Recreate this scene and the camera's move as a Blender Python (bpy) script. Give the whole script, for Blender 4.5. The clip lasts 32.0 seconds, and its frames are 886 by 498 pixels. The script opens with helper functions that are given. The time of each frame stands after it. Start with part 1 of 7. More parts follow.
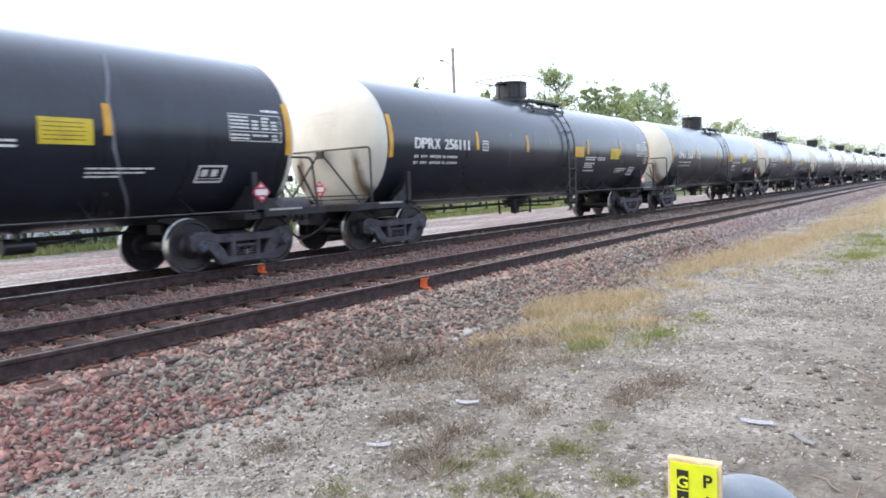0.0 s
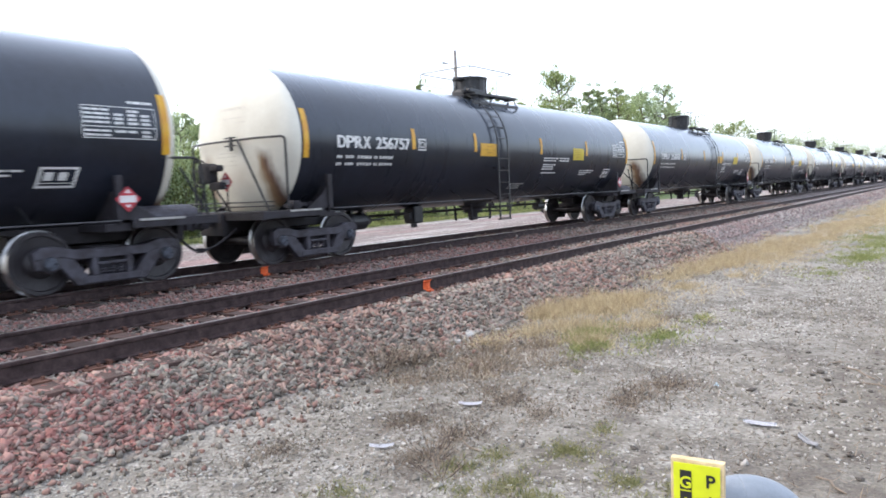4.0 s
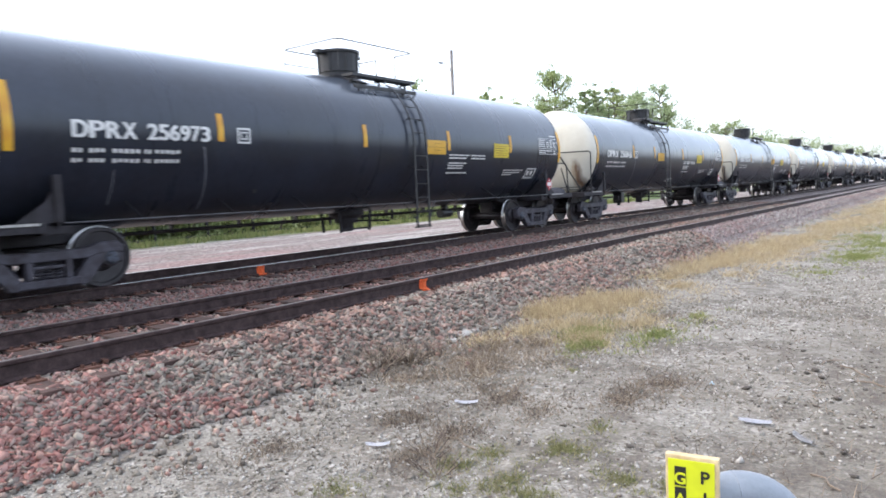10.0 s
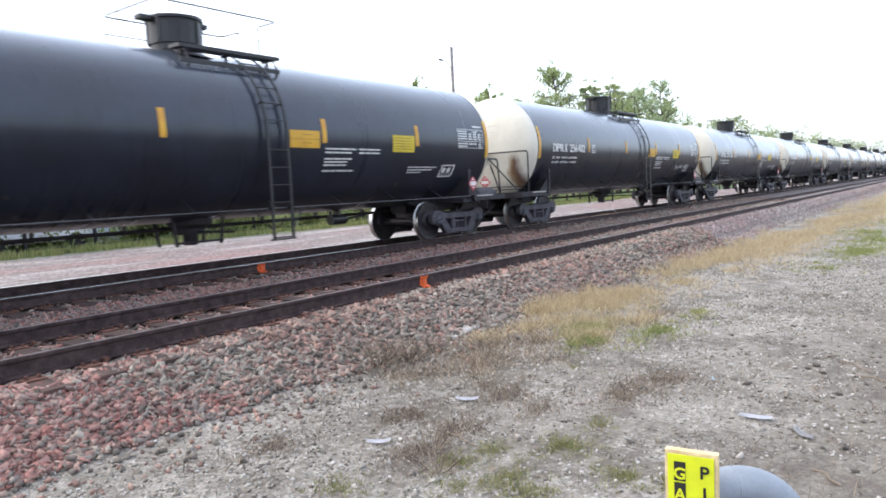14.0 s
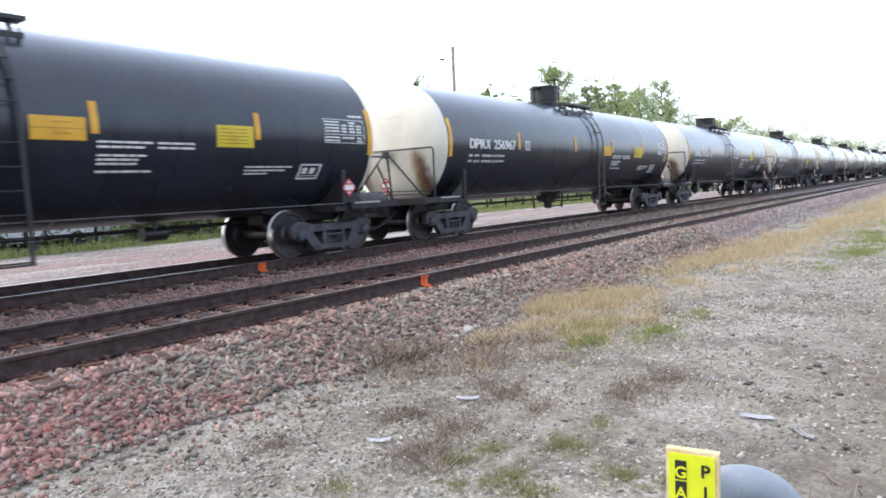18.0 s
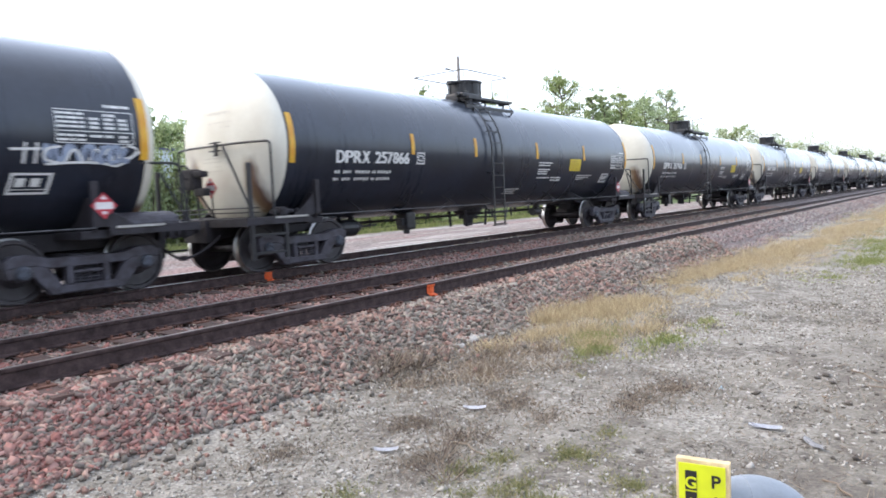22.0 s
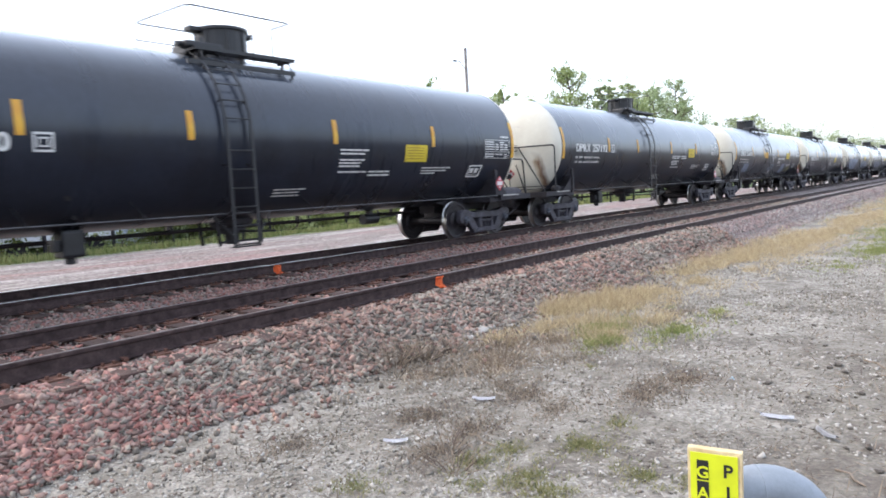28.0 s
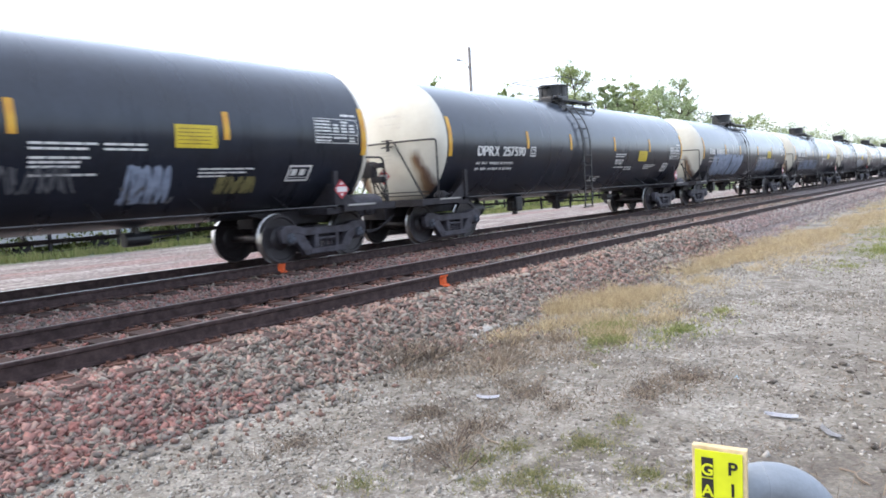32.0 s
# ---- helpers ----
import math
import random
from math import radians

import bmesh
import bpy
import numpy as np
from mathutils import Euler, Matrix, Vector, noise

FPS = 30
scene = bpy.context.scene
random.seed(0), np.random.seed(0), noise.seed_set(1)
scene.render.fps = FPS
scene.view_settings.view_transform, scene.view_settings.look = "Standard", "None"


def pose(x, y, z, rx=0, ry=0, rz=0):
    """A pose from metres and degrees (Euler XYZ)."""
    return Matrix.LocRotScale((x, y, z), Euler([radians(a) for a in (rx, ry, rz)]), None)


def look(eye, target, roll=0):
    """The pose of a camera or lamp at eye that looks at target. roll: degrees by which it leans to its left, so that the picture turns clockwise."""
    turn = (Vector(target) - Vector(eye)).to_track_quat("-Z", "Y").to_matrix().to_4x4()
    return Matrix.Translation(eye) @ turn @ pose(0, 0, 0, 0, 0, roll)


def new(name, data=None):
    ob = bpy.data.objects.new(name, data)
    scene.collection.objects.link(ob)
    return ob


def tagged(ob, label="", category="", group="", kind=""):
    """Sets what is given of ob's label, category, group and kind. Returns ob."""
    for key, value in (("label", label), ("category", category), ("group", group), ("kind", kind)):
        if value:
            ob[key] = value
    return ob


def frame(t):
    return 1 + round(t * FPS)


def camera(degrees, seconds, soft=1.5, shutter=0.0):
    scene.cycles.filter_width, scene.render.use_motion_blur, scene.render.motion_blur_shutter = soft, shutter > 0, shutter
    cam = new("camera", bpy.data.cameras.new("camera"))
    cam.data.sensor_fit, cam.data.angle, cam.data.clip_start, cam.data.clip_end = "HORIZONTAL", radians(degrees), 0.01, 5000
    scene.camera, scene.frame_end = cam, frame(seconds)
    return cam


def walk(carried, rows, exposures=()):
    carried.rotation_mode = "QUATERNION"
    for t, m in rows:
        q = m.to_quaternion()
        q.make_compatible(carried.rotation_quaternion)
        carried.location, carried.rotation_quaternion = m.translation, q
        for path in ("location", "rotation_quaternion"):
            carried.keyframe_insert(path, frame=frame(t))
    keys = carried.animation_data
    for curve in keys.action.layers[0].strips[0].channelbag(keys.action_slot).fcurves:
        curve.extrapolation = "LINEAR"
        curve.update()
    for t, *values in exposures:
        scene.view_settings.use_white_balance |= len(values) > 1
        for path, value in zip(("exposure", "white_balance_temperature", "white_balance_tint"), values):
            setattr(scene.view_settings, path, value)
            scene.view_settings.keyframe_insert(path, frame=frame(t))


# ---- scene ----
# Axes: x along the tracks (the train runs towards -x), y across them, away from the eye; z = 0 is the top of the rails.
cam = camera(65.14, 32.0, soft=1.7, shutter=0.2)
# seconds, heading from +x, tilt down, lean, eye x, y, z
CAMERA_ROWS = [
    (0, 36.86, 4.85, 2.37, 0.006, 0.014, 1.235), (0.5, 36.86, 4.79, 2.35, -0.000, 0.013, 1.237), (1, 36.88, 4.66, 2.47, -0.002, 0.011, 1.237), (1.5, 36.86, 4.62, 2.60, 0.001, 0.013, 1.236),
    (2, 36.88, 4.63, 2.50, 0.006, 0.016, 1.235), (2.5, 36.91, 4.69, 2.41, 0.009, 0.016, 1.232), (3, 36.99, 4.72, 2.51, 0.005, 0.011, 1.230), (3.5, 37.03, 4.69, 2.48, -0.000, 0.010, 1.231),
    (5.5, 37.04, 4.57, 2.31, -0.003, 0.014, 1.226), (6, 37.00, 4.57, 2.29, -0.004, 0.012, 1.227), (6.5, 36.97, 4.57, 2.49, -0.003, 0.013, 1.226), (7, 36.99, 4.59, 2.33, -0.002, 0.011, 1.227),
    (7.5, 36.96, 4.59, 2.45, -0.003, 0.008, 1.226), (8, 36.93, 4.58, 2.44, -0.001, 0.005, 1.221), (8.5, 36.90, 4.59, 2.48, 0.002, 0.007, 1.220), (9, 36.87, 4.61, 2.37, 0.001, 0.007, 1.217),
    (9.5, 36.81, 4.65, 2.42, -0.002, 0.006, 1.220), (10, 36.77, 4.68, 2.43, -0.004, 0.005, 1.221), (10.5, 36.77, 4.69, 2.51, 0.003, 0.004, 1.220), (11, 36.77, 4.68, 2.60, 0.003, 0.003, 1.220),
    (11.5, 36.78, 4.70, 2.55, 0.004, 0.002, 1.218), (12, 36.79, 4.77, 2.46, 0.002, 0.004, 1.220), (12.5, 36.86, 4.82, 2.41, 0.009, 0.004, 1.218), (13, 36.88, 4.84, 2.47, 0.011, 0.002, 1.217),
    (13.5, 36.85, 4.89, 2.55, 0.011, 0.005, 1.216), (14, 36.87, 4.91, 2.70, 0.006, -0.000, 1.216), (14.5, 36.86, 4.90, 2.76, 0.002, 0.001, 1.219), (16.5, 36.93, 4.92, 2.78, 0.004, -0.006, 1.216),
    (17, 36.93, 4.92, 2.73, 0.004, -0.003, 1.214), (17.5, 36.92, 4.94, 2.53, 0.002, 0.002, 1.214), (18, 36.93, 4.93, 2.57, 0.001, 0.001, 1.212), (18.5, 36.95, 4.94, 2.70, 0.001, -0.000, 1.213),
    (19, 36.92, 4.87, 2.59, -0.001, 0.000, 1.213), (19.5, 36.93, 4.84, 2.72, -0.006, 0.003, 1.216), (20, 37.00, 4.80, 2.54, -0.003, 0.010, 1.214), (20.5, 37.09, 4.71, 2.58, -0.005, 0.008, 1.215),
    (21, 37.18, 4.48, 2.77, -0.008, 0.005, 1.216), (21.5, 37.26, 4.32, 2.75, -0.009, 0.004, 1.215), (22, 37.33, 4.17, 2.62, -0.011, 0.008, 1.214), (22.5, 37.39, 4.13, 2.55, -0.011, 0.013, 1.215),
    (23, 37.44, 4.09, 2.68, -0.012, 0.010, 1.212), (23.5, 37.47, 4.11, 2.76, -0.009, 0.007, 1.214), (24, 37.47, 4.06, 2.87, -0.005, 0.010, 1.211), (24.5, 37.52, 4.10, 2.86, -0.003, 0.013, 1.211),
    (25, 37.56, 4.21, 3.02, 0.007, 0.014, 1.209), (25.5, 37.59, 4.35, 3.05, 0.015, 0.012, 1.207), (27.5, 37.97, 4.70, 3.05, 0.005, 0.025, 1.202), (28, 38.07, 4.75, 3.05, 0.004, 0.018, 1.201),
    (28.5, 38.19, 4.80, 3.19, 0.002, 0.014, 1.201), (29, 38.25, 4.82, 3.21, 0.004, 0.016, 1.201), (29.5, 38.29, 4.84, 3.30, 0.003, 0.020, 1.199), (30, 38.35, 4.85, 3.29, 0.003, 0.020, 1.203),
    (30.5, 38.37, 4.85, 3.06, -0.004, 0.019, 1.202), (31, 38.38, 4.83, 3.10, -0.008, 0.014, 1.201), (31.5, 38.38, 4.81, 3.17, -0.005, 0.016, 1.199), (32, 38.38, 4.79, 3.03, -0.006, 0.017, 1.196),
]


def aim(yaw, tilt, lean, x, y, z):
    a, b = radians(yaw), radians(tilt)
    way = Vector((math.cos(a) * math.cos(b), math.sin(a) * math.cos(b), -math.sin(b)))
    return look((x, y, z), Vector((x, y, z)) + way, -lean)


walk(cam, [(r[0], aim(*r[1:])) for r in CAMERA_ROWS], exposures=[(0.0, 1.34), (32.0, 1.34)])

NEAR_TRACK, FAR_TRACK = 7.006, 11.305      # centre lines
CAR = 18.152                               # length of a car over its couplers
BASE = 9.076                               # half of it
DIRT = -0.62                               # level of the trodden ground


def travelled(t):
    """Where the first coupling is at t seconds: the train gathers speed slowly and eases for a moment as its slack runs in."""
    slack = 0.14 * math.exp(-((t - 19.0) / 2.0) ** 2)
    return 9.8576 - 9.6041 * t - 0.023971 * t * t + 0.0002015 * t ** 3 + slack


# ---------------------------------------------------------------- light
world = bpy.data.worlds.new("sky")
scene.world = world
world.use_nodes = True
wn = world.node_tree
sky = wn.nodes.new("ShaderNodeTexSky")
sky.sky_type, sky.sun_disc = "NISHITA", False
sky.sun_elevation, sky.sun_rotation = radians(48), radians(-35)
sky.dust_density, sky.air_density = 4.0, 1.0
thin = wn.nodes.new("ShaderNodeHueSaturation")
thin.inputs["Saturation"].default_value = 1.05
wn.links.new(sky.outputs[0], thin.inputs["Color"])
# a bright veil of cloud over the blue
cloud = wn.nodes.new("ShaderNodeMix")
cloud.data_type = "RGBA"
cloud.inputs["Factor"].default_value = 0.38
cloud.inputs["B"].default_value = (8.4, 9.05, 10.4, 1)
wn.links.new(thin.outputs[0], cloud.inputs["A"])
wn.links.new(cloud.outputs["Result"], wn.nodes["Background"].inputs[0])
wn.nodes["Background"].inputs[1].default_value = 0.15
sun = new("sun", bpy.data.lights.new("sun", "SUN"))
sun.data.energy, sun.data.angle, sun.data.color = 0.55, radians(20), (1.0, 0.93, 0.82)
sun.matrix_world = look((0, 0, 40), (-math.sin(radians(-35)) * 36, -math.cos(radians(-35)) * 36, 0))


# ---------------------------------------------------------------- materials
def material(name, colour, rough=0.7, metal=0.0, second=None, scale=6.0, amount=0.5, fine=60.0, fine_amount=0.25, bump=0.15, spread=0.0, spec=0.5):
    """A surface of two tones broken up by coarse and fine noise, with relief; spread varies it from object to object."""
    m = bpy.data.materials.new(name)
    m.use_nodes = True
    nt = m.node_tree
    bs = nt.nodes["Principled BSDF"]
    bs.inputs["Roughness"].default_value = rough
    bs.inputs["Metallic"].default_value = metal
    bs.inputs["Specular IOR Level"].default_value = spec
    co = nt.nodes.new("ShaderNodeTexCoord")
    a = nt.nodes.new("ShaderNodeTexNoise")
    a.inputs["Scale"].default_value, a.inputs["Detail"].default_value = scale, 6.0
    b = nt.nodes.new("ShaderNodeTexNoise")
    b.inputs["Scale"].default_value, b.inputs["Detail"].default_value = fine, 4.0
    nt.links.new(co.outputs["Object"], a.inputs["Vector"])
    nt.links.new(co.outputs["Object"], b.inputs["Vector"])
    ramp = nt.nodes.new("ShaderNodeValToRGB")
    ramp.color_ramp.elements[0].position, ramp.color_ramp.elements[1].position = 0.5 - amount * 0.3, 0.5 + amount * 0.3
    second = second or tuple(c * 0.7 for c in colour)
    ramp.color_ramp.elements[0].color, ramp.color_ramp.elements[1].color = (*second, 1), (*colour, 1)
    nt.links.new(a.outputs["Fac"], ramp.inputs["Fac"])
    grain = nt.nodes.new("ShaderNodeMapRange")
    grain.inputs["To Min"].default_value, grain.inputs["To Max"].default_value = 1 - fine_amount, 1 + fine_amount
    nt.links.new(b.outputs["Fac"], grain.inputs["Value"])
    value = grain.outputs[0]
    if spread:
        info = nt.nodes.new("ShaderNodeObjectInfo")
        r = nt.nodes.new("ShaderNodeMapRange")
        r.inputs["To Min"].default_value, r.inputs["To Max"].default_value = 1 - spread, 1 + spread
        nt.links.new(info.outputs["Random"], r.inputs["Value"])
        mul = nt.nodes.new("ShaderNodeMath")
        mul.operation = "MULTIPLY"
        nt.links.new(value, mul.inputs[0])
        nt.links.new(r.outputs[0], mul.inputs[1])
        value = mul.outputs[0]
    mix = nt.nodes.new("ShaderNodeVectorMath")
    mix.operation = "SCALE"
    nt.links.new(ramp.outputs["Color"], mix.inputs[0])
    nt.links.new(value, mix.inputs["Scale"])
    nt.links.new(mix.outputs[0], bs.inputs["Base Color"])
    if bump:
        bp = nt.nodes.new("ShaderNodeBump")
        bp.inputs["Strength"].default_value, bp.inputs["Distance"].default_value = bump, 0.02
        nt.links.new(b.outputs["Fac"], bp.inputs["Height"])
        nt.links.new(bp.outputs[0], bs.inputs["Normal"])
    return m


def links(m):
    return m.node_tree, m.node_tree.nodes["Principled BSDF"]


def islands(name, tones, rough=0.85, tint_scale=0.0, tint=None, translucent=0.0):
    """For joined stones, blades and leaves: each island takes its own tone; tint shifts the mix in broad patches."""
    m = bpy.data.materials.new(name)
    m.use_nodes = True
    nt, bs = links(m)
    bs.inputs["Roughness"].default_value = rough
    geo = nt.nodes.new("ShaderNodeNewGeometry")
    ramp = nt.nodes.new("ShaderNodeValToRGB")
    ramp.color_ramp.interpolation = "CONSTANT" if len(tones) > 3 else "LINEAR"
    while len(ramp.color_ramp.elements) < len(tones):
        ramp.color_ramp.elements.new(0.5)
    for i, (e, c) in enumerate(zip(ramp.color_ramp.elements, tones)):
        e.position, e.color = i / len(tones), (*c, 1)
    fac = geo.outputs["Random Per Island"]
    if tint_scale:
        co = nt.nodes.new("ShaderNodeTexCoord")
        n = nt.nodes.new("ShaderNodeTexNoise")
        n.inputs["Scale"].default_value = tint_scale
        nt.links.new(co.outputs["Object"], n.inputs["Vector"])
        mr = nt.nodes.new("ShaderNodeMapRange")
        mr.inputs["From Min"].default_value, mr.inputs["From Max"].default_value = 0.3, 0.7
        mr.inputs["To Min"].default_value, mr.inputs["To Max"].default_value = -0.3, 0.3
        nt.links.new(n.outputs["Fac"], mr.inputs["Value"])
        add = nt.nodes.new("ShaderNodeMath")
        add.use_clamp = True
        nt.links.new(fac, add.inputs[0])
        nt.links.new(mr.outputs[0], add.inputs[1])
        fac = add.outputs[0]
    nt.links.new(fac, ramp.inputs["Fac"])
    nt.links.new(ramp.outputs["Color"], bs.inputs["Base Color"])
    if translucent:
        bs.inputs["Transmission Weight"].default_value = 0.0
        tr = nt.nodes.new("ShaderNodeBsdfTranslucent")
        nt.links.new(ramp.outputs["Color"], tr.inputs["Color"])
        mx = nt.nodes.new("ShaderNodeMixShader")
        mx.inputs[0].default_value = translucent
        nt.links.new(bs.outputs[0], mx.inputs[1])
        nt.links.new(tr.outputs[0], mx.inputs[2])
        nt.links.new(mx.outputs[0], nt.nodes["Material Output"].inputs["Surface"])
    return m


BLACK_PAINT = material("black_tank_paint", (0.0190, 0.0218, 0.0315), 0.30, second=(0.0160, 0.0168, 0.0220), scale=1.2, fine=9, fine_amount=0.25, bump=0.0, spread=0.15, spec=0.12)
CREAM = material("cream_head_paint", (0.56, 0.545, 0.475), 0.45, second=(0.49, 0.465, 0.395), scale=1.6, fine=20, fine_amount=0.06, bump=0.02, spread=0.04)
GRIMY_STEEL = material("grimy_cast_steel", (0.064, 0.062, 0.077), 0.6, 0.1, second=(0.032, 0.028, 0.034), scale=7, fine=60, bump=0.3, spec=0.35)
DARK_STEEL = material("sooty_steel", (0.030, 0.028, 0.034), 0.65, second=(0.018, 0.016, 0.018), scale=5, fine=50, bump=0.2, spec=0.25)
BLACK_STEEL = material("black_painted_steel", (0.012, 0.0125, 0.016), 0.42, second=(0.007, 0.007, 0.009), scale=8, fine=70, bump=0.1, spec=0.45)
WHEEL_STEEL = material("wheel_steel", (0.036, 0.033, 0.038), 0.5, 0.2, second=(0.018, 0.015, 0.018), scale=6, fine=40, bump=0.2)
TREAD = material("bright_wheel_tread", (0.52, 0.52, 0.52), 0.28, 1.0, second=(0.36, 0.35, 0.34), scale=9, fine=60, bump=0.05)
CAP = material("bearing_cap", (0.075, 0.085, 0.11), 0.45, 0.5, second=(0.035, 0.038, 0.05), scale=12, fine=80, bump=0.1)
WHITE_DECAL = material("white_lettering", (0.62, 0.62, 0.61), 0.6, second=(0.50, 0.50, 0.49), scale=6, fine=40, fine_amount=0.15, bump=0)
GREY_DECAL = material("grey_lettering", (0.36, 0.35, 0.33), 0.6, scale=6, fine=40, bump=0)
AMBER = material("amber_reflector", (0.58, 0.33, 0.020), 0.4, second=(0.50, 0.24, 0.014), scale=5, fine=60, fine_amount=0.12, bump=0.05)
YELLOW = material("yellow_notice", (0.55, 0.42, 0.02), 0.5, second=(0.46, 0.34, 0.02), scale=5, fine=50, fine_amount=0.1, bump=0)
ORANGE_NOTICE = material("orange_notice", (0.56, 0.31, 0.020), 0.5, second=(0.48, 0.26, 0.018), scale=5, fine=50, fine_amount=0.1, bump=0)
RED = material("placard_red", (0.40, 0.02, 0.04), 0.4, second=(0.30, 0.015, 0.03), scale=9, bump=0)
WHITE_PLATE = material("placard_white", (0.60, 0.58, 0.58), 0.45, scale=9, second=(0.52, 0.49, 0.49), bump=0)
SILVER_SPRAY = material("silver_spray", (0.42, 0.45, 0.50), 0.55, second=(0.22, 0.24, 0.28), scale=9, amount=1.0, fine=40, bump=0)
BLUE_SPRAY = material("pale_blue_spray", (0.30, 0.36, 0.48), 0.55, second=(0.10, 0.12, 0.17), scale=6, amount=1.0, fine=40, bump=0)
OLIVE_SPRAY = material("olive_spray", (0.20, 0.18, 0.07), 0.6, second=(0.08, 0.07, 0.03), scale=9, amount=1.0, bump=0)
RAIL_STEEL = material("rail_side_steel", (0.060, 0.040, 0.039), 0.65, 0.0, second=(0.024, 0.015, 0.015), scale=9, fine=34, fine_amount=0.5, bump=0.2, spec=0.2)
RAIL_TOP = material("worn_rail_top", (0.80, 0.80, 0.81), 0.42, 1.0, second=(0.58, 0.58, 0.58), scale=4, fine=60, bump=0.01)
RAIL_DULL = material("tarnished_rail_top", (0.20, 0.19, 0.19), 0.42, 0.7, second=(0.12, 0.105, 0.10), scale=4, fine=60, bump=0.05)
TIE_WOOD = material("creosoted_timber", (0.068, 0.037, 0.030), 0.9, second=(0.028, 0.016, 0.014), scale=5, fine=35, bump=0.5, spread=0.3)
RUST = material("rusty_plate", (0.115, 0.052, 0.034), 0.85, 0.1, second=(0.085, 0.036, 0.024), scale=14, fine=80, bump=0.3)
ORANGE_PAINT = material("orange_marking_paint", (0.52, 0.10, 0.02), 0.7, second=(0.58, 0.08, 0.015), scale=25, fine=90, bump=0.4)


def rusty_heads():
    """Cream head paint with brown run-off streaks below the platform brackets."""
    nt, bs = links(CREAM)
    co = nt.nodes.new("ShaderNodeTexCoord")
    sep = nt.nodes.new("ShaderNodeSeparateXYZ")
    nt.links.new(co.outputs["Object"], sep.inputs[0])
    info = nt.nodes.new("ShaderNodeObjectInfo")
    warp = nt.nodes.new("ShaderNodeTexNoise")
    warp.noise_dimensions = "4D"
    warp.inputs["Scale"].default_value = 2.2
    nt.links.new(co.outputs["Object"], warp.inputs["Vector"])
    k = nt.nodes.new("ShaderNodeMath")
    k.operation, k.inputs[1].default_value = "MULTIPLY", 40.0
    nt.links.new(info.outputs["Random"], k.inputs[0])
    nt.links.new(k.outputs[0], warp.inputs["W"])

    def op(kind, a, b, clamp=False):
        n = nt.nodes.new("ShaderNodeMath")
        n.operation, n.use_clamp = kind, clamp
        for s, v in zip(n.inputs, (a, b)):
            if isinstance(v, (int, float)):
                s.default_value = v
            else:
                nt.links.new(v, s)
        return n.outputs[0]
    def lerp(a, k, b):
        n = op("MULTIPLY_ADD", a, k)
        n.node.inputs[2].default_value = b
        return n
    shift = op("MULTIPLY", op("SUBTRACT", warp.outputs["Fac"], 0.5), 0.36)
    ay = op("ABSOLUTE", sep.outputs["Y"], 0)
    # the run leans outwards as it goes down, and broadens
    line = lerp(sep.outputs["Z"], -0.15, 0.81)
    gone = op("SUBTRACT", op("ADD", ay, shift), line)
    width = op("ADD", lerp(info.outputs["Random"], 0.12, 0.11), op("MULTIPLY", op("SUBTRACT", -0.2, sep.outputs["Z"]), 0.08))
    core = op("SUBTRACT", 1.0, op("DIVIDE", op("ABSOLUTE", gone, 0), width), True)
    fall = op("MULTIPLY", op("SUBTRACT", op("ADD", shift, -0.12), sep.outputs["Z"]), 3.2, True)
    low = op("SUBTRACT", 1.0, op("MULTIPLY", op("ADD", sep.outputs["Z"], 1.45), 2.5), True)
    fine = nt.nodes.new("ShaderNodeTexNoise")
    fine.inputs["Scale"].default_value = 5.0
    stretch = nt.nodes.new("ShaderNodeVectorMath")
    stretch.operation, stretch.inputs[1].default_value = "MULTIPLY", (1.0, 5.0, 0.5)
    nt.links.new(co.outputs["Object"], stretch.inputs[0])
    nt.links.new(stretch.outputs[0], fine.inputs["Vector"])
    strength = lerp(info.outputs["Random"], 0.40, 0.85)
    streak = op("MULTIPLY", op("MULTIPLY", op("MULTIPLY", op("POWER", core, 0.75), fall), strength), lerp(fine.outputs["Fac"], 0.9, 0.6), True)
    grime = op("MULTIPLY", low, op("MULTIPLY", warp.outputs["Fac"], 1.0), True)
    # a faint ochre wash on the whole lower half
    wash = op("MULTIPLY", op("MULTIPLY", op("SUBTRACT", 0.1, sep.outputs["Z"]), 0.5, True), lerp(warp.outputs["Fac"], 1.4, -0.45), True)
    mask = op("MAXIMUM", op("MAXIMUM", streak, grime), op("MULTIPLY", wash, 0.22))
    tone = nt.nodes.new("ShaderNodeMix")
    tone.data_type = "RGBA"
    nt.links.new(lerp(op("DIVIDE", gone, width), 0.8, 0.66), tone.inputs["Factor"])
    tone.clamp_factor = True
    tone.inputs["A"].default_value = (0.235, 0.145, 0.062, 1)
    tone.inputs["B"].default_value = (0.072, 0.034, 0.028, 1)
    src = bs.inputs["Base Color"].links[0].from_socket
    mix = nt.nodes.new("ShaderNodeMix")
    mix.data_type = "RGBA"
    nt.links.new(mask, mix.inputs["Factor"])
    nt.links.new(src, mix.inputs["A"])
    nt.links.new(tone.outputs["Result"], mix.inputs["B"])
    nt.links.new(mix.outputs["Result"], bs.inputs["Base Color"])


rusty_heads()


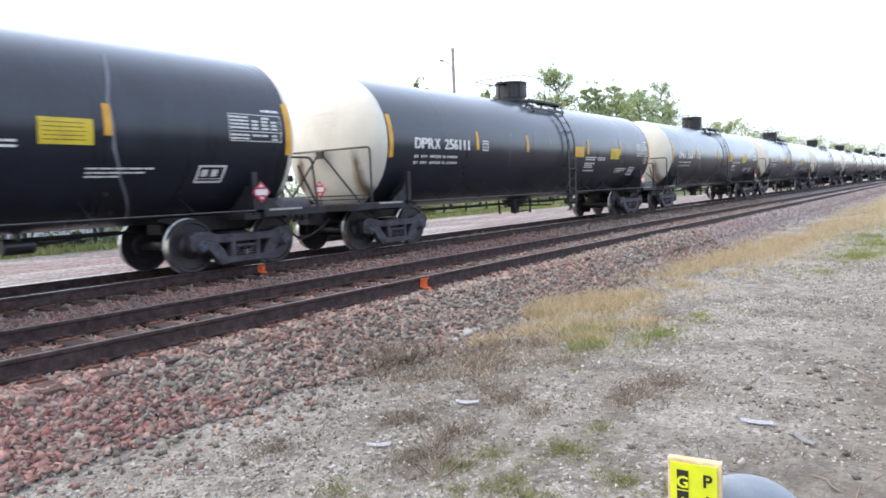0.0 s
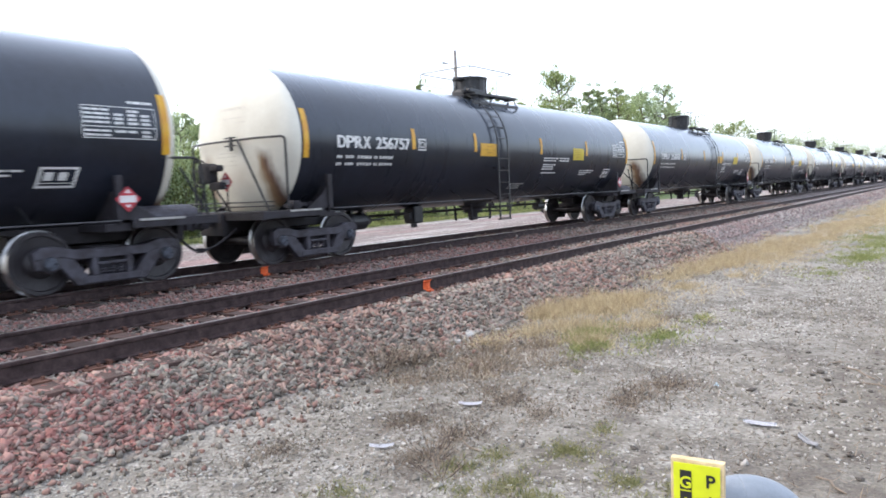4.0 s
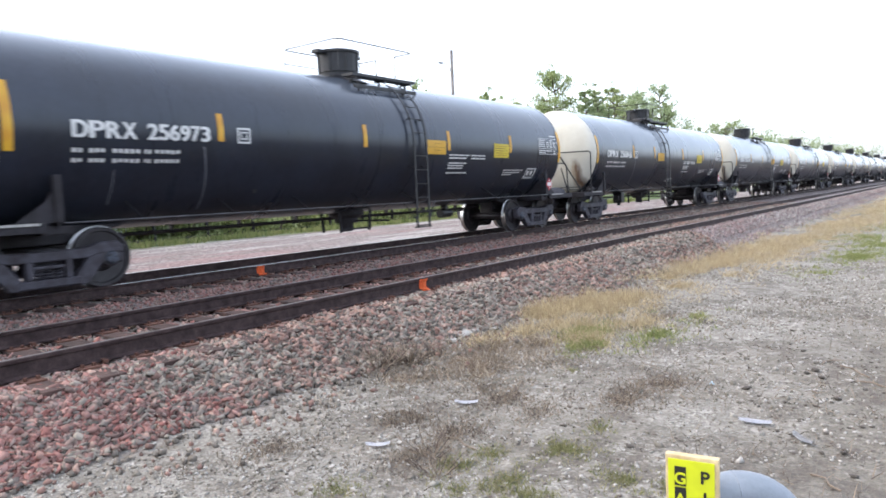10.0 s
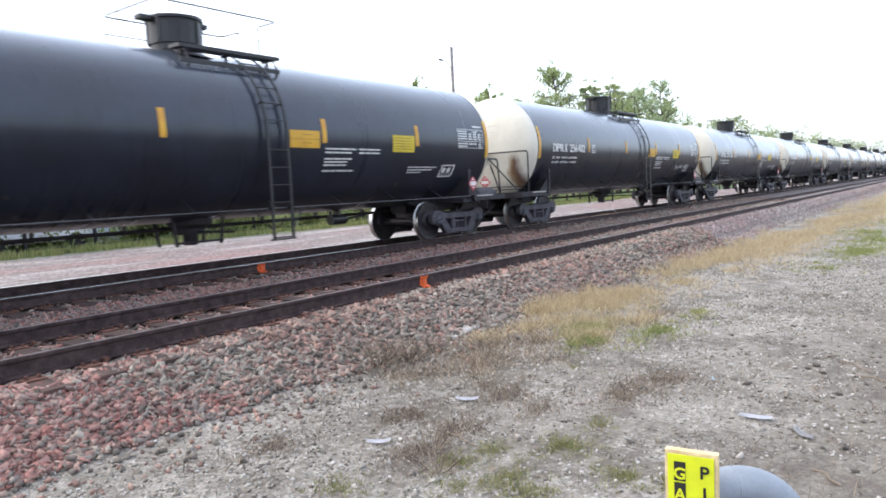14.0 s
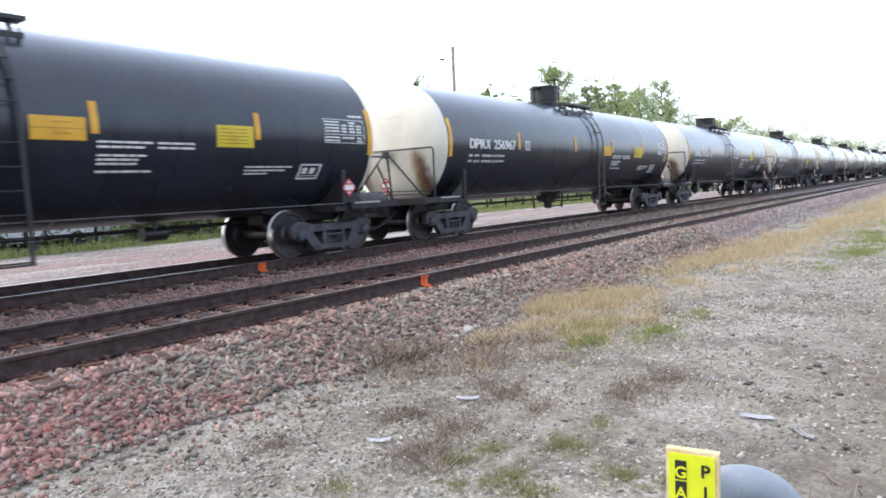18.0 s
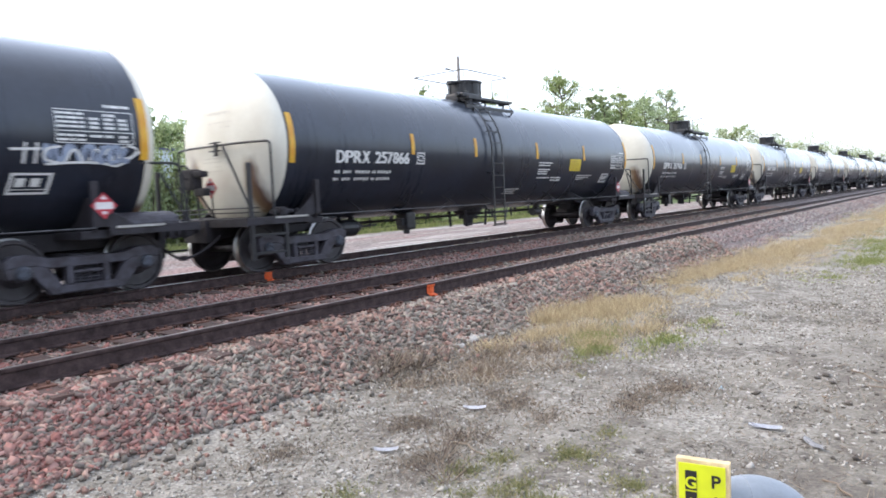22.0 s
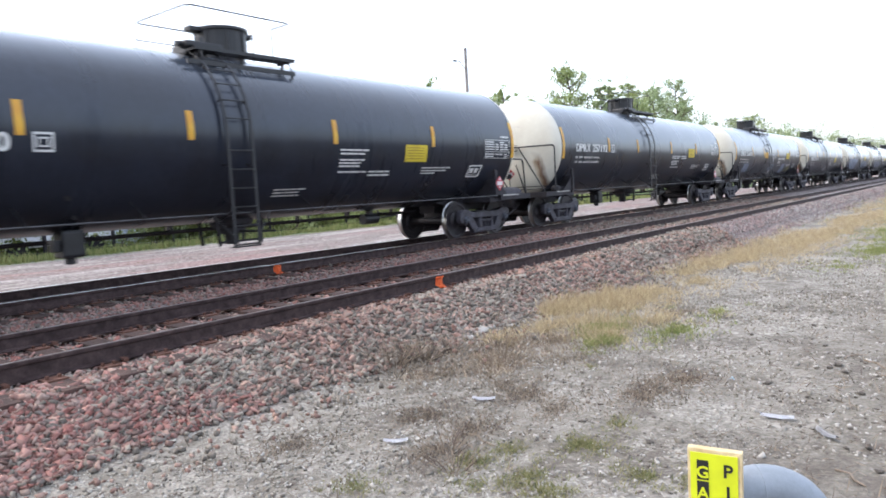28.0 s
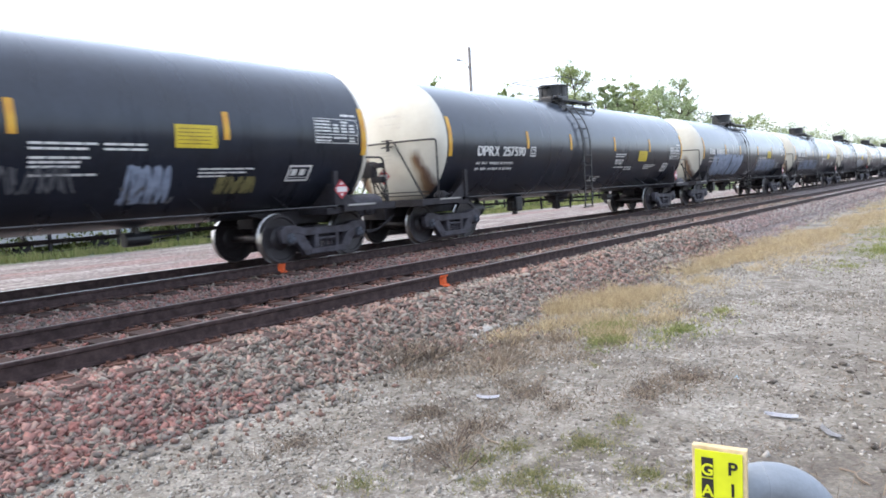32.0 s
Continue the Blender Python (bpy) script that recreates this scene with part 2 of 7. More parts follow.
def streaky_shell():
    """Road film on the black paint: narrow streaks that run round the barrel, and dull blotches."""
    nt, bs = links(BLACK_PAINT)
    bs.inputs["Coat Weight"].default_value, bs.inputs["Coat Roughness"].default_value = 1.0, 0.09
    bs.inputs["Coat IOR"].default_value = 1.47
    bs.inputs["Specular Tint"].default_value = (0.66, 0.82, 1.0, 1)
    bs.inputs["Coat Tint"].default_value = (0.90, 0.95, 1.0, 1)
    co = nt.nodes.new("ShaderNodeTexCoord")
    info = nt.nodes.new("ShaderNodeObjectInfo")
    far = nt.nodes.new("ShaderNodeMath")
    far.operation, far.inputs[1].default_value = "MULTIPLY", 60.0
    nt.links.new(info.outputs["Random"], far.inputs[0])
    long = nt.nodes.new("ShaderNodeVectorMath")
    long.operation, long.inputs[1].default_value = "MULTIPLY", (1.7, 0.16, 0.22)
    nt.links.new(co.outputs["Object"], long.inputs[0])
    a = nt.nodes.new("ShaderNodeTexNoise")
    a.noise_dimensions = "4D"
    a.inputs["Scale"].default_value, a.inputs["Detail"].default_value, a.inputs["Roughness"].default_value = 1.0, 8.0, 0.72
    nt.links.new(long.outputs[0], a.inputs["Vector"])
    nt.links.new(far.outputs[0], a.inputs["W"])
    film = nt.nodes.new("ShaderNodeMapRange")
    film.inputs["From Min"].default_value, film.inputs["From Max"].default_value = 0.52, 0.80
    film.inputs["To Max"].default_value = 0.18
    nt.links.new(a.outputs["Fac"], film.inputs["Value"])
    mix = nt.nodes.new("ShaderNodeMix")
    mix.data_type = "RGBA"
    nt.links.new(film.outputs[0], mix.inputs["Factor"])
    nt.links.new(bs.inputs["Base Color"].links[0].from_socket, mix.inputs["A"])
    mix.inputs["B"].default_value = (0.034, 0.046, 0.066, 1)
    # barrel colour pales towards the crown: sky glare put into the paint
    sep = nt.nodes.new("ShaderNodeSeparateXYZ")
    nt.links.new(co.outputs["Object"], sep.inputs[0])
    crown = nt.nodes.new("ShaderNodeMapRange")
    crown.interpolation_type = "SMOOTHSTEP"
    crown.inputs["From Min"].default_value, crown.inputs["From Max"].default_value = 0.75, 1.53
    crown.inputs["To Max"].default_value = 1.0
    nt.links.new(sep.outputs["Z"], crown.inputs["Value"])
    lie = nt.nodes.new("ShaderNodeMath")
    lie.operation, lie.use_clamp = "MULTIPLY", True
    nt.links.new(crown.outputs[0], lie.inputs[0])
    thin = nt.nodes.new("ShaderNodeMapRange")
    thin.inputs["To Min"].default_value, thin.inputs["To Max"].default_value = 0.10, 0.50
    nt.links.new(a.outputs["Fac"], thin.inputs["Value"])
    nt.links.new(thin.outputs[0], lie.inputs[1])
    sky_glare = nt.nodes.new("ShaderNodeMix")
    sky_glare.data_type = "RGBA"
    nt.links.new(lie.outputs[0], sky_glare.inputs["Factor"])
    nt.links.new(mix.outputs["Result"], sky_glare.inputs["A"])
    sky_glare.inputs["B"].default_value = (0.19, 0.22, 0.26, 1)
    nt.links.new(sky_glare.outputs["Result"], bs.inputs["Base Color"])
    dull = nt.nodes.new("ShaderNodeMapRange")
    dull.inputs["From Min"].default_value, dull.inputs["From Max"].default_value = 0.3, 0.75
    dull.inputs["To Min"].default_value, dull.inputs["To Max"].default_value = 0.24, 0.36
    nt.links.new(a.outputs["Fac"], dull.inputs["Value"])
    nt.links.new(dull.outputs[0], bs.inputs["Roughness"])
    # faint ripples of the rolled plates, and a coat that is dulled in places
    wave = nt.nodes.new("ShaderNodeTexNoise")
    wave.inputs["Scale"].default_value, wave.inputs["Detail"].default_value = 0.9, 2.0
    nt.links.new(co.outputs["Object"], wave.inputs["Vector"])
    dent = nt.nodes.new("ShaderNodeBump")
    dent.inputs["Strength"].default_value, dent.inputs["Distance"].default_value = 0.25, 0.02
    nt.links.new(wave.outputs["Fac"], dent.inputs["Height"])
    nt.links.new(dent.outputs[0], bs.inputs["Coat Normal"])
    scuff = nt.nodes.new("ShaderNodeMapRange")
    scuff.inputs["From Min"].default_value, scuff.inputs["From Max"].default_value = 0.35, 0.75
    scuff.inputs["To Min"].default_value, scuff.inputs["To Max"].default_value = 0.13, 0.31
    nt.links.new(a.outputs["Fac"], scuff.inputs["Value"])
    nt.links.new(scuff.outputs[0], bs.inputs["Coat Roughness"])
    rise = nt.nodes.new("ShaderNodeMath")
    rise.operation, rise.inputs[1].default_value = "MULTIPLY_ADD", 0.9
    nt.links.new(a.outputs["Fac"], rise.inputs[0])
    nt.links.new(sep.outputs["Z"], rise.inputs[2])
    film_line = nt.nodes.new("ShaderNodeMapRange")
    film_line.interpolation_type = "SMOOTHSTEP"
    film_line.inputs["From Min"].default_value, film_line.inputs["From Max"].default_value = 0.10, 0.80
    film_line.inputs["To Min"].default_value, film_line.inputs["To Max"].default_value = 0.30, 1.0
    nt.links.new(rise.outputs[0], film_line.inputs["Value"])
    nt.links.new(film_line.outputs[0], bs.inputs["Coat Weight"])


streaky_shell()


def ground_material():
    """Pale trodden gravel and dirt with brown damp patches; grey-pink chippings beside the tracks; turf beyond them."""
    m = bpy.data.materials.new("gravelly_ground")
    m.use_nodes = True
    nt, bs = links(m)
    bs.inputs["Roughness"].default_value = 0.95
    co = nt.nodes.new("ShaderNodeTexCoord")
    sep = nt.nodes.new("ShaderNodeSeparateXYZ")
    nt.links.new(co.outputs["Object"], sep.inputs[0])

    def tex(scale, detail=6.0, rough=0.6):
        n = nt.nodes.new("ShaderNodeTexNoise")
        n.inputs["Scale"].default_value, n.inputs["Detail"].default_value, n.inputs["Roughness"].default_value = scale, detail, rough
        nt.links.new(co.outputs["Object"], n.inputs["Vector"])
        return n.outputs["Fac"]

    def ramp(src, stops):
        r = nt.nodes.new("ShaderNodeValToRGB")
        while len(r.color_ramp.elements) < len(stops):
            r.color_ramp.elements.new(0.5)
        for e, (p, c) in zip(r.color_ramp.elements, stops):
            e.position, e.color = p, (*c, 1)
        nt.links.new(src, r.inputs["Fac"])
        return r.outputs["Color"]

    def blend(fac, a, b):
        n = nt.nodes.new("ShaderNodeMix")
        n.data_type = "RGBA"
        nt.links.new(fac, n.inputs["Factor"])
        nt.links.new(a, n.inputs["A"])
        nt.links.new(b, n.inputs["B"])
        return n.outputs["Result"]

    def edge(src, lo, hi):
        n = nt.nodes.new("ShaderNodeMapRange")
        n.inputs["From Min"].default_value, n.inputs["From Max"].default_value = lo, hi
        nt.links.new(src, n.inputs["Value"])
        return n.outputs[0]
    vor = nt.nodes.new("ShaderNodeTexVoronoi")
    vor.inputs["Scale"].default_value = 46
    nt.links.new(co.outputs["Object"], vor.inputs["Vector"])
    grit = ramp(vor.outputs["Color"], [(0.0, (0.080, 0.074, 0.063)), (0.5, (0.215, 0.202, 0.176)), (1.0, (0.42, 0.405, 0.37))])
    lump = nt.nodes.new("ShaderNodeTexVoronoi")
    lump.inputs["Scale"].default_value = 21
    nt.links.new(co.outputs["Object"], lump.inputs["Vector"])
    stones = ramp(lump.outputs["Color"], [(0.0, (0.070, 0.062, 0.052)), (0.45, (0.175, 0.160, 0.138)), (1.0, (0.50, 0.48, 0.44))])
    grit = blend(edge(tex(2.6, 8, 0.7), 0.46, 0.60), grit, stones)
    # uneven film of dust and mud over the chippings
    cake = ramp(tex(6.5, 10, 0.75), [(0.32, (0.085, 0.074, 0.062)), (0.50, (0.215, 0.196, 0.168)), (0.66, (0.335, 0.315, 0.28))])
    half = nt.nodes.new("ShaderNodeMath")
    half.operation, half.inputs[1].default_value = "MULTIPLY", 0.6
    nt.links.new(edge(tex(3.4, 8, 0.7), 0.38, 0.62), half.inputs[0])
    grit = blend(half.outputs[0], grit, cake)
    soil = ramp(tex(30), [(0.3, (0.074, 0.063, 0.049)), (0.7, (0.165, 0.147, 0.118))])
    patch = edge(tex(0.8, 10, 0.78), 0.47, 0.60)
    # brown dirt of the trodden path
    path = nt.nodes.new("ShaderNodeMath")
    path.operation = "MULTIPLY_ADD"
    path.inputs[1].default_value = 1.6
    nt.links.new(tex(1.3, 8, 0.7), path.inputs[0])
    nt.links.new(sep.outputs["Y"], path.inputs[2])
    trod = nt.nodes.new("ShaderNodeMath")
    trod.operation = "MAXIMUM"
    nt.links.new(patch, trod.inputs[0])
    nt.links.new(edge(path.outputs[0], 2.5, 1.4), trod.inputs[1])
    # chippings show through the soil, more in some places than in others
    bare = nt.nodes.new("ShaderNodeMath")
    bare.operation = "MULTIPLY"
    nt.links.new(trod.outputs[0], bare.inputs[0])
    nt.links.new(edge(tex(5.5, 8, 0.75), 0.80, 0.36), bare.inputs[1])
    dirt = blend(bare.outputs[0], grit, soil)
    # darker stains of old weeds and damp, broken at the edges
    stain = nt.nodes.new("ShaderNodeMath")
    stain.operation, stain.inputs[1].default_value = "MULTIPLY", 0.85
    nt.links.new(edge(tex(1.2, 12, 0.85), 0.50, 0.56), stain.inputs[0])
    loam = ramp(tex(24), [(0.3, (0.055, 0.046, 0.038)), (0.7, (0.132, 0.112, 0.091))])
    dirt = blend(stain.outputs[0], dirt, loam)
    coarse = nt.nodes.new("ShaderNodeTexVoronoi")
    coarse.inputs["Scale"].default_value = 15
    nt.links.new(co.outputs["Object"], coarse.inputs["Vector"])
    chips = ramp(coarse.outputs["Color"], [(0.1, (0.065, 0.054, 0.050)), (0.5, (0.155, 0.124, 0.116)), (0.9, (0.29, 0.255, 0.245))])
    turf = ramp(tex(9), [(0.3, (0.035, 0.060, 0.015)), (0.7, (0.09, 0.125, 0.03))])
    wob = nt.nodes.new("ShaderNodeMath")
    wob.operation = "MULTIPLY_ADD"
    wob.inputs[1].default_value = 1.2
    nt.links.new(tex(0.9), wob.inputs[0])
    nt.links.new(sep.outputs["Y"], wob.inputs[2])
    bed = ramp(vor.outputs["Color"], [(0.1, (0.065, 0.052, 0.049)), (0.5, (0.160, 0.126, 0.118)), (0.9, (0.28, 0.24, 0.228))])
    c = blend(edge(wob.outputs[0], 5.5, 5.9), dirt, bed)
    chips = blend(edge(tex(1.6, 8, 0.7), 0.52, 0.72), chips, soil)
    # wheel tracks and washed bands along the service road
    lane = nt.nodes.new("ShaderNodeVectorMath")
    lane.operation, lane.inputs[1].default_value = "MULTIPLY", (0.12, 0.9, 1.0)
    nt.links.new(co.outputs["Object"], lane.inputs[0])
    band = nt.nodes.new("ShaderNodeTexNoise")
    band.inputs["Scale"].default_value, band.inputs["Detail"].default_value, band.inputs["Roughness"].default_value = 1.0, 8.0, 0.7
    nt.links.new(lane.outputs[0], band.inputs["Vector"])
    pale = ramp(coarse.outputs["Color"], [(0.1, (0.16, 0.145, 0.135)), (0.5, (0.30, 0.275, 0.26)), (0.9, (0.46, 0.43, 0.41))])
    rosy = ramp(coarse.outputs["Color"], [(0.1, (0.10, 0.055, 0.052)), (0.5, (0.205, 0.125, 0.118)), (0.9, (0.33, 0.245, 0.235))])
    chips = blend(edge(band.outputs["Fac"], 0.50, 0.62), chips, pale)
    chips = blend(edge(band.outputs["Fac"], 0.48, 0.38), chips, rosy)
    c = blend(edge(wob.outputs[0], 13.6, 14.4), c, chips)
    c = blend(edge(wob.outputs[0], 23.6, 25.2), c, turf)
    nt.links.new(c, bs.inputs["Base Color"])
    bp = nt.nodes.new("ShaderNodeBump")
    bp.inputs["Strength"].default_value, bp.inputs["Distance"].default_value = 0.6, 0.02
    nt.links.new(vor.outputs["Distance"], bp.inputs["Height"])
    nt.links.new(bp.outputs[0], bs.inputs["Normal"])
    return m


GROUND = ground_material()
BALLAST = islands("ballast_stone", [(0.2338, 0.1379, 0.1115), (0.3061, 0.2067, 0.1669), (0.1616, 0.0989, 0.0807), (0.2338, 0.1743, 0.1440), (0.1403, 0.1216, 0.1022), (0.0807, 0.0689, 0.0575), (0.1913, 0.1661, 0.1388), (0.2636, 0.2334, 0.1942)], 0.9, 0.40)
BALLAST_PINK = islands("pink_ballast_stone", [(0.2646, 0.1295, 0.1085), (0.3213, 0.1852, 0.1570), (0.2221, 0.0926, 0.0776), (0.1796, 0.1002, 0.0864), (0.1087, 0.0699, 0.0609), (0.2551, 0.1852, 0.1588), (0.1512, 0.1266, 0.1111)], 0.9)
# paler, greyer ballast tones: distance haze put into the stone colour
BALLAST_HAZED = islands("hazed_ballast_stone", [(0.2591, 0.1818, 0.1716), (0.3334, 0.2494, 0.2347), (0.1947, 0.1449, 0.1377), (0.1321, 0.1179, 0.1135), (0.2420, 0.2204, 0.2100), (0.3334, 0.3051, 0.2899)], 0.9, 0.3)
PEBBLES = islands("loose_pebbles", [(0.15, 0.134, 0.11), (0.20, 0.184, 0.155), (0.25, 0.234, 0.205), (0.31, 0.292, 0.26), (0.40, 0.38, 0.35)], 0.9)
CHIPPINGS = islands("coarse_chippings", [(0.085, 0.072, 0.060), (0.19, 0.175, 0.15), (0.30, 0.285, 0.255), (0.13, 0.105, 0.088), (0.36, 0.345, 0.315)], 0.9)
STRAW = islands("dry_grass", [(0.46, 0.37, 0.22), (0.60, 0.50, 0.32), (0.31, 0.235, 0.14)], 0.9, 0.0, None, 0.3)
GRASS = islands("green_grass", [(0.12, 0.165, 0.045), (0.19, 0.235, 0.075), (0.29, 0.285, 0.12)], 0.8, 0.0, None, 0.35)
WEED = islands("olive_weed", [(0.12, 0.135, 0.05), (0.19, 0.20, 0.085), (0.26, 0.24, 0.12)], 0.85, 0.0, None, 0.3)
MATTED = islands("matted_straw", [(0.20, 0.15, 0.10), (0.33, 0.265, 0.19), (0.15, 0.105, 0.08), (0.42, 0.36, 0.28)], 0.9)
TWIGS = islands("dead_weed", [(0.070, 0.050, 0.039), (0.125, 0.093, 0.072), (0.25, 0.20, 0.15)], 0.9)
LEAVES = islands("tree_leaves", [(0.19, 0.245, 0.12), (0.29, 0.36, 0.185), (0.39, 0.46, 0.26)], 0.6, 0.0, None, 0.62)
HEDGE = islands("dark_hedge_leaves", [(0.045, 0.066, 0.020), (0.10, 0.135, 0.040), (0.21, 0.235, 0.075)], 0.7, 0.0, None, 0.3)
LEAVES_PALE = islands("yellow_green_leaves", [(0.17, 0.225, 0.085), (0.26, 0.325, 0.135), (0.37, 0.42, 0.20)], 0.7, 0.0, None, 0.5)
BARK = material("bark", (0.16, 0.13, 0.10), 0.9, second=(0.08, 0.065, 0.05), scale=6, fine=40, bump=0.6)


# ---------------------------------------------------------------- mesh helpers
def link_mesh(name, mesh, parent=None, m=None):
    ob = new(name, mesh)
    if parent:
        ob.parent = parent
    if m is not None:
        ob.matrix_basis = m
    return ob


def to_mesh(name, bm, mat, smooth=False):
    me = bpy.data.meshes.new(name)
    bm.normal_update()
    bm.to_mesh(me)
    bm.free()
    for one in (mat if isinstance(mat, (list, tuple)) else [mat]):
        me.materials.append(one)
    if smooth:
        me.shade_smooth()
    return me


def part(name, bm, mat, parent=None, label="", m=None, smooth=False):
    ob = link_mesh(name, to_mesh(name, bm, mat, smooth), parent, m)
    return tagged(ob, label) if label else ob


def box(bm, x0, x1, y0, y1, z0, z1, bevel=0.0):
    r = bmesh.ops.create_cube(bm, size=1.0, matrix=Matrix.Translation(((x0 + x1) / 2, (y0 + y1) / 2, (z0 + z1) / 2)) @ Matrix.Diagonal((x1 - x0, y1 - y0, z1 - z0, 1)))
    if bevel:
        es = {e for v in r["verts"] for e in v.link_edges}
        bmesh.ops.bevel(bm, geom=list(es), offset=bevel, segments=2, affect="EDGES", profile=0.6)
    return bm


def rod(bm, a, b, r, seg=8, r2=None, caps=True):
    a, b = Vector(a), Vector(b)
    d = b - a
    m = Matrix.Translation((a + b) / 2) @ d.to_track_quat("Z", "Y").to_matrix().to_4x4()
    bmesh.ops.create_cone(bm, cap_ends=caps, segments=seg, radius1=r, radius2=r if r2 is None else r2, depth=d.length, matrix=m)
    return bm


def pipe(bm, points, r, seg=8):
    """A bent pipe through points, with mitred rings."""
    pts = [Vector(p) for p in points]
    rings = []
    up = Vector((0.02, 0.03, 1)).normalized()
    for i, p in enumerate(pts):
        d = ((pts[min(i + 1, len(pts) - 1)] - p).normalized() + (p - pts[max(i - 1, 0)]).normalized()).normalized()
        if abs(d.dot(up)) > 0.98:
            up = Vector((1, 0.03, 0.02)).normalized()
        u = d.cross(up).normalized()
        v = d.cross(u)
        rings.append([bm.verts.new(p + (u * math.cos(q) + v * math.sin(q)) * r) for q in (2 * math.pi * k / seg for k in range(seg))])
    for A, B in zip(rings, rings[1:]):
        for k in range(seg):
            bm.faces.new((A[k], A[(k + 1) % seg], B[(k + 1) % seg], B[k]))
    bm.faces.new(rings[0][::-1])
    bm.faces.new(rings[-1])
    bmesh.ops.recalc_face_normals(bm, faces=bm.faces)
    return bm


def rounded(points, r=0.12, n=4):
    """Rounds the corners of a bent line."""
    pts = [Vector(p) for p in points]
    out = [pts[0]]
    for a, b, c in zip(pts, pts[1:], pts[2:]):
        u, v = (a - b), (c - b)
        k = min(r, u.length * 0.45, v.length * 0.45)
        p, q = b + u.normalized() * k, b + v.normalized() * k
        out += [p.lerp(b, s).lerp(b.lerp(q, s), s) for s in (i / n for i in range(n + 1))]
    return out + [pts[-1]]


def revolve(bm, profile, seg=48, axis="X"):
    """Turns (along, radius) pairs about the x or z axis."""
    rings = []
    for a, r in profile:
        ring = []
        if r < 1e-6:
            v = bm.verts.new((a, 0, 0) if axis == "X" else (0, 0, a))
            ring = [v] * seg
        else:
            for k in range(seg):
                q = 2 * math.pi * k / seg
                c, s = r * math.cos(q), r * math.sin(q)
                ring.append(bm.verts.new((a, c, s) if axis == "X" else (c, s, a)))
        rings.append(ring)
    for A, B in zip(rings, rings[1:]):
        for k in range(seg):
            vs = [A[k], A[(k + 1) % seg], B[(k + 1) % seg], B[k]]
            vs = [v for i, v in enumerate(vs) if v not in vs[:i]]
            if len(vs) > 2:
                bm.faces.new(vs)
    bmesh.ops.recalc_face_normals(bm, faces=bm.faces)
    return bm


def prism(bm, outline, y0, y1):
    """Extrudes an (x, z) outline between two y."""
    A = [bm.verts.new((x, y0, z)) for x, z in outline]
    B = [bm.verts.new((x, y1, z)) for x, z in outline]
    n = len(A)
    bm.faces.new(A)
    bm.faces.new(B[::-1])
    for i in range(n):
        bm.faces.new((A[i], B[i], B[(i + 1) % n], A[(i + 1) % n]))
    bmesh.ops.recalc_face_normals(bm, faces=bm.faces)
    return bm


def soup(name, verts, faces, mat, smooth=False):
    me = bpy.data.meshes.new(name)
    me.from_pydata(verts, [], faces)
    me.materials.append(mat)
    if smooth:
        me.shade_smooth()
    return me


def many(name, shape_v, shape_f, places, sizes, turns, mat, jitter=0.0, seed=1):
    """One mesh of many small copies of a shape: numpy arrays of places (n, 3), sizes (n, 3) and turns (n, 3)."""
    rng = np.random.default_rng(seed)
    n, k = len(places), len(shape_v)
    v = np.repeat(shape_v[None], n, 0) * sizes[:, None, :]
    if jitter:
        v = v * (1 + rng.uniform(-jitter, jitter, (n, k, 1)))
    for ax in range(3):
        c, s = np.cos(turns[:, ax])[:, None], np.sin(turns[:, ax])[:, None]
        i, j = (ax + 1) % 3, (ax + 2) % 3
        a, b = v[:, :, i].copy(), v[:, :, j].copy()
        v[:, :, i], v[:, :, j] = a * c - b * s, a * s + b * c
    v = (v + places[:, None, :]).reshape(-1, 3)
    f = (np.array(shape_f)[None] + (np.arange(n) * k)[:, None, None]).reshape(-1, len(shape_f[0]))
    me = bpy.data.meshes.new(name)
    me.vertices.add(len(v))
    me.vertices.foreach_set("co", v.astype(np.float32).ravel())
    m = f.shape[1]
    me.loops.add(f.size)
    me.loops.foreach_set("vertex_index", f.astype(np.int32).ravel())
    me.polygons.add(len(f))
    me.polygons.foreach_set("loop_start", (np.arange(len(f)) * m).astype(np.int32))
    me.update(calc_edges=True)
    me.materials.append(mat)
    return me


STONE_V = np.array([(1, 0.1, 0), (-1, 0, 0.1), (0.1, 1, 0), (0, -1, -0.1), (0.15, 0, 0.9), (0, 0.1, -0.9), (0.62, 0.62, 0.5), (-0.6, -0.6, 0.55)], dtype=float)
STONE_F = [(4, 6, 7), (0, 6, 4), (2, 7, 6), (0, 2, 6), (4, 7, 3), (0, 4, 3), (1, 3, 7), (2, 1, 7), (2, 0, 5), (1, 2, 5), (3, 1, 5), (0, 3, 5)]


CRUSHED_V = np.array([(-0.70, -0.62, -0.60), (-0.62, -0.70, 0.60), (-0.60, 0.66, -0.70), (-0.74, 0.56, 0.50), (0.66, -0.60, -0.56), (0.56, -0.74, 0.66), (0.72, 0.60, -0.62), (0.60, 0.64, 0.70)], dtype=float)
CRUSHED_F = [(0, 1, 3), (0, 3, 2), (4, 6, 7), (4, 7, 5), (0, 4, 5), (0, 5, 1), (2, 3, 7), (2, 7, 6), (0, 2, 6), (0, 6, 4), (1, 5, 7), (1, 7, 3)]


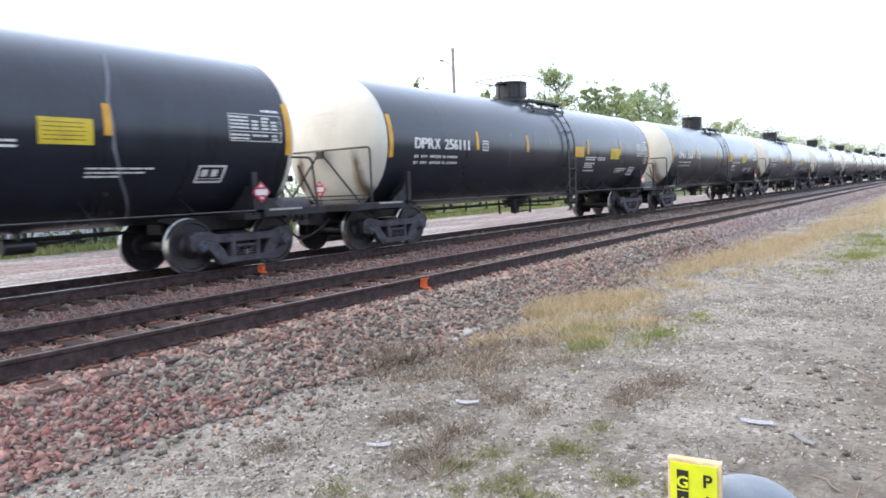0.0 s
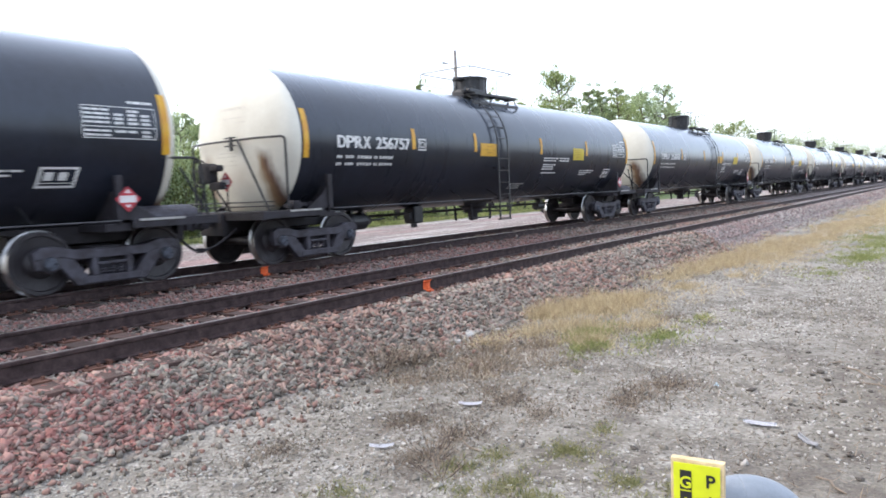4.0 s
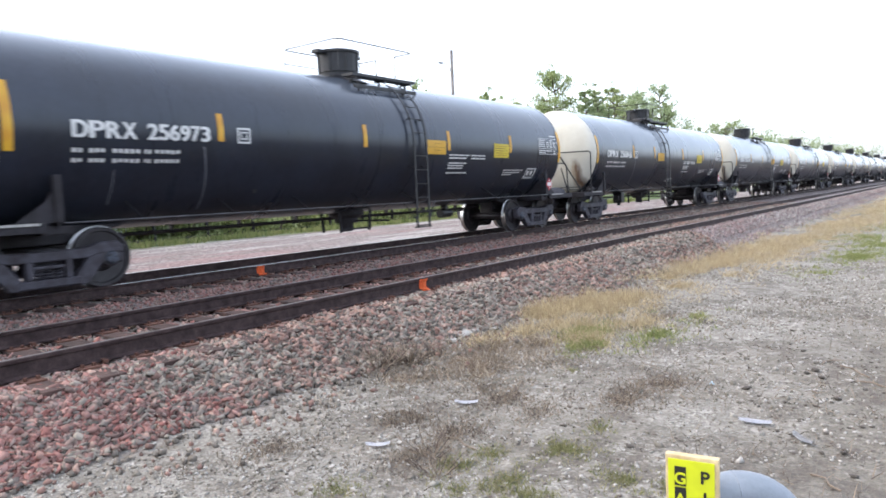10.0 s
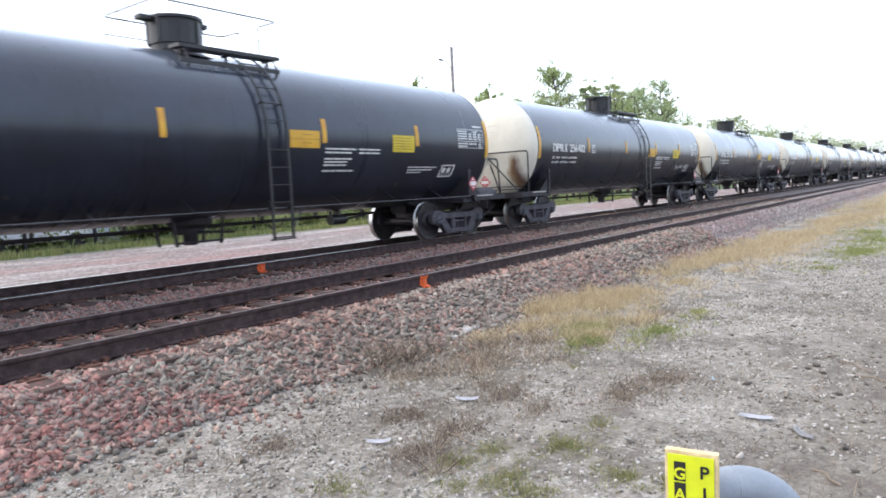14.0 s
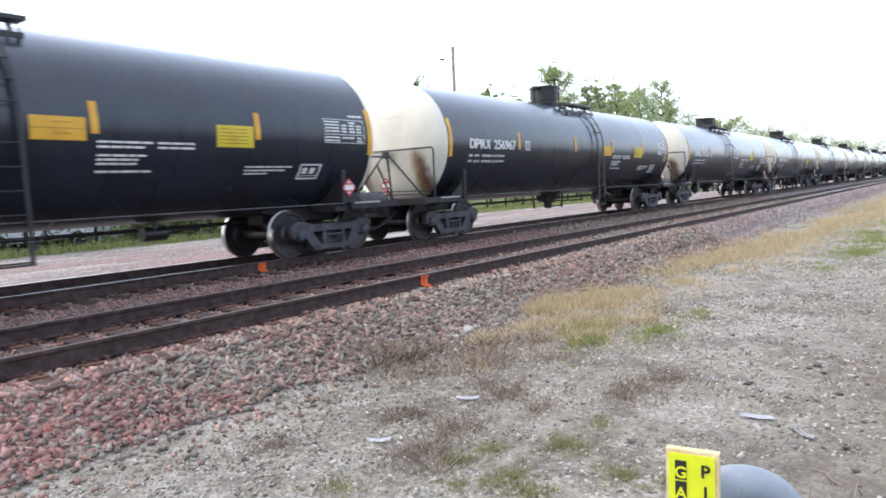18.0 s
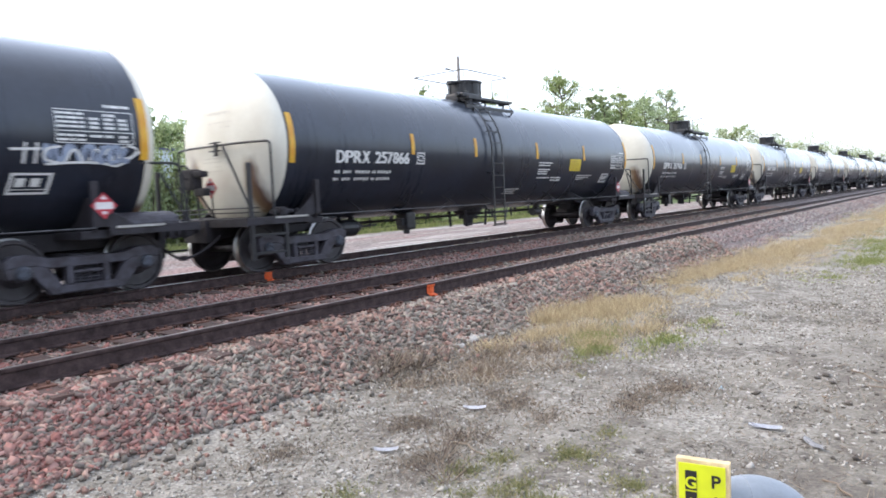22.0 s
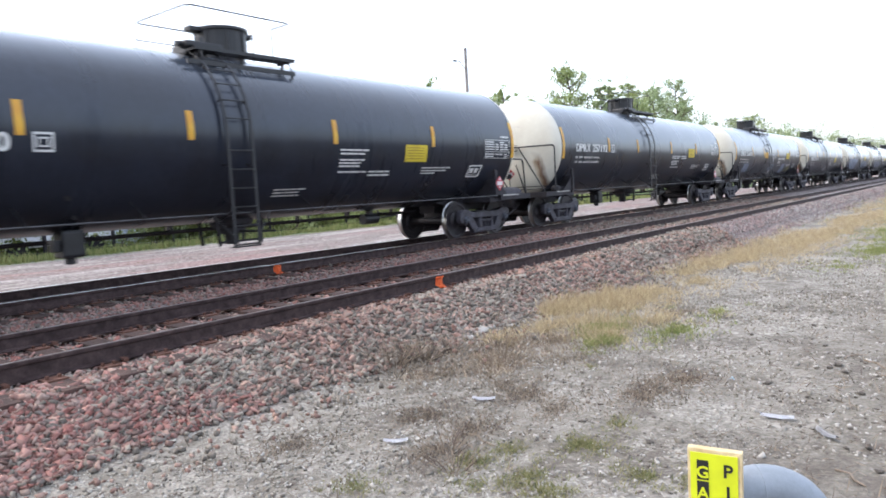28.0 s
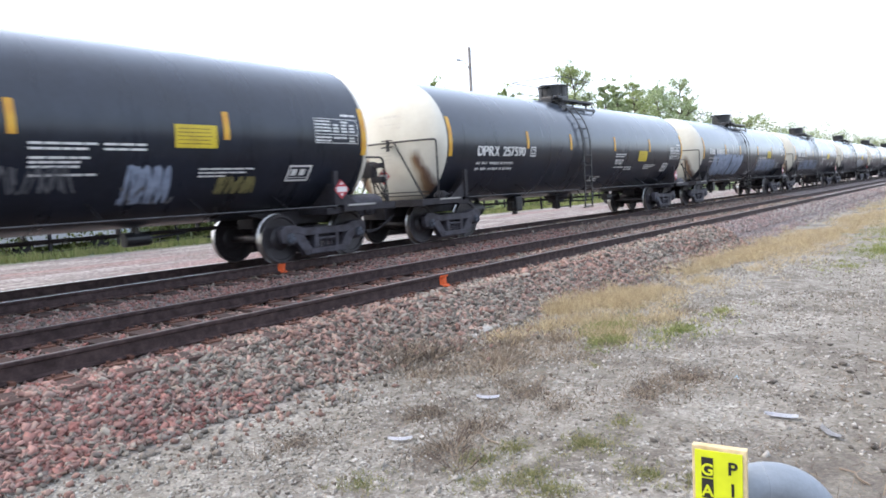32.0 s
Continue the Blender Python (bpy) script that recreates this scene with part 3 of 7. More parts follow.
# ---------------------------------------------------------------- ground and tracks
def height(x, y):
    """The lie of the land across the tracks."""
    stops = [(-400, DIRT), (4.75, DIRT), (5.05, DIRT + 0.05), (5.72, -0.225), (8.3, -0.225), (9.2, -0.27), (9.9, -0.225), (12.7, -0.225), (13.6, -0.36), (24, -0.36), (60, -0.30), (2000, -0.3)]
    for (a, p), (b, q) in zip(stops, stops[1:]):
        if y <= b:
            k = max(0, (y - a) / (b - a))
            z = p + (q - p) * k
            break
    # fresher ballast lies higher along the far stretch
    if 5.3 < y < 13.2:
        z += 0.055 * min(1, max(0, (x - 9) / 9))
    rough = 0.035 if y < 4.9 else 0.012
    if x * x + y * y < 90 * 90:
        z += rough * noise.noise((x * 0.8, y * 0.8, 0.3)) + rough * 0.4 * noise.noise((x * 3, y * 3, 5.0))
    return z


def build_ground():
    xs = [-900, -400, -200, -120, -80, -60, -40, -25, -15, -8] + [-4 + 0.2 * i for i in range(121)] + [21 + i for i in range(40)] + [65, 75, 90, 120, 160, 220, 300, 450, 700, 1500]
    ys = [-900, -300, -100, -50, -25, -12, -6, -3] + [-2 + 0.16 * i for i in range(50)] + [6.1 + 0.25 * i for i in range(32)] + [14 + i for i in range(16)] + [32, 38, 50, 70, 100, 160, 300, 600, 1500]
    vs = [(x, y, height(x, y)) for x in xs for y in ys]
    n = len(ys)
    fs = [(i * n + j, (i + 1) * n + j, (i + 1) * n + j + 1, i * n + j + 1) for i in range(len(xs) - 1) for j in range(n - 1)]
    ob = new("ground", soup("ground", vs, fs, GROUND, True))
    tagged(ob, "pale trodden gravel and dirt with brown damp patches beside the railway", "ground", kind="structure")


build_ground()

RAIL = [(-0.07, -0.172), (0.07, -0.172), (0.07, -0.160), (0.012, -0.145), (0.010, -0.045), (0.034, -0.034), (0.036, -0.006), (0.030, -0.001), (0.025, 0), (-0.025, 0), (-0.030, -0.001), (-0.036, -0.006), (-0.034, -0.034), (-0.010, -0.045), (-0.012, -0.145), (-0.07, -0.160)]


def build_rail(y, shiny, label):
    bm = bmesh.new()
    xs = [-420, -60, -10, 30, 120, 700]
    rings = [[bm.verts.new((x, y + a, z)) for a, z in RAIL] for x in xs]
    k = len(RAIL)
    for A, B in zip(rings, rings[1:]):
        for i in range(k):
            f = bm.faces.new((A[i], A[(i + 1) % k], B[(i + 1) % k], B[i]))
            f.material_index = 1 if i == 8 else 0
    bm.faces.new(rings[0][::-1])
    bm.faces.new(rings[-1])
    bmesh.ops.recalc_face_normals(bm, faces=bm.faces)
    ob = link_mesh("rail", to_mesh("rail", bm, [RAIL_STEEL, RAIL_TOP if shiny else RAIL_DULL]))
    tagged(ob, label, "rail", group="rails of the two tracks", kind="structure")


for centre, words in ((NEAR_TRACK, "dark rusty steel rail of the empty near track"), (FAR_TRACK, "worn steel rail under the tank train")):
    for s in (-0.7535, 0.7535):
        build_rail(centre + s, centre == FAR_TRACK, words)


def build_ties():
    rng = random.Random(4)
    bm = box(bmesh.new(), -0.115, 0.115, -1.3, 1.3, -0.17, 0, 0.012)
    tie = to_mesh("railway_tie", bm, TIE_WOOD)
    bm = box(bmesh.new(), -0.09, 0.09, -0.17, 0.17, 0, 0.016)
    for sx in (-0.05, 0.05):
        for sy in (-0.1, 0.1):
            box(bm, sx - 0.011, sx + 0.011, sy - 0.016, sy + 0.016, 0.012, 0.045)
    plate = to_mesh("tie_plate", bm, RUST)
    bm = bmesh.new()
    box(bm, -0.02, 0.02, -0.085, 0.085, -0.012, 0.022)
    anchor = to_mesh("rail_anchor", bm, RUST)
    for centre, far in ((NEAR_TRACK, 52), (FAR_TRACK, 40)):
        n = 0
        x = -5.0
        while x < far:
            yaw = rng.uniform(-1.2, 1.2)
            t = link_mesh("railway_tie", tie, None, pose(x + rng.uniform(-0.03, 0.03), centre + rng.uniform(-0.06, 0.06), -0.190, 0, 0, yaw))
            tagged(t, "dark creosoted timber railway tie bedded in ballast", "railway tie", group="ties of the two tracks")
            for s in (-0.7535, 0.7535):
                link_mesh("tie_plate", plate, t, pose(0, s, 0))
                if x < 34 and n % 2 == 0:
                    link_mesh("rail_anchor", anchor, t, pose(0.17, s, 0.02))
            x += 0.495
            n += 1
    for centre, far in ((NEAR_TRACK, 52), (FAR_TRACK, 40)):
        xs = np.arange(far + 0.3, 240, 0.495)
        cube = np.array([(a, b, c) for a in (-1, 1) for b in (-1, 1) for c in (-1, 1)], float)
        quads = [(0, 1, 3, 2), (4, 6, 7, 5), (0, 4, 5, 1), (2, 3, 7, 6), (0, 2, 6, 4), (1, 5, 7, 3)]
        pl = np.stack([xs, np.full_like(xs, centre), np.full_like(xs, -0.275)], 1)
        me = many("railway_ties", cube, quads, pl, np.tile([0.115, 1.3, 0.085], (len(xs), 1)), np.zeros((len(xs), 3)), TIE_WOOD)
        tagged(new("railway_ties", me), "distant dark timber railway ties", "railway tie", kind="stuff")


build_ties()


def build_ballast():
    rng = np.random.default_rng(7)

    def bed(name, x0, x1, y0, y1, count, size, label, seed, mat=BALLAST, pink=0.0):
        # stones thin out towards the far end
        u = rng.uniform(0, 1, count)
        x = x0 + (x1 - x0) * u ** 1.5
        edge = 0.28 * np.array([noise.noise((a * 0.9, 2.0, seed)) for a in x])
        y = rng.uniform(0, 1, count) * (y1 - (y0 + edge)) + y0 + edge
        z = np.array([height(a, b) for a, b in zip(x, y)])
        # keep most of the tie tops clear
        tie = np.abs((x + 5.0 + 0.2475) % 0.495 - 0.2475) < 0.12
        on = tie & ((np.abs(y - NEAR_TRACK) < 1.34) | (np.abs(y - FAR_TRACK) < 1.34)) & (rng.uniform(0, 1, count) < 0.72)
        keep = ~on
        x, y, z, u = x[keep], y[keep], z[keep], u[keep]
        count = len(x)
        sz = size * rng.uniform(0.6, 1.25, (count, 1)) * np.stack([rng.uniform(1.0, 1.9, count), rng.uniform(0.5, 1.0, count), rng.uniform(0.24, 0.52, count)], 1) * (1 + 0.7 * u[:, None])
        pl = np.stack([x, y, z + sz[:, 2] * rng.uniform(-0.1, 1.2, count)], 1)
        turns = np.stack([rng.uniform(-0.8, 0.8, count), rng.uniform(-0.8, 0.8, count), rng.uniform(0, 6.28, count)], 1)
        # older pink stone lies in stretches of its own
        share = np.array([min(0.8, max(0.0, 0.75 * (pink - a + 0.9 * (b - 5.4) + 1.8 * noise.noise((a * 1.3, b * 1.3, 8.0))))) for a, b in zip(x, y)])
        old = rng.uniform(0, 1, count) < share
        for sel, m, words in ((~old, mat, label), (old, BALLAST_PINK, "pink crushed granite ballast stones")):
            if sel.any():
                me = many(name, CRUSHED_V, CRUSHED_F, pl[sel], sz[sel], turns[sel], m, 0.40, seed)
                tagged(new(name, me), words, "ballast", kind="stuff")
    bed("ballast_shoulder", 0.4, 19, 4.95, 6.3, 48000, 0.034, "pink and grey crushed granite ballast on the track shoulder", 1, BALLAST, 3.7)
    bed("ballast_shoulder", 8.5, 130, 4.9, 6.3, 38000, 0.027, "distant pink and grey ballast paled by haze in its colour", 5, BALLAST_HAZED)
    bed("ballast_bed", 0.5, 40, 6.2, 8.0, 15000, 0.026, "pink crushed granite ballast between the near rails", 2, BALLAST, 9.5)
    bed("ballast_strip", 1.0, 45, 8.0, 10.4, 26000, 0.026, "pink crushed granite ballast between the two tracks", 3, BALLAST, 15.0)
    bed("ballast_bed", 2.0, 45, 10.4, 13.6, 7000, 0.04, "grey-pink crushed granite ballast under the far track", 4)


build_ballast()


# ---------------------------------------------------------------- the tank train
TANK_R, TANK_Z = 1.50, 2.348
HALF = 7.72                # where shell and heads meet
HEAD = 0.40                # bulge of the heads
TRUCK = 6.997              # bogie pivots from the middle
WHEEL_BASE = 1.778
mesh_store = {}


def stored(key, maker):
    if key not in mesh_store:
        mesh_store[key] = maker()
    return mesh_store[key]


def side(x, z, lift=0.006):
    """A place on the near flank of the shell at that height."""
    s = max(-1, min(1, (z - TANK_Z) / TANK_R))
    a = math.asin(s)
    r = TANK_R + lift
    return x, -r * math.cos(a), TANK_Z + r * math.sin(a)


def turned_round(angle):
    """Slides a mark round the barrel."""
    return Matrix.Translation((0, 0, TANK_Z)) @ Matrix.Rotation(-angle, 4, "X") @ Matrix.Translation((0, 0, -TANK_Z))


def patch(bm, x0, x1, z0, z1, lift=0.006, slant=0.0):
    n = max(1, int(abs(z1 - z0) / 0.08))
    rows = []
    for i in range(n + 1):
        z = z0 + (z1 - z0) * i / n
        sh = slant * (z - z0)
        rows.append([bm.verts.new(side(x + sh, z, lift)) for x in (x0, x1)])
    for a, b in zip(rows, rows[1:]):
        bm.faces.new((a[0], a[1], b[1], b[0]))
    return bm


def bars(bm, x0, x1, z, h, words, rng, lift=0.006):
    """A line of lettering too small to read: bars as long as its words."""
    ks = [rng.uniform(0.5, 1.6) for _ in range(words)]
    gap = (x1 - x0) * 0.12 / max(1, words)
    unit = (x1 - x0 - gap * (words - 1)) / sum(ks)
    x = x0
    for k in ks:
        patch(bm, x, x + k * unit, z - h, z, lift)
        x += k * unit + gap
    return bm


def glyph(c):
    """The outline of one heavy letter, in a unit square."""
    cu = bpy.data.curves.new("mark", "FONT")
    cu.body, cu.offset = c, 0.012
    ob = bpy.data.objects.new("mark", cu)
    scene.collection.objects.link(ob)
    me = bpy.data.meshes.new_from_object(ob.evaluated_get(bpy.context.evaluated_depsgraph_get()))
    bpy.data.objects.remove(ob)
    co = np.array([v.co[:] for v in me.vertices])
    lo, hi = co.min(0), co.max(0)
    for v in me.vertices:
        v.co = ((v.co.x - lo[0]) / (hi[0] - lo[0]), 0, (v.co.y - lo[1]) / (hi[1] - lo[1]))
    return me


def lettering(body, x0, x1, z0, z1):
    """Block capitals and figures, each in a cell of its own, wrapped on the flank."""
    unit = (x1 - x0) / 248
    bm = bmesh.new()
    x = x0
    for c in body:
        wide = {" ": 17}.get(c, 27 if c.isalpha() else 20.6) * unit
        if c != " ":
            me = stored("glyph" + c, lambda: glyph(c))
            w = wide * (0.30 if c == "1" else 0.86)
            # heavy strokes: the outline is laid down twice, a little apart
            for k in (0, 1, 2):
                n = len(bm.verts)
                bm.from_mesh(me)
                bm.verts.ensure_lookup_table()
                for v in bm.verts[n:]:
                    v.co = side(x + (0.86 * wide - w) / 2 + v.co.x * w + 0.011 * k, z0 + v.co.z * (z1 - z0), 0.007 + 0.0012 * k)
        x += wide
    return to_mesh("reporting_mark", bm, WHITE_DECAL)


def shell_mesh():
    bm = bmesh.new()
    prof = [(-HALF, TANK_R)]
    prof.append((HALF + 0.10, TANK_R))
    revolve(bm, prof, 72)
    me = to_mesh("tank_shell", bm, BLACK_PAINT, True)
    return me


def head_mesh(sign):
    bm = bmesh.new()
    prof = [(sign * (HEAD * math.sin(q)), TANK_R * math.cos(q)) for q in [math.pi / 2 * i / 16 for i in range(17)]]
    prof[-1] = (prof[-1][0], 0)
    prof.insert(0, (-sign * 0.05, TANK_R + 0.004))
    prof[1] = (0, TANK_R + 0.004)
    revolve(bm, prof, 72)
    return to_mesh("tank_head", bm, CREAM, True)


def head_bars(sign):
    """Small grey lettering on the head."""
    rng = random.Random(3)
    bm = bmesh.new()

    def on_head(y, z):
        r2 = (y * y + z * z) / TANK_R ** 2
        return (sign * (HALF + (0.10 if sign > 0 else 0) + HEAD * math.sqrt(max(0, 1 - r2)) + 0.007), y, TANK_Z + z)
    for z, w, h in ((0.62, 0.75, 0.05), (0.45, 0.6, 0.022), (0.36, 0.3, 0.018), (-0.20, 0.42, 0.018), (-0.27, 0.52, 0.018), (-0.36, 0.25, 0.018), (-0.44, 0.40, 0.018)):
        y = -0.45 if z > 0 else -0.15
        while w > 0:
            k = rng.uniform(0.06, 0.16)
            vs = [bm.verts.new(on_head(a, b)) for a, b in ((y, z), (y + k, z), (y + k, z + h), (y, z + h))]
            bm.faces.new(vs if sign > 0 else vs[::-1])
            y += k + 0.03
            w -= k + 0.03
    return to_mesh("head_stencil", bm, HEAD_INK)


def strip_mesh(wide, low, high):
    """Amber reflective strip, a thin curved plate."""
    bm = bmesh.new()
    patch(bm, -wide / 2, wide / 2, low, high, 0.010)
    return to_mesh("reflector_strip", bm, AMBER)


def panel_mesh(w, z0, z1, mat, ink):
    bm = bmesh.new()
    patch(bm, -w / 2, w / 2, z0, z1, 0.008)
    for f in bm.faces:
        f.material_index = 0
    n = len(bm.faces)
    rng = random.Random(8)
    h = z1 - z0
    if mat is ORANGE_NOTICE:
        patch(bm, -w * 0.49, w * 0.49, z0 + h * 0.49, z0 + h * 0.51, 0.011)
        for k in (0.30, 0.78):
            bars(bm, -w * 0.1, w * 0.22, z0 + h * k, h * 0.03, 2, rng, 0.011)
    else:
        for i in range(5):
            z = z1 - h * (0.16 + 0.16 * i)
            bars(bm, -w * 0.42, w * 0.42 * rng.uniform(0.7, 1), z, h * 0.035, 4, rng, 0.011)
    bm.faces.ensure_lookup_table()
    for f in bm.faces[n:]:
        f.material_index = 1
    return to_mesh("notice_panel", bm, [mat, ink])


PAD = material("dusty_black_pad", (0.035, 0.036, 0.041), 0.6, second=(0.02, 0.02, 0.023), scale=8, fine=40, bump=0)
HEAD_INK = material("faint_head_lettering", (0.44, 0.42, 0.37), 0.6, second=(0.50, 0.47, 0.41), scale=9, fine=40, bump=0)
PIPE = material("worn_grey_pipe", (0.065, 0.065, 0.072), 0.5, second=(0.03, 0.03, 0.034), scale=5, fine=40, bump=0.05)
INK = material("faded_print", (0.13, 0.09, 0.02), 0.7, bump=0)


def data_mesh():
    """Framed table of rows and columns, in two blocks."""
    bm = bmesh.new()
    rng = random.Random(5)
    x0, x1 = 15.58 - BASE, 16.67 - BASE
    w = x1 - x0
    for z in (2.625, 2.565, 2.505, 2.445, 2.325, 2.265):
        bars(bm, x0 + 0.02, x0 + w * 0.36, z, 0.030, 3, rng)
        for k in (0.42, 0.61, 0.80):
            if rng.random() < 0.9:
                bars(bm, x0 + w * k, x0 + w * (k + rng.uniform(0.11, 0.16)), z, 0.036, 2, rng)
    for z in (2.665, 2.375, 2.215):
        patch(bm, x0, x1, z - 0.012, z)
    for x in (x0, x1):
        patch(bm, x - 0.006, x + 0.006, 2.21, 2.66)
    bars(bm, x1 - 0.4, x1 - 0.02, 2.76, 0.04, 3, rng)
    return to_mesh("data_panel", bm, WHITE_DECAL)


def small_block_mesh():
    """Block of short grey lines below the table."""
    bm = bmesh.new()
    rng = random.Random(6)
    for i in range(5):
        bars(bm, 16.30 - BASE, 16.66 - BASE - rng.uniform(0, 0.08), 2.16 - 0.05 * i, 0.03, 2, rng)
    return to_mesh("stencil", bm, GREY_DECAL)


def small_stencils(kind):
    bm = bmesh.new()
    rng = random.Random(11)
    x = {"A": 11.17, "B": 10.67, "C": 10.64}[kind] - BASE
    k = {"A": 0.85, "B": 0.9, "C": 0.78}[kind]
    drop = 0
    for z, w in ((2.12, 1.0), (2.05, 0.85), (1.93, 0.88), (1.87, 0.74), (1.81, 0.72), (1.70, 1.0)):
        bars(bm, x, x + w * k, z - drop, 0.032, 4, rng)
    x += 1.02 * k + 0.07
    for z, w in ((2.12, 0.63), (2.05, 0.63)):
        bars(bm, x, x + w, z - (0.42 if kind == "C" else 0), 0.032, 3, rng)
    x = (13.76 if kind == "A" else 13.19) - BASE
    for z, w in ((1.76, 1.05), (1.70, 0.9), (1.645, 0.5)):
        bars(bm, x, x + w, z - drop * 0.5, 0.025, 5, rng)
    if kind != "A":
        for z, w in ((1.40, 0.75), (1.345, 0.6), (1.29, 0.65)):
            bars(bm, 0.15, 0.15 + w, z, 0.022, 4, rng)
    return to_mesh("stencil", bm, WHITE_DECAL)


def load_stencils(drop=0.0, shift=0.0):
    bm = bmesh.new()
    rng = random.Random(12)
    for z, h in ((2.05 - drop, 0.066), (1.91 - drop, 0.062)):
        x = 2.33 - BASE + shift
        for w, gap in ((0.16, 0.08), (0.24, 0.10), (0.44, 0.05), (0.12, 0.05), (0.44, 0)):
            n = max(2, int(w / 0.075))
            for i in range(n):
                patch(bm, x + w * i / n, x + w * (i + 0.66) / n, z - h * rng.uniform(0.8, 1), z)
            x += w + gap
    return to_mesh("stencil", bm, WHITE_DECAL)


def emblem_mesh():
    """Outlined slanting rectangle with two dark marks."""
    bm = bmesh.new()
    x0, x1, z0, z1 = 14.97 - BASE, 15.50 - BASE, 1.52, 1.80
    for a, b, c, e in ((x0, x1, z0, z0 + 0.03), (x0, x1, z1 - 0.03, z1), (x0, x1, z0 + 0.06, z0 + 0.07)):
        patch(bm, a + 0.18 * (c - z0), b + 0.18 * (c - z0), c, e, 0.006, 0.18)
    for a in (x0, x1 - 0.04):
        patch(bm, a, a + 0.04, z0, z1, 0.006, 0.18)
    for k in (0.10, 0.29):
        patch(bm, x0 + k, x0 + k + 0.12, z0 + 0.10, z1 - 0.07, 0.006, 0.18)
    return to_mesh("emblem", bm, WHITE_DECAL)


def square_mesh(x, drop=0.0):
    bm = bmesh.new()
    for i, k in ((0.0, 0.03), (0.065, 0.022)):
        a, b, c, e = x + i, x + 0.27 - i, 2.19 + i - drop, 2.45 - i - drop
        patch(bm, a, b, c, c + k)
        patch(bm, a, b, e - k, e)
        patch(bm, a, a + k, c, e)
        patch(bm, b - k, b, c, e)
    return to_mesh("square_mark", bm, WHITE_DECAL)


def placard_mesh():
    """Red and white diamond plate."""
    bm = bmesh.new()
    r = 0.19
    prism(bm, [(0, -r), (r, 0), (0, r), (-r, 0)], -0.006, 0.006)
    n = len(bm.faces)
    vs = [bm.verts.new((x, -0.009, z)) for x, z in ((-r * 0.68, -0.05), (r * 0.68, -0.05), (r * 0.68, 0.05), (-r * 0.68, 0.05))]
    bm.faces.new(vs)
    vs = [bm.verts.new((x, -0.009, z)) for x, z in ((-0.05, 0.09), (0.05, 0.09), (0, 0.15))]
    bm.faces.new(vs)
    vs = [bm.verts.new((x, -0.009, z)) for x, z in ((-0.03, -0.12), (0.03, -0.12), (0.03, -0.08), (-0.03, -0.08))]
    bm.faces.new(vs)
    bm.faces.ensure_lookup_table()
    for f in bm.faces[n:]:
        f.material_index = 1
    return to_mesh("placard", bm, [RED, WHITE_PLATE])


# -- running gear
def side_frame_mesh():
    """Cast truss: top chord, pedestals that straddle the bearings, sloping arms and a spring pocket."""
    bm = bmesh.new()
    t = 0.085
    prism(bm, [(-1.10, 0.52), (-1.10, 0.63), (-1.00, 0.70), (-0.78, 0.70), (-0.52, 0.63), (0.52, 0.63), (0.78, 0.70), (1.00, 0.70), (1.10, 0.63), (1.10, 0.52), (0.74, 0.54), (0.52, 0.485), (-0.52, 0.485), (-0.74, 0.54)], -t, t)
    for s in (-1, 1):
        # sloping arm and upright column
        prism(bm, [(s * 0.84, 0.57), (s * 0.62, 0.57), (s * 0.35, 0.22), (s * 0.40, 0.10), (s * 0.53, 0.11), (s * 0.78, 0.42)], -t * 0.9, t * 0.9)
        prism(bm, [(s * 0.31, 0.56), (s * 0.215, 0.56), (s * 0.215, 0.20), (s * 0.31, 0.20)], -t * 0.97, t * 0.97)
        # bearing adapter and jaws of the pedestal
        box(bm, s * 0.889 - 0.18, s * 0.889 + 0.18, -t * 0.85, t * 0.85, 0.37, 0.60, 0.03)
        prism(bm, [(s * 0.68, 0.60), (s * 0.74, 0.60), (s * 0.74, 0.40), (s * 0.68, 0.42)], -t * 0.8, t * 0.8)
        prism(bm, [(s * 1.04, 0.60), (s * 1.10, 0.60), (s * 1.08, 0.38), (s * 1.04, 0.38)], -t * 0.8, t * 0.8)
        box(bm, s * 0.889 - 0.17, s * 0.889 + 0.17, -t * 1.05, t * 1.05, 0.53, 0.61, 0.02)
    box(bm, -0.44, 0.44, -t * 1.1, t * 1.1, 0.115, 0.235, 0.02)
    for s in (-0.265, 0.265):
        box(bm, s - 0.04, s + 0.04, -t * 1.2, -t * 0.9, 0.24, 0.50, 0.012)
    bmesh.ops.bevel(bm, geom=[e for e in bm.edges if e.is_manifold and e.calc_face_angle(0) > 1.0], offset=0.012, segments=1, affect="EDGES")
    return to_mesh("side_frame", bm, GRIMY_STEEL)


def coil_mesh():
    pts = [(0.055 * math.cos(q), 0.055 * math.sin(q), 0.235 + 0.175 * q / 25.1) for q in (25.1 * i / 36 for i in range(37))]
    return to_mesh("coil_spring", pipe(bmesh.new(), pts, 0.015, 5), GRIMY_STEEL)


def spring_seat_mesh():
    return to_mesh("spring_seat", box(bmesh.new(), -0.21, 0.21, -0.10, 0.10, 0.385, 0.43, 0.012), GRIMY_STEEL)


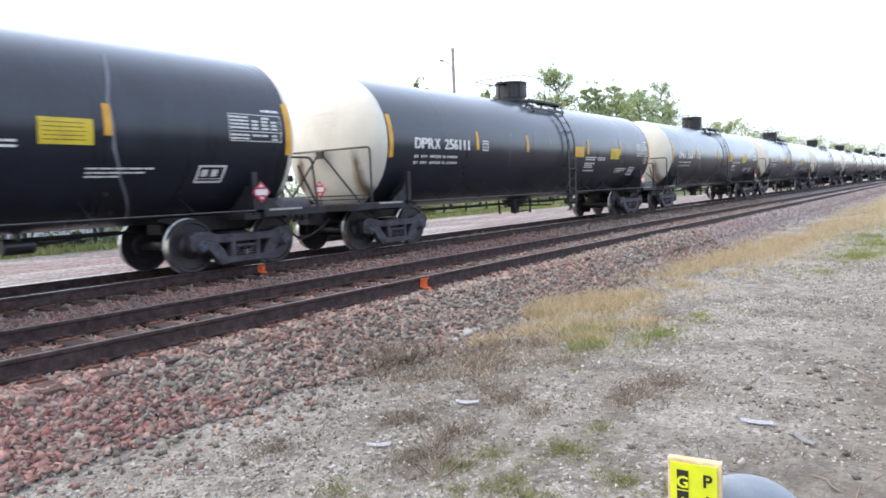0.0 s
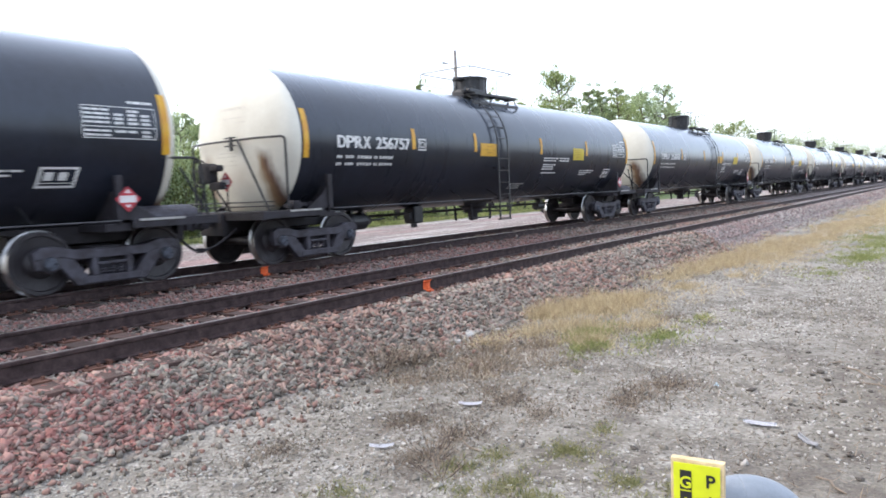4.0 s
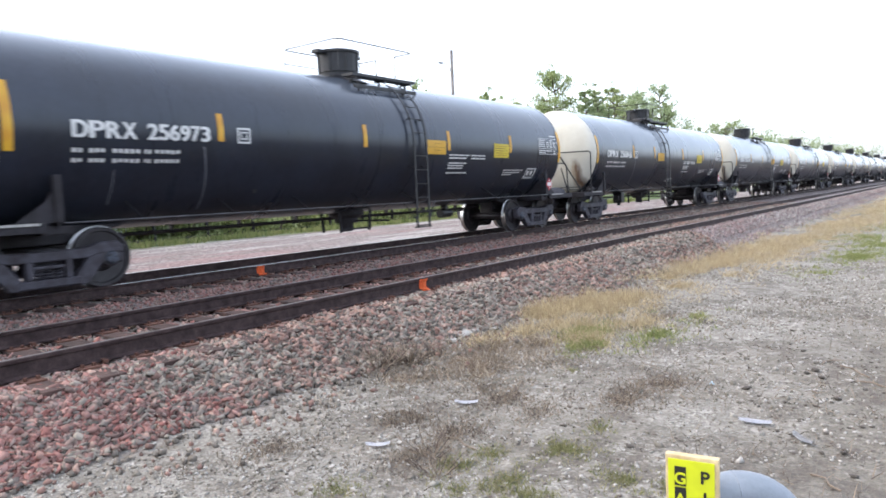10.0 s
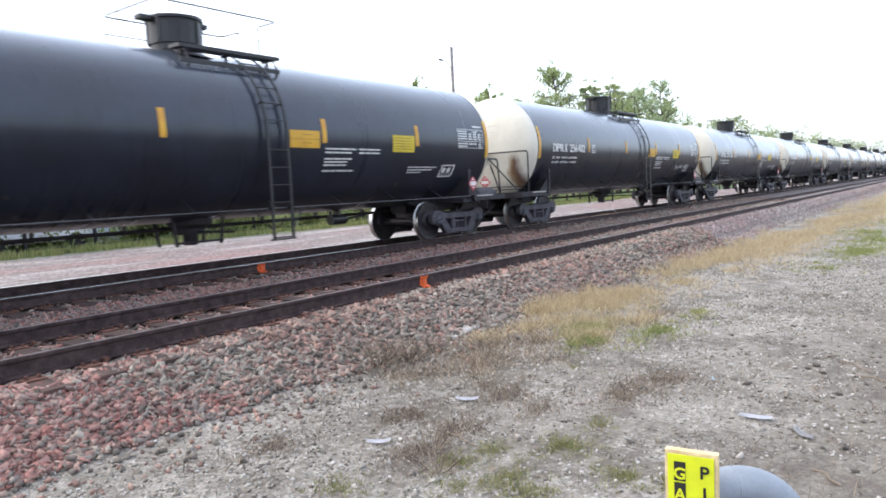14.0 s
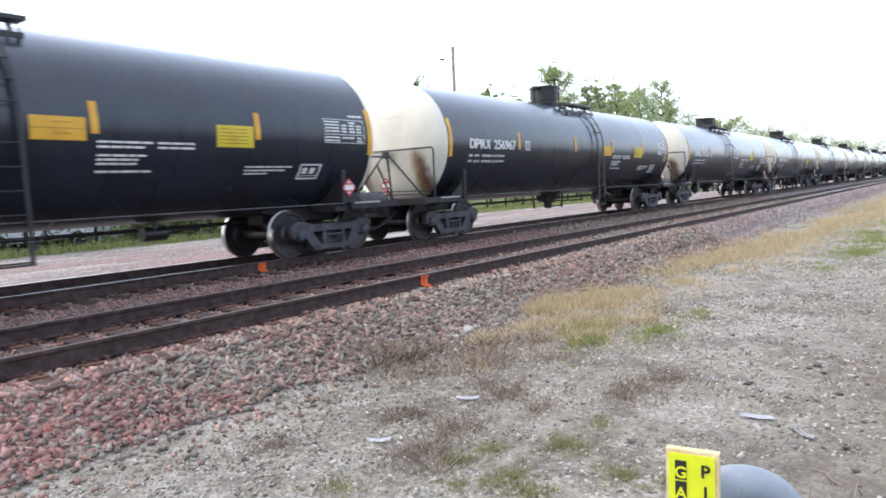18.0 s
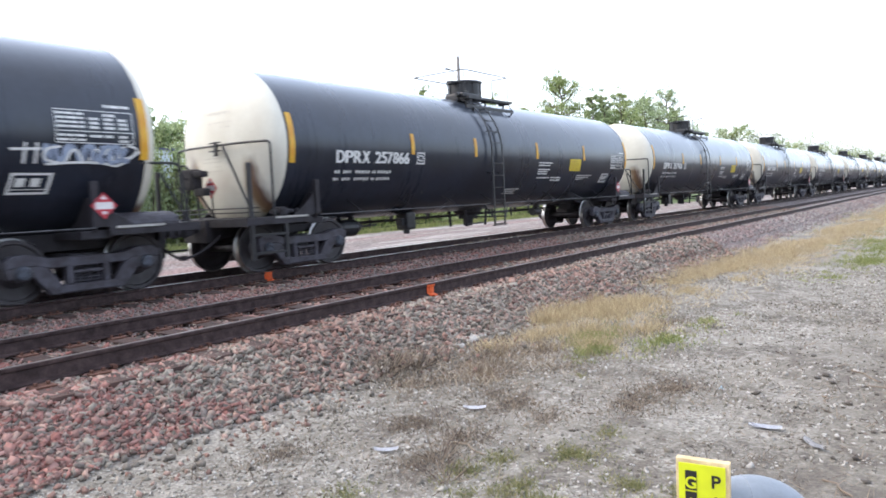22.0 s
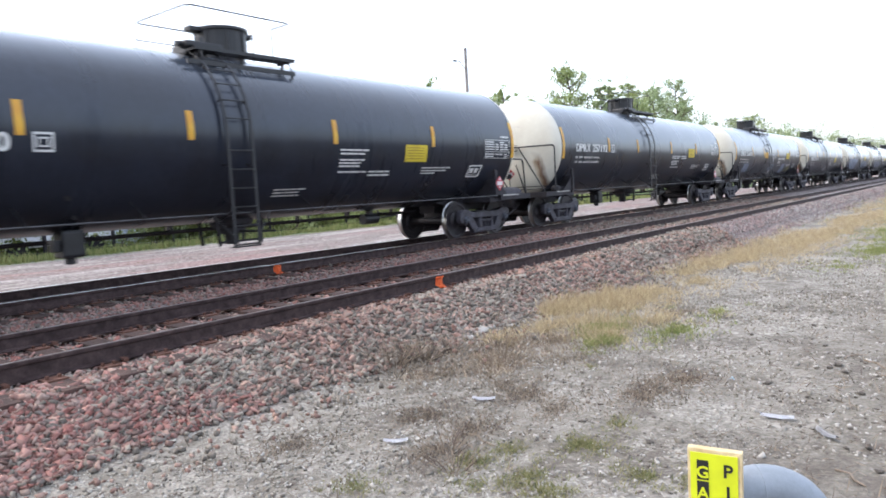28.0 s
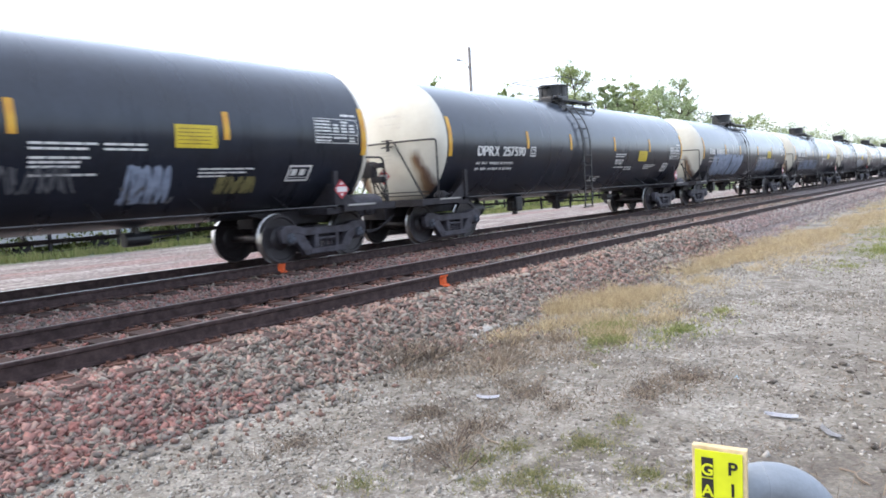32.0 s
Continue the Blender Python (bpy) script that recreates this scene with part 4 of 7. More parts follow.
def wheelset_mesh():
    bm = bmesh.new()
    spans = []

    def turned(prof, mat):
        n = len(bm.faces)
        revolve(bm, prof, 40)
        spans.append((n, mat))
    for s in (-1, 1):
        turned([(s * 0.665, 0.0), (s * 0.665, 0.20), (s * 0.70, 0.24), (s * 0.685, 0.38), (s * 0.665, 0.40), (s * 0.665, 0.47)], 0)
        turned([(s * 0.665, 0.47), (s * 0.675, 0.484), (s * 0.69, 0.480), (s * 0.70, 0.460), (s * 0.795, 0.455)], 1)
        turned([(s * 0.795, 0.455), (s * 0.800, 0.445), (s * 0.798, 0.40), (s * 0.77, 0.385), (s * 0.755, 0.22), (s * 0.80, 0.17), (s * 0.82, 0.12), (s * 0.82, 0.0)], 0)
        turned([(s * 0.80, 0.085), (s * 1.02, 0.085), (s * 1.02, 0.0)], 0)
        turned([(s * 0.90, 0.135), (s * 1.08, 0.135), (s * 1.09, 0.105)], 0)
        turned([(s * 1.09, 0.105), (s * 1.125, 0.088), (s * 1.13, 0.0)], 2)
    turned([(-0.67, 0.085), (0.67, 0.085)], 0)
    bm.faces.ensure_lookup_table()
    for (n, mat), (e, _) in zip(spans, spans[1:] + [(len(bm.faces), 0)]):
        for f in bm.faces[n:e]:
            f.material_index = mat
    for s in (-1, 1):
        for k in range(3):
            q = 2.1 * k
            n = len(bm.faces)
            rod(bm, (s * 1.13, 0.055 * math.cos(q), 0.055 * math.sin(q)), (s * 1.155, 0.055 * math.cos(q), 0.055 * math.sin(q)), 0.018, 6)
            bm.faces.ensure_lookup_table()
            for f in bm.faces[n:]:
                f.material_index = 2
    bmesh.ops.rotate(bm, verts=bm.verts, cent=(0, 0, 0), matrix=Matrix.Rotation(radians(90), 3, "Z"))
    me = to_mesh("wheelset", bm, [WHEEL_STEEL, TREAD, CAP])
    return me


def bolster_mesh():
    bm = box(bmesh.new(), -0.20, 0.20, -0.95, 0.95, 0.42, 0.66, 0.03)
    rod(bm, (0, 0, 0.64), (0, 0, 0.72), 0.18, 16)
    for s in (-1, 1):
        box(bm, s * 0.40 - 0.05, s * 0.40 + 0.05, -0.85, 0.85, 0.30, 0.40, 0.01)
        for y in (-0.75, 0.75):
            box(bm, s * 0.42 - 0.03, s * 0.42 + 0.03, y - 0.07, y + 0.07, 0.25, 0.50, 0.01)
    return to_mesh("bolster", bm, DARK_STEEL)


def stub_sill_mesh(s):
    bm = bmesh.new()
    box(bm, min(s * 5.9, s * 8.62), max(s * 5.9, s * 8.62), -0.24, 0.24, 0.66, 0.98, 0.015)
    prism(bm, [(s * 5.6, 0.92), (s * 6.6, 0.70), (s * 7.5, 0.70), (s * 7.9, 1.0), (s * 7.2, 1.05), (s * 5.9, 0.98)], -0.55, 0.55)
    box(bm, min(s * 8.55, s * 8.68), max(s * 8.55, s * 8.68), -0.35, 0.35, 0.60, 1.02, 0.02)
    # draft box, side braces and crossbearer under the deck
    box(bm, s * TRUCK - 0.22, s * TRUCK + 0.22, -1.38, 1.38, 0.86, 0.98, 0.015)
    return to_mesh("stub_sill", bm, DARK_STEEL)


def coupler_mesh(s):
    bm = bmesh.new()
    box(bm, min(s * 8.6, s * 8.9), max(s * 8.6, s * 8.9), -0.08, 0.08, 0.80, 0.97, 0.02)
    prism(bm, [(s * 8.85, 0.76), (s * 8.95, 0.74), (s * 9.07, 0.76), (s * 9.07, 1.0), (s * 8.95, 1.02), (s * 8.85, 1.0)], -0.19, 0.17)
    rod(bm, (s * 8.98, -0.12, 0.72), (s * 8.98, -0.12, 1.05), 0.05, 8)
    box(bm, min(s * 8.96, s * 9.06), max(s * 8.96, s * 9.06), -0.26, -0.12, 0.78, 0.98, 0.02)
    return to_mesh("coupler", bm, DARK_STEEL)


def hose_mesh(s):
    bm = bmesh.new()
    pts = [(s * (8.45 + 0.63 * k), -0.45 + 0.25 * k, 0.72 - 0.36 * math.sin(k * math.pi / 2)) for k in (i / 8 for i in range(9))]
    pipe(bm, pts, 0.024, 8)
    box(bm, min(s * 9.02, s * 9.07), max(s * 9.02, s * 9.07), -0.25, -0.15, 0.32, 0.41, 0.01)
    return to_mesh("brake_hose", bm, DARK_STEEL)


def deck_mesh(s):
    bm = bmesh.new()
    a, b = sorted((s * 7.15, s * 8.62))
    box(bm, a, b, -1.47, 1.47, 0.985, 1.03, 0.006)
    for y in (-1.47, 1.43):
        box(bm, a, b, y, y + 0.04, 0.90, 0.985)
    e = s * 8.58
    box(bm, min(e, e + s * 0.04), max(e, e + s * 0.04), -1.47, 1.47, 0.88, 0.985)
    return to_mesh("end_deck", bm, DARK_STEEL)


def deck_edge_mesh(s):
    """Pale strip along the deck lip: the light on its edge, painted on."""
    bm = bmesh.new()
    a, b = sorted((s * 7.25, s * 8.0))
    box(bm, a, b, -1.485, -1.470, 1.0, 1.034)
    return to_mesh("worn_edge", bm, GREY_DECAL)


def saddle_mesh(s, y):
    """Upright gusset between deck and tank over the bogie."""
    bm = bmesh.new()
    x = s * (TRUCK - 0.02)
    box(bm, x - 0.055, x + 0.055, min(y * 1.40, y * 1.47), max(y * 1.40, y * 1.47), 1.03, 1.68, 0.008)
    y0, y1 = sorted((y * 1.40, y * 1.43))
    prism(bm, [(x, 1.52), (x + s * 0.18, 1.30), (x + s * 0.58, 1.03), (x, 1.03)], y0, y1)
    box(bm, x - 0.02, x + 0.02, min(y * 0.7, y * 1.42), max(y * 0.7, y * 1.42), 0.95, 1.45)
    return to_mesh("saddle_gusset", bm, DARK_STEEL)


def end_rail_mesh(s, kind):
    """Hoop handrail across the end, bowed round the head, on an inverted V of braces."""
    bm = bmesh.new()
    top = 2.20 if kind == "A" else 2.38
    x, m = s * (8.17 if kind == "A" else 8.0), s * 8.19
    pipe(bm, rounded([(x, -1.43, 1.03), (x, -1.43, top), (m, -0.75, top), (m, 0.75, top), (x, 1.43, top), (x, 1.43, 1.03)], 0.10), 0.022)
    e = s * 8.22
    if kind == "A":
        for y in (-1, 1):
            rod(bm, (e, 0, top - 0.02), (e, y * 1.15, 1.03), 0.022, 8)
        box(bm, e - 0.03, e + 0.03, -0.10, 0.10, top - 0.18, top, 0.01)
    else:
        rod(bm, (e, -0.35, top - 0.02), (s * 8.3, -1.25, 1.03), 0.022, 8)
        for z in (top - 0.10, top + 0.05):
            rod(bm, (e, -0.30, z), (e, 0.05, z), 0.014, 6)
        box(bm, e - 0.02, e + 0.02, -0.18, -0.10, top - 0.20, top + 0.07, 0.008)
    for z in (1.12, 1.20):
        rod(bm, (s * 8.3, -1.40, z), (s * 8.3, 1.2, z), 0.012, 6)
    rod(bm, (s * 8.30, -0.05, 1.03), (s * 8.30, -0.05, 1.45), 0.014, 6)
    return to_mesh("end_handrail", bm, BLACK_STEEL)


def deck_valves_mesh(s):
    """Low brake valve with its pipe on the deck beside the gusset."""
    bm = bmesh.new()
    box(bm, min(s * 7.62, s * 7.82), max(s * 7.62, s * 7.82), -1.36, -1.18, 1.03, 1.20, 0.04)
    rod(bm, (s * 7.45, -1.28, 1.11), (s * 7.95, -1.28, 1.11), 0.045, 10)
    rod(bm, (s * 7.36, -1.30, 1.03), (s * 7.36, -1.30, 1.17), 0.035, 10)
    box(bm, min(s * 7.70, s * 7.78), max(s * 7.70, s * 7.78), -1.37, -1.36, 1.10, 1.14)
    return to_mesh("deck_valve", bm, DARK_STEEL)


def brake_cylinder_mesh():
    """Air brake cylinder slung under the tank behind the bogie."""
    bm = bmesh.new()
    revolve(bm, [(-5.45, 0.0), (-5.45, 0.16), (-5.38, 0.19), (-4.95, 0.19), (-4.90, 0.15), (-4.72, 0.07), (-4.72, 0.0)], 18)
    bmesh.ops.translate(bm, verts=bm.verts, vec=(0, -0.35, 0.66))
    for x in (-5.36, -5.0):
        box(bm, x - 0.03, x + 0.03, -0.42, -0.28, 0.82, 1.02, 0.006)
    rod(bm, (-4.72, -0.35, 0.66), (-4.2, -0.35, 0.68), 0.02, 8)
    return to_mesh("brake_cylinder", bm, BLACK_STEEL)


def end_brace_mesh(s, y):
    bm = bmesh.new()
    x = s * 8.45
    pipe(bm, rounded([(x, y, 1.03), (x - s * 0.1, y, 1.95), (x - s * 0.75, y, 1.95)], 0.12), 0.022)
    rod(bm, (x, y, 1.03), (x - s * 0.45, y, 1.8), 0.02)
    return to_mesh("corner_handrail", bm, BLACK_STEEL)


def side_step_mesh(s, y):
    """Flat safety posts beside the steps of the newer cars."""
    bm = bmesh.new()
    for x, z in ((8.50, 1.98), (7.75, 1.03)):
        box(bm, s * x - 0.04, s * x + 0.04, y, y + 0.06, 0.28, z, 0.01)
    for z in (0.38, 0.70):
        box(bm, min(s * 7.75, s * 8.50), max(s * 7.75, s * 8.50), y + 0.002, y + 0.058, z, z + 0.04)
    return to_mesh("side_step", bm, BLACK_STEEL)


def deck_box_mesh():
    """Rounded grey cover, half a drum, on the deck beside the placard."""
    bm = bmesh.new()
    prof = [(-1.40, 1.03)] + [(-1.07 - 0.33 * math.cos(math.pi * i / 10), 1.06 + 0.16 * math.sin(math.pi * i / 10)) for i in range(11)] + [(-0.74, 1.03)]
    A = [bm.verts.new((7.24, y, z)) for y, z in prof]
    B = [bm.verts.new((8.30, y, z)) for y, z in prof]
    n = len(prof)
    bm.faces.new(A)
    bm.faces.new(B[::-1])
    for i in range(n):
        bm.faces.new((A[i], B[i], B[(i + 1) % n], A[(i + 1) % n]))
    bmesh.ops.recalc_face_normals(bm, faces=bm.faces)
    return to_mesh("deck_box", bm, GRIMY_STEEL)


def brake_wheel_mesh(s, kind):
    """Gear case with its handwheel on a slanting stand above the deck."""
    bm = bmesh.new()
    x, y, z = (s * 8.50, 1.12, 1.88) if kind == "A" else (s * 8.50, 0.25, 1.78)
    box(bm, x - 0.10, x + 0.10, y - 0.20, y + 0.20, z - 0.20, z + 0.18, 0.05)
    box(bm, x - 0.09, x + 0.07, y - 0.42, y - 0.16, z + 0.02, z + 0.14, 0.03)
    box(bm, x - 0.07, x + 0.07, y - 0.46, y - 0.10, z - 0.32, z - 0.18, 0.03)
    ring = [(x + s * 0.17, y + 0.25 * math.cos(q), z + 0.25 * math.sin(q)) for q in (2 * math.pi * i / 16 for i in range(17))]
    pipe(bm, ring, 0.016, 6)
    for k in range(4):
        q = k * math.pi / 2 + 0.4
        rod(bm, (x + s * 0.17, y, z), (x + s * 0.17, y + 0.25 * math.cos(q), z + 0.25 * math.sin(q)), 0.010, 6)
    rod(bm, (x, y, z), (x + s * 0.18, y, z), 0.025, 8)
    for k in (-0.16, 0.16):
        rod(bm, (x, y + k * 0.6, z - 0.15), (s * 8.55, y + k * 1.6, 1.02), 0.022, 6)
    rod(bm, (x - s * 0.05, y, z - 0.15), (s * 8.25, y - 0.3, 1.02), 0.02, 6)
    return to_mesh("brake_gear", bm, DARK_STEEL)


def side_pipe_mesh():
    bm = bmesh.new()
    for x in np.arange(-5.8, 6.0, 1.65):
        rod(bm, (x, -1.5, 1.02), (x, -1.05, 1.28), 0.014, 6)
    for f in bm.faces:
        f.material_index = 1
    rod(bm, (-6.95, -1.5, 1.02), (6.95, -1.5, 1.02), 0.012, 8)
    return to_mesh("side_rail", bm, [PIPE, BLACK_STEEL])


def underframe_mesh():
    bm = bmesh.new()
    rod(bm, (-6.0, 0.25, 0.74), (6.0, 0.25, 0.74), 0.022, 6)
    rod(bm, (-6.6, 0.75, 0.70), (6.6, 0.75, 0.70), 0.030, 8)
    for x in np.arange(-5.5, 6, 1.55):
        box(bm, x - 0.02, x + 0.02, 0.70, 0.80, 0.66, 1.0)
    return to_mesh("brake_rodding", bm, DARK_STEEL)


def reservoir_mesh():
    bm = bmesh.new()
    rod(bm, (3.42, -0.12, 0.66), (3.86, -0.12, 0.66), 0.12, 16)
    rod(bm, (3.86, -0.12, 0.66), (4.55, -0.12, 0.70), 0.02, 8)
    box(bm, 3.60, 3.68, -0.20, -0.04, 0.66, 0.95)
    return to_mesh("air_reservoir", bm, BLACK_STEEL)


def valve_box_mesh():
    bm = bmesh.new()
    box(bm, -3.32, -2.98, -0.56, -0.20, 0.50, 0.92, 0.05)
    rod(bm, (-3.15, -0.38, 0.40), (-3.15, -0.38, 0.52), 0.08, 10)
    box(bm, -3.42, -3.30, -0.48, -0.28, 0.60, 0.78, 0.02)
    return to_mesh("valve_box", bm, BLACK_STEEL)


def outlet_mesh():
    bm = bmesh.new()
    revolve(bm, [(0.90, 0.0), (0.90, 0.42), (0.80, 0.40), (0.72, 0.28), (0.62, 0.26), (0.62, 0.14), (0.42, 0.13), (0.42, 0.0)], 20, "Z")
    for x in (-0.45, 0.45):
        for y in (-0.28, 0.28):
            rod(bm, (x * 1.15, y, 0.92), (x, y, 0.42), 0.035, 6)
    rod(bm, (-0.5, -0.28, 0.48), (0.5, -0.28, 0.48), 0.02, 6)
    rod(bm, (0, -1.3, 0.66), (0, 0, 0.66), 0.02, 6)
    return to_mesh("bottom_outlet", bm, DARK_STEEL)


LADDER_X = {"A": (0.62, 1.06), "B": (-1.06, -0.58), "C": (-1.06, -0.58)}


def ladder_mesh(kind):
    bm = bmesh.new()
    xs = LADDER_X[kind]
    r = TANK_R + 0.11
    arc = [(-r * math.cos(q), TANK_Z + r * math.sin(q)) for q in (radians(a) for a in range(0, 73, 8))]
    line = [(-r, 0.46), (-r, 1.0), (-r, 1.7)] + arc
    for x in xs:
        rows = []
        for y, z in line:
            rows.append([bm.verts.new((x + dx, y, z)) for dx in (-0.027, 0.027)] + [bm.verts.new((x + dx, y * 0.985, z - 0.008)) for dx in (0.027, -0.027)])
        for A, B in zip(rows, rows[1:]):
            for k in range(4):
                bm.faces.new((A[k], A[(k + 1) % 4], B[(k + 1) % 4], B[k]))
    z = 0.5
    while z < TANK_Z:
        rod(bm, (xs[0], -r, z), (xs[1], -r, z), 0.012, 6)
        z += 0.31
    for a in range(8, 72, 11):
        q = radians(a)
        p = (-r * math.cos(q), TANK_Z + r * math.sin(q))
        rod(bm, (xs[0], *p), (xs[1], *p), 0.012, 6)
    for a in (-20, 20, 50):
        q = radians(a)
        for x in xs:
            rod(bm, (x, -r * math.cos(q), TANK_Z + r * math.sin(q)), (x, -1.5 * math.cos(q), TANK_Z + 1.5 * math.sin(q)), 0.015, 6)
    bmesh.ops.recalc_face_normals(bm, faces=bm.faces)
    return to_mesh("ladder", bm, BLACK_STEEL)


def ladder_step_mesh(kind):
    bm = bmesh.new()
    a, b = LADDER_X[kind]
    for x in (a, b):
        box(bm, x - 0.02, x + 0.02, -1.60, -1.42, 1.00, 1.04)
    box(bm, a - 0.03, b + 0.03, -1.645, -1.52, 0.455, 0.475)
    for x, e in ((a, -0.34), (b, 0.34)):
        rod(bm, (x, -1.60, 0.62), (x + e, -1.50, 1.02), 0.014, 6)
    return to_mesh("ladder_step", bm, BLACK_STEEL)


WALK_X = {"A": (-0.58, 1.53), "B": (-1.12, 1.0), "C": (-1.12, 1.0)}


def platform_mesh(kind):
    """Edge frame of one strip of the walkway beside the manway."""
    bm = bmesh.new()
    x0, x1 = WALK_X[kind]
    for y in (-0.15, 0.13):
        box(bm, x0, x1, y, y + 0.02, 3.77, 3.83)
    for x in (x0, x1 - 0.02):
        box(bm, x + 0.001, x + 0.019, -0.14, 0.14, 3.772, 3.828)
    return to_mesh("walkway", bm, BLACK_STEEL)


def bearer_mesh(kind, s):
    """Lower bearer that sits on the shell, with its short stays."""
    bm = bmesh.new()
    x0, x1 = WALK_X[kind]
    y = s * 1.06
    box(bm, x0 - (0.22 if kind != "A" else 0.05), x1 - 0.10, y - 0.02, y + 0.02, 3.50, 3.575)
    for x in (x0 + 0.12, x1 - 0.14):
        rod(bm, (x, y, 3.56), (x, y * 0.88, 3.775), 0.016, 6)
        rod(bm, (x, y, 3.53), (x, y * 0.95, TANK_Z + math.sqrt(TANK_R ** 2 - (y * 0.95) ** 2) - 0.04), 0.025, 6)
    return to_mesh("bearer", bm, BLACK_STEEL)


def grating_mesh(long, wide):
    """Open grating: bearing bars with cross strips."""
    bm = bmesh.new()
    n = max(3, int(wide / 0.075))
    for i in range(n + 1):
        y = wide * i / n
        box(bm, 0, long, y - 0.012, y + 0.012, 3.782, 3.812)
    m = max(2, int(long / 0.12))
    for i in range(m + 1):
        x = long * i / m
        box(bm, x - 0.014, x + 0.014, 0, wide, 3.790, 3.816)
    return to_mesh("grating", bm, BLACK_STEEL)


def walk_bracket_mesh(s):
    bm = bmesh.new()
    y = s * 0.8
    rod(bm, (0, y, 3.78), (0, y * 0.95, TANK_Z + math.sqrt(TANK_R ** 2 - (y * 0.95) ** 2) - 0.02), 0.03, 6)
    box(bm, -0.02, 0.02, min(y - 0.15, y + 0.15), max(y - 0.15, y + 0.15), 3.735, 3.772)
    return to_mesh("bracket", bm, BLACK_STEEL)


def add_walkway(car, kind):
    x0, x1 = WALK_X[kind]
    for k in (-1, 1):
        walkway = tagged(link_mesh("walkway", stored("walkway" + kind, lambda: platform_mesh(kind)), car, pose(0, 0.83 * k, 0)), "black steel grated walkway")
        link_mesh("grating", stored("grate" + kind, lambda: grating_mesh(x1 - x0 - 0.04, 0.26)), walkway, pose(x0 + 0.02, -0.13, 0))
        link_mesh("bearer", stored("bearer%s%d" % (kind, k), lambda: bearer_mesh(kind, k)), walkway, pose(0, -0.83 * k, 0))
        for x in (x0 + 0.15, (x0 + x1) / 2, x1 - 0.15):
            link_mesh("bracket", stored("walk_bracket%d" % k, lambda: walk_bracket_mesh(k)), walkway, pose(x, -0.83 * k, 0))


def railing_mesh(kind):
    bm = bmesh.new()
    x0, x1 = {"A": (-0.85, 1.62), "B": (-1.12, 1.05), "C": (-1.12, 1.05)}[kind]
    ring = rounded([(x1, -0.3, 4.52), (x1, -0.84, 4.52), (x0, -0.84, 4.52), (x0, 0.84, 4.52), (x1, 0.84, 4.52), (x1, 0.3, 4.52)], 0.15)
    pipe(bm, ring, 0.014, 6)
    for x in (x0 + 0.02, x1 - 0.02):
        for y in (-0.83, 0.83):
            rod(bm, (x, y, 3.9), (x, y, 4.52), 0.011, 6)
    for y in (-0.3, 0.3):
        rod(bm, (x1, y, 3.95), (x1, y, 4.52), 0.014, 6)
    rod(bm, (x0, 0.84, 4.22), (x1, 0.84, 4.22), 0.010, 6)
    return to_mesh("railing", bm, BLACK_STEEL)


def housing_mesh():
    """Protective housing of the manway: a drum on a narrower flared neck."""
    bm = bmesh.new()
    revolve(bm, [(3.72, 0.70), (3.82, 0.50), (3.88, 0.42), (3.98, 0.42), (3.98, 0.455), (4.40, 0.455), (4.40, 0.50), (4.45, 0.50), (4.47, 0.42), (4.50, 0.0)], 24, "Z")
    return to_mesh("manway_housing", bm, BLACK_STEEL)


def gauging_device_mesh():
    """Hinged cover and valves on the walkway beside the manway."""
    bm = box(bmesh.new(), -1.22, -0.50, -0.88, -0.62, 3.815, 3.93, 0.04)
    box(bm, -1.05, -0.62, -0.60, -0.15, 3.74, 3.95, 0.05)
    rod(bm, (-1.32, -0.74, 3.86), (-1.18, -0.74, 3.88), 0.05, 10)
    rod(bm, (-0.85, -0.75, 3.92), (-0.85, -0.75, 4.02), 0.045, 10)
    rod(bm, (-0.62, -0.4, 3.88), (-0.40, -0.25, 3.90), 0.04, 8)
    return to_mesh("gauging_device", bm, BLACK_STEEL)


def housing_rib_mesh():
    return to_mesh("housing_rib", rod(bmesh.new(), (0.462, 0, 3.99), (0.462, 0, 4.42), 0.022, 6), BLACK_STEEL)


def lid_hinge_mesh():
    bm = box(bmesh.new(), -0.70, -0.44, -0.1, 0.1, 4.36, 4.44, 0.01)
    return to_mesh("lid_hinge", bm, BLACK_STEEL)


def lid_clamp_mesh():
    bm = box(bmesh.new(), 0.44, 0.64, -0.09, 0.09, 4.36, 4.44, 0.01)
    rod(bm, (0.56, -0.15, 4.36), (0.56, 0.15, 4.36), 0.03, 8)
    rod(bm, (0.58, 0, 4.36), (0.52, 0, 4.18), 0.02, 6)
    return to_mesh("lid_clamp", bm, BLACK_STEEL)


def pad_brace_mesh(x):
    """Slanting pad brace low on the flank."""
    bm = bmesh.new()
    pts = [side(x - 0.16, 1.42, 0.012), side(x - 0.09, 1.42, 0.012), side(x + 0.17, 1.08, 0.012), side(x + 0.10, 1.08, 0.012)]
    bm.faces.new([bm.verts.new(p) for p in pts])
    return to_mesh("pad_brace", bm, PAD)


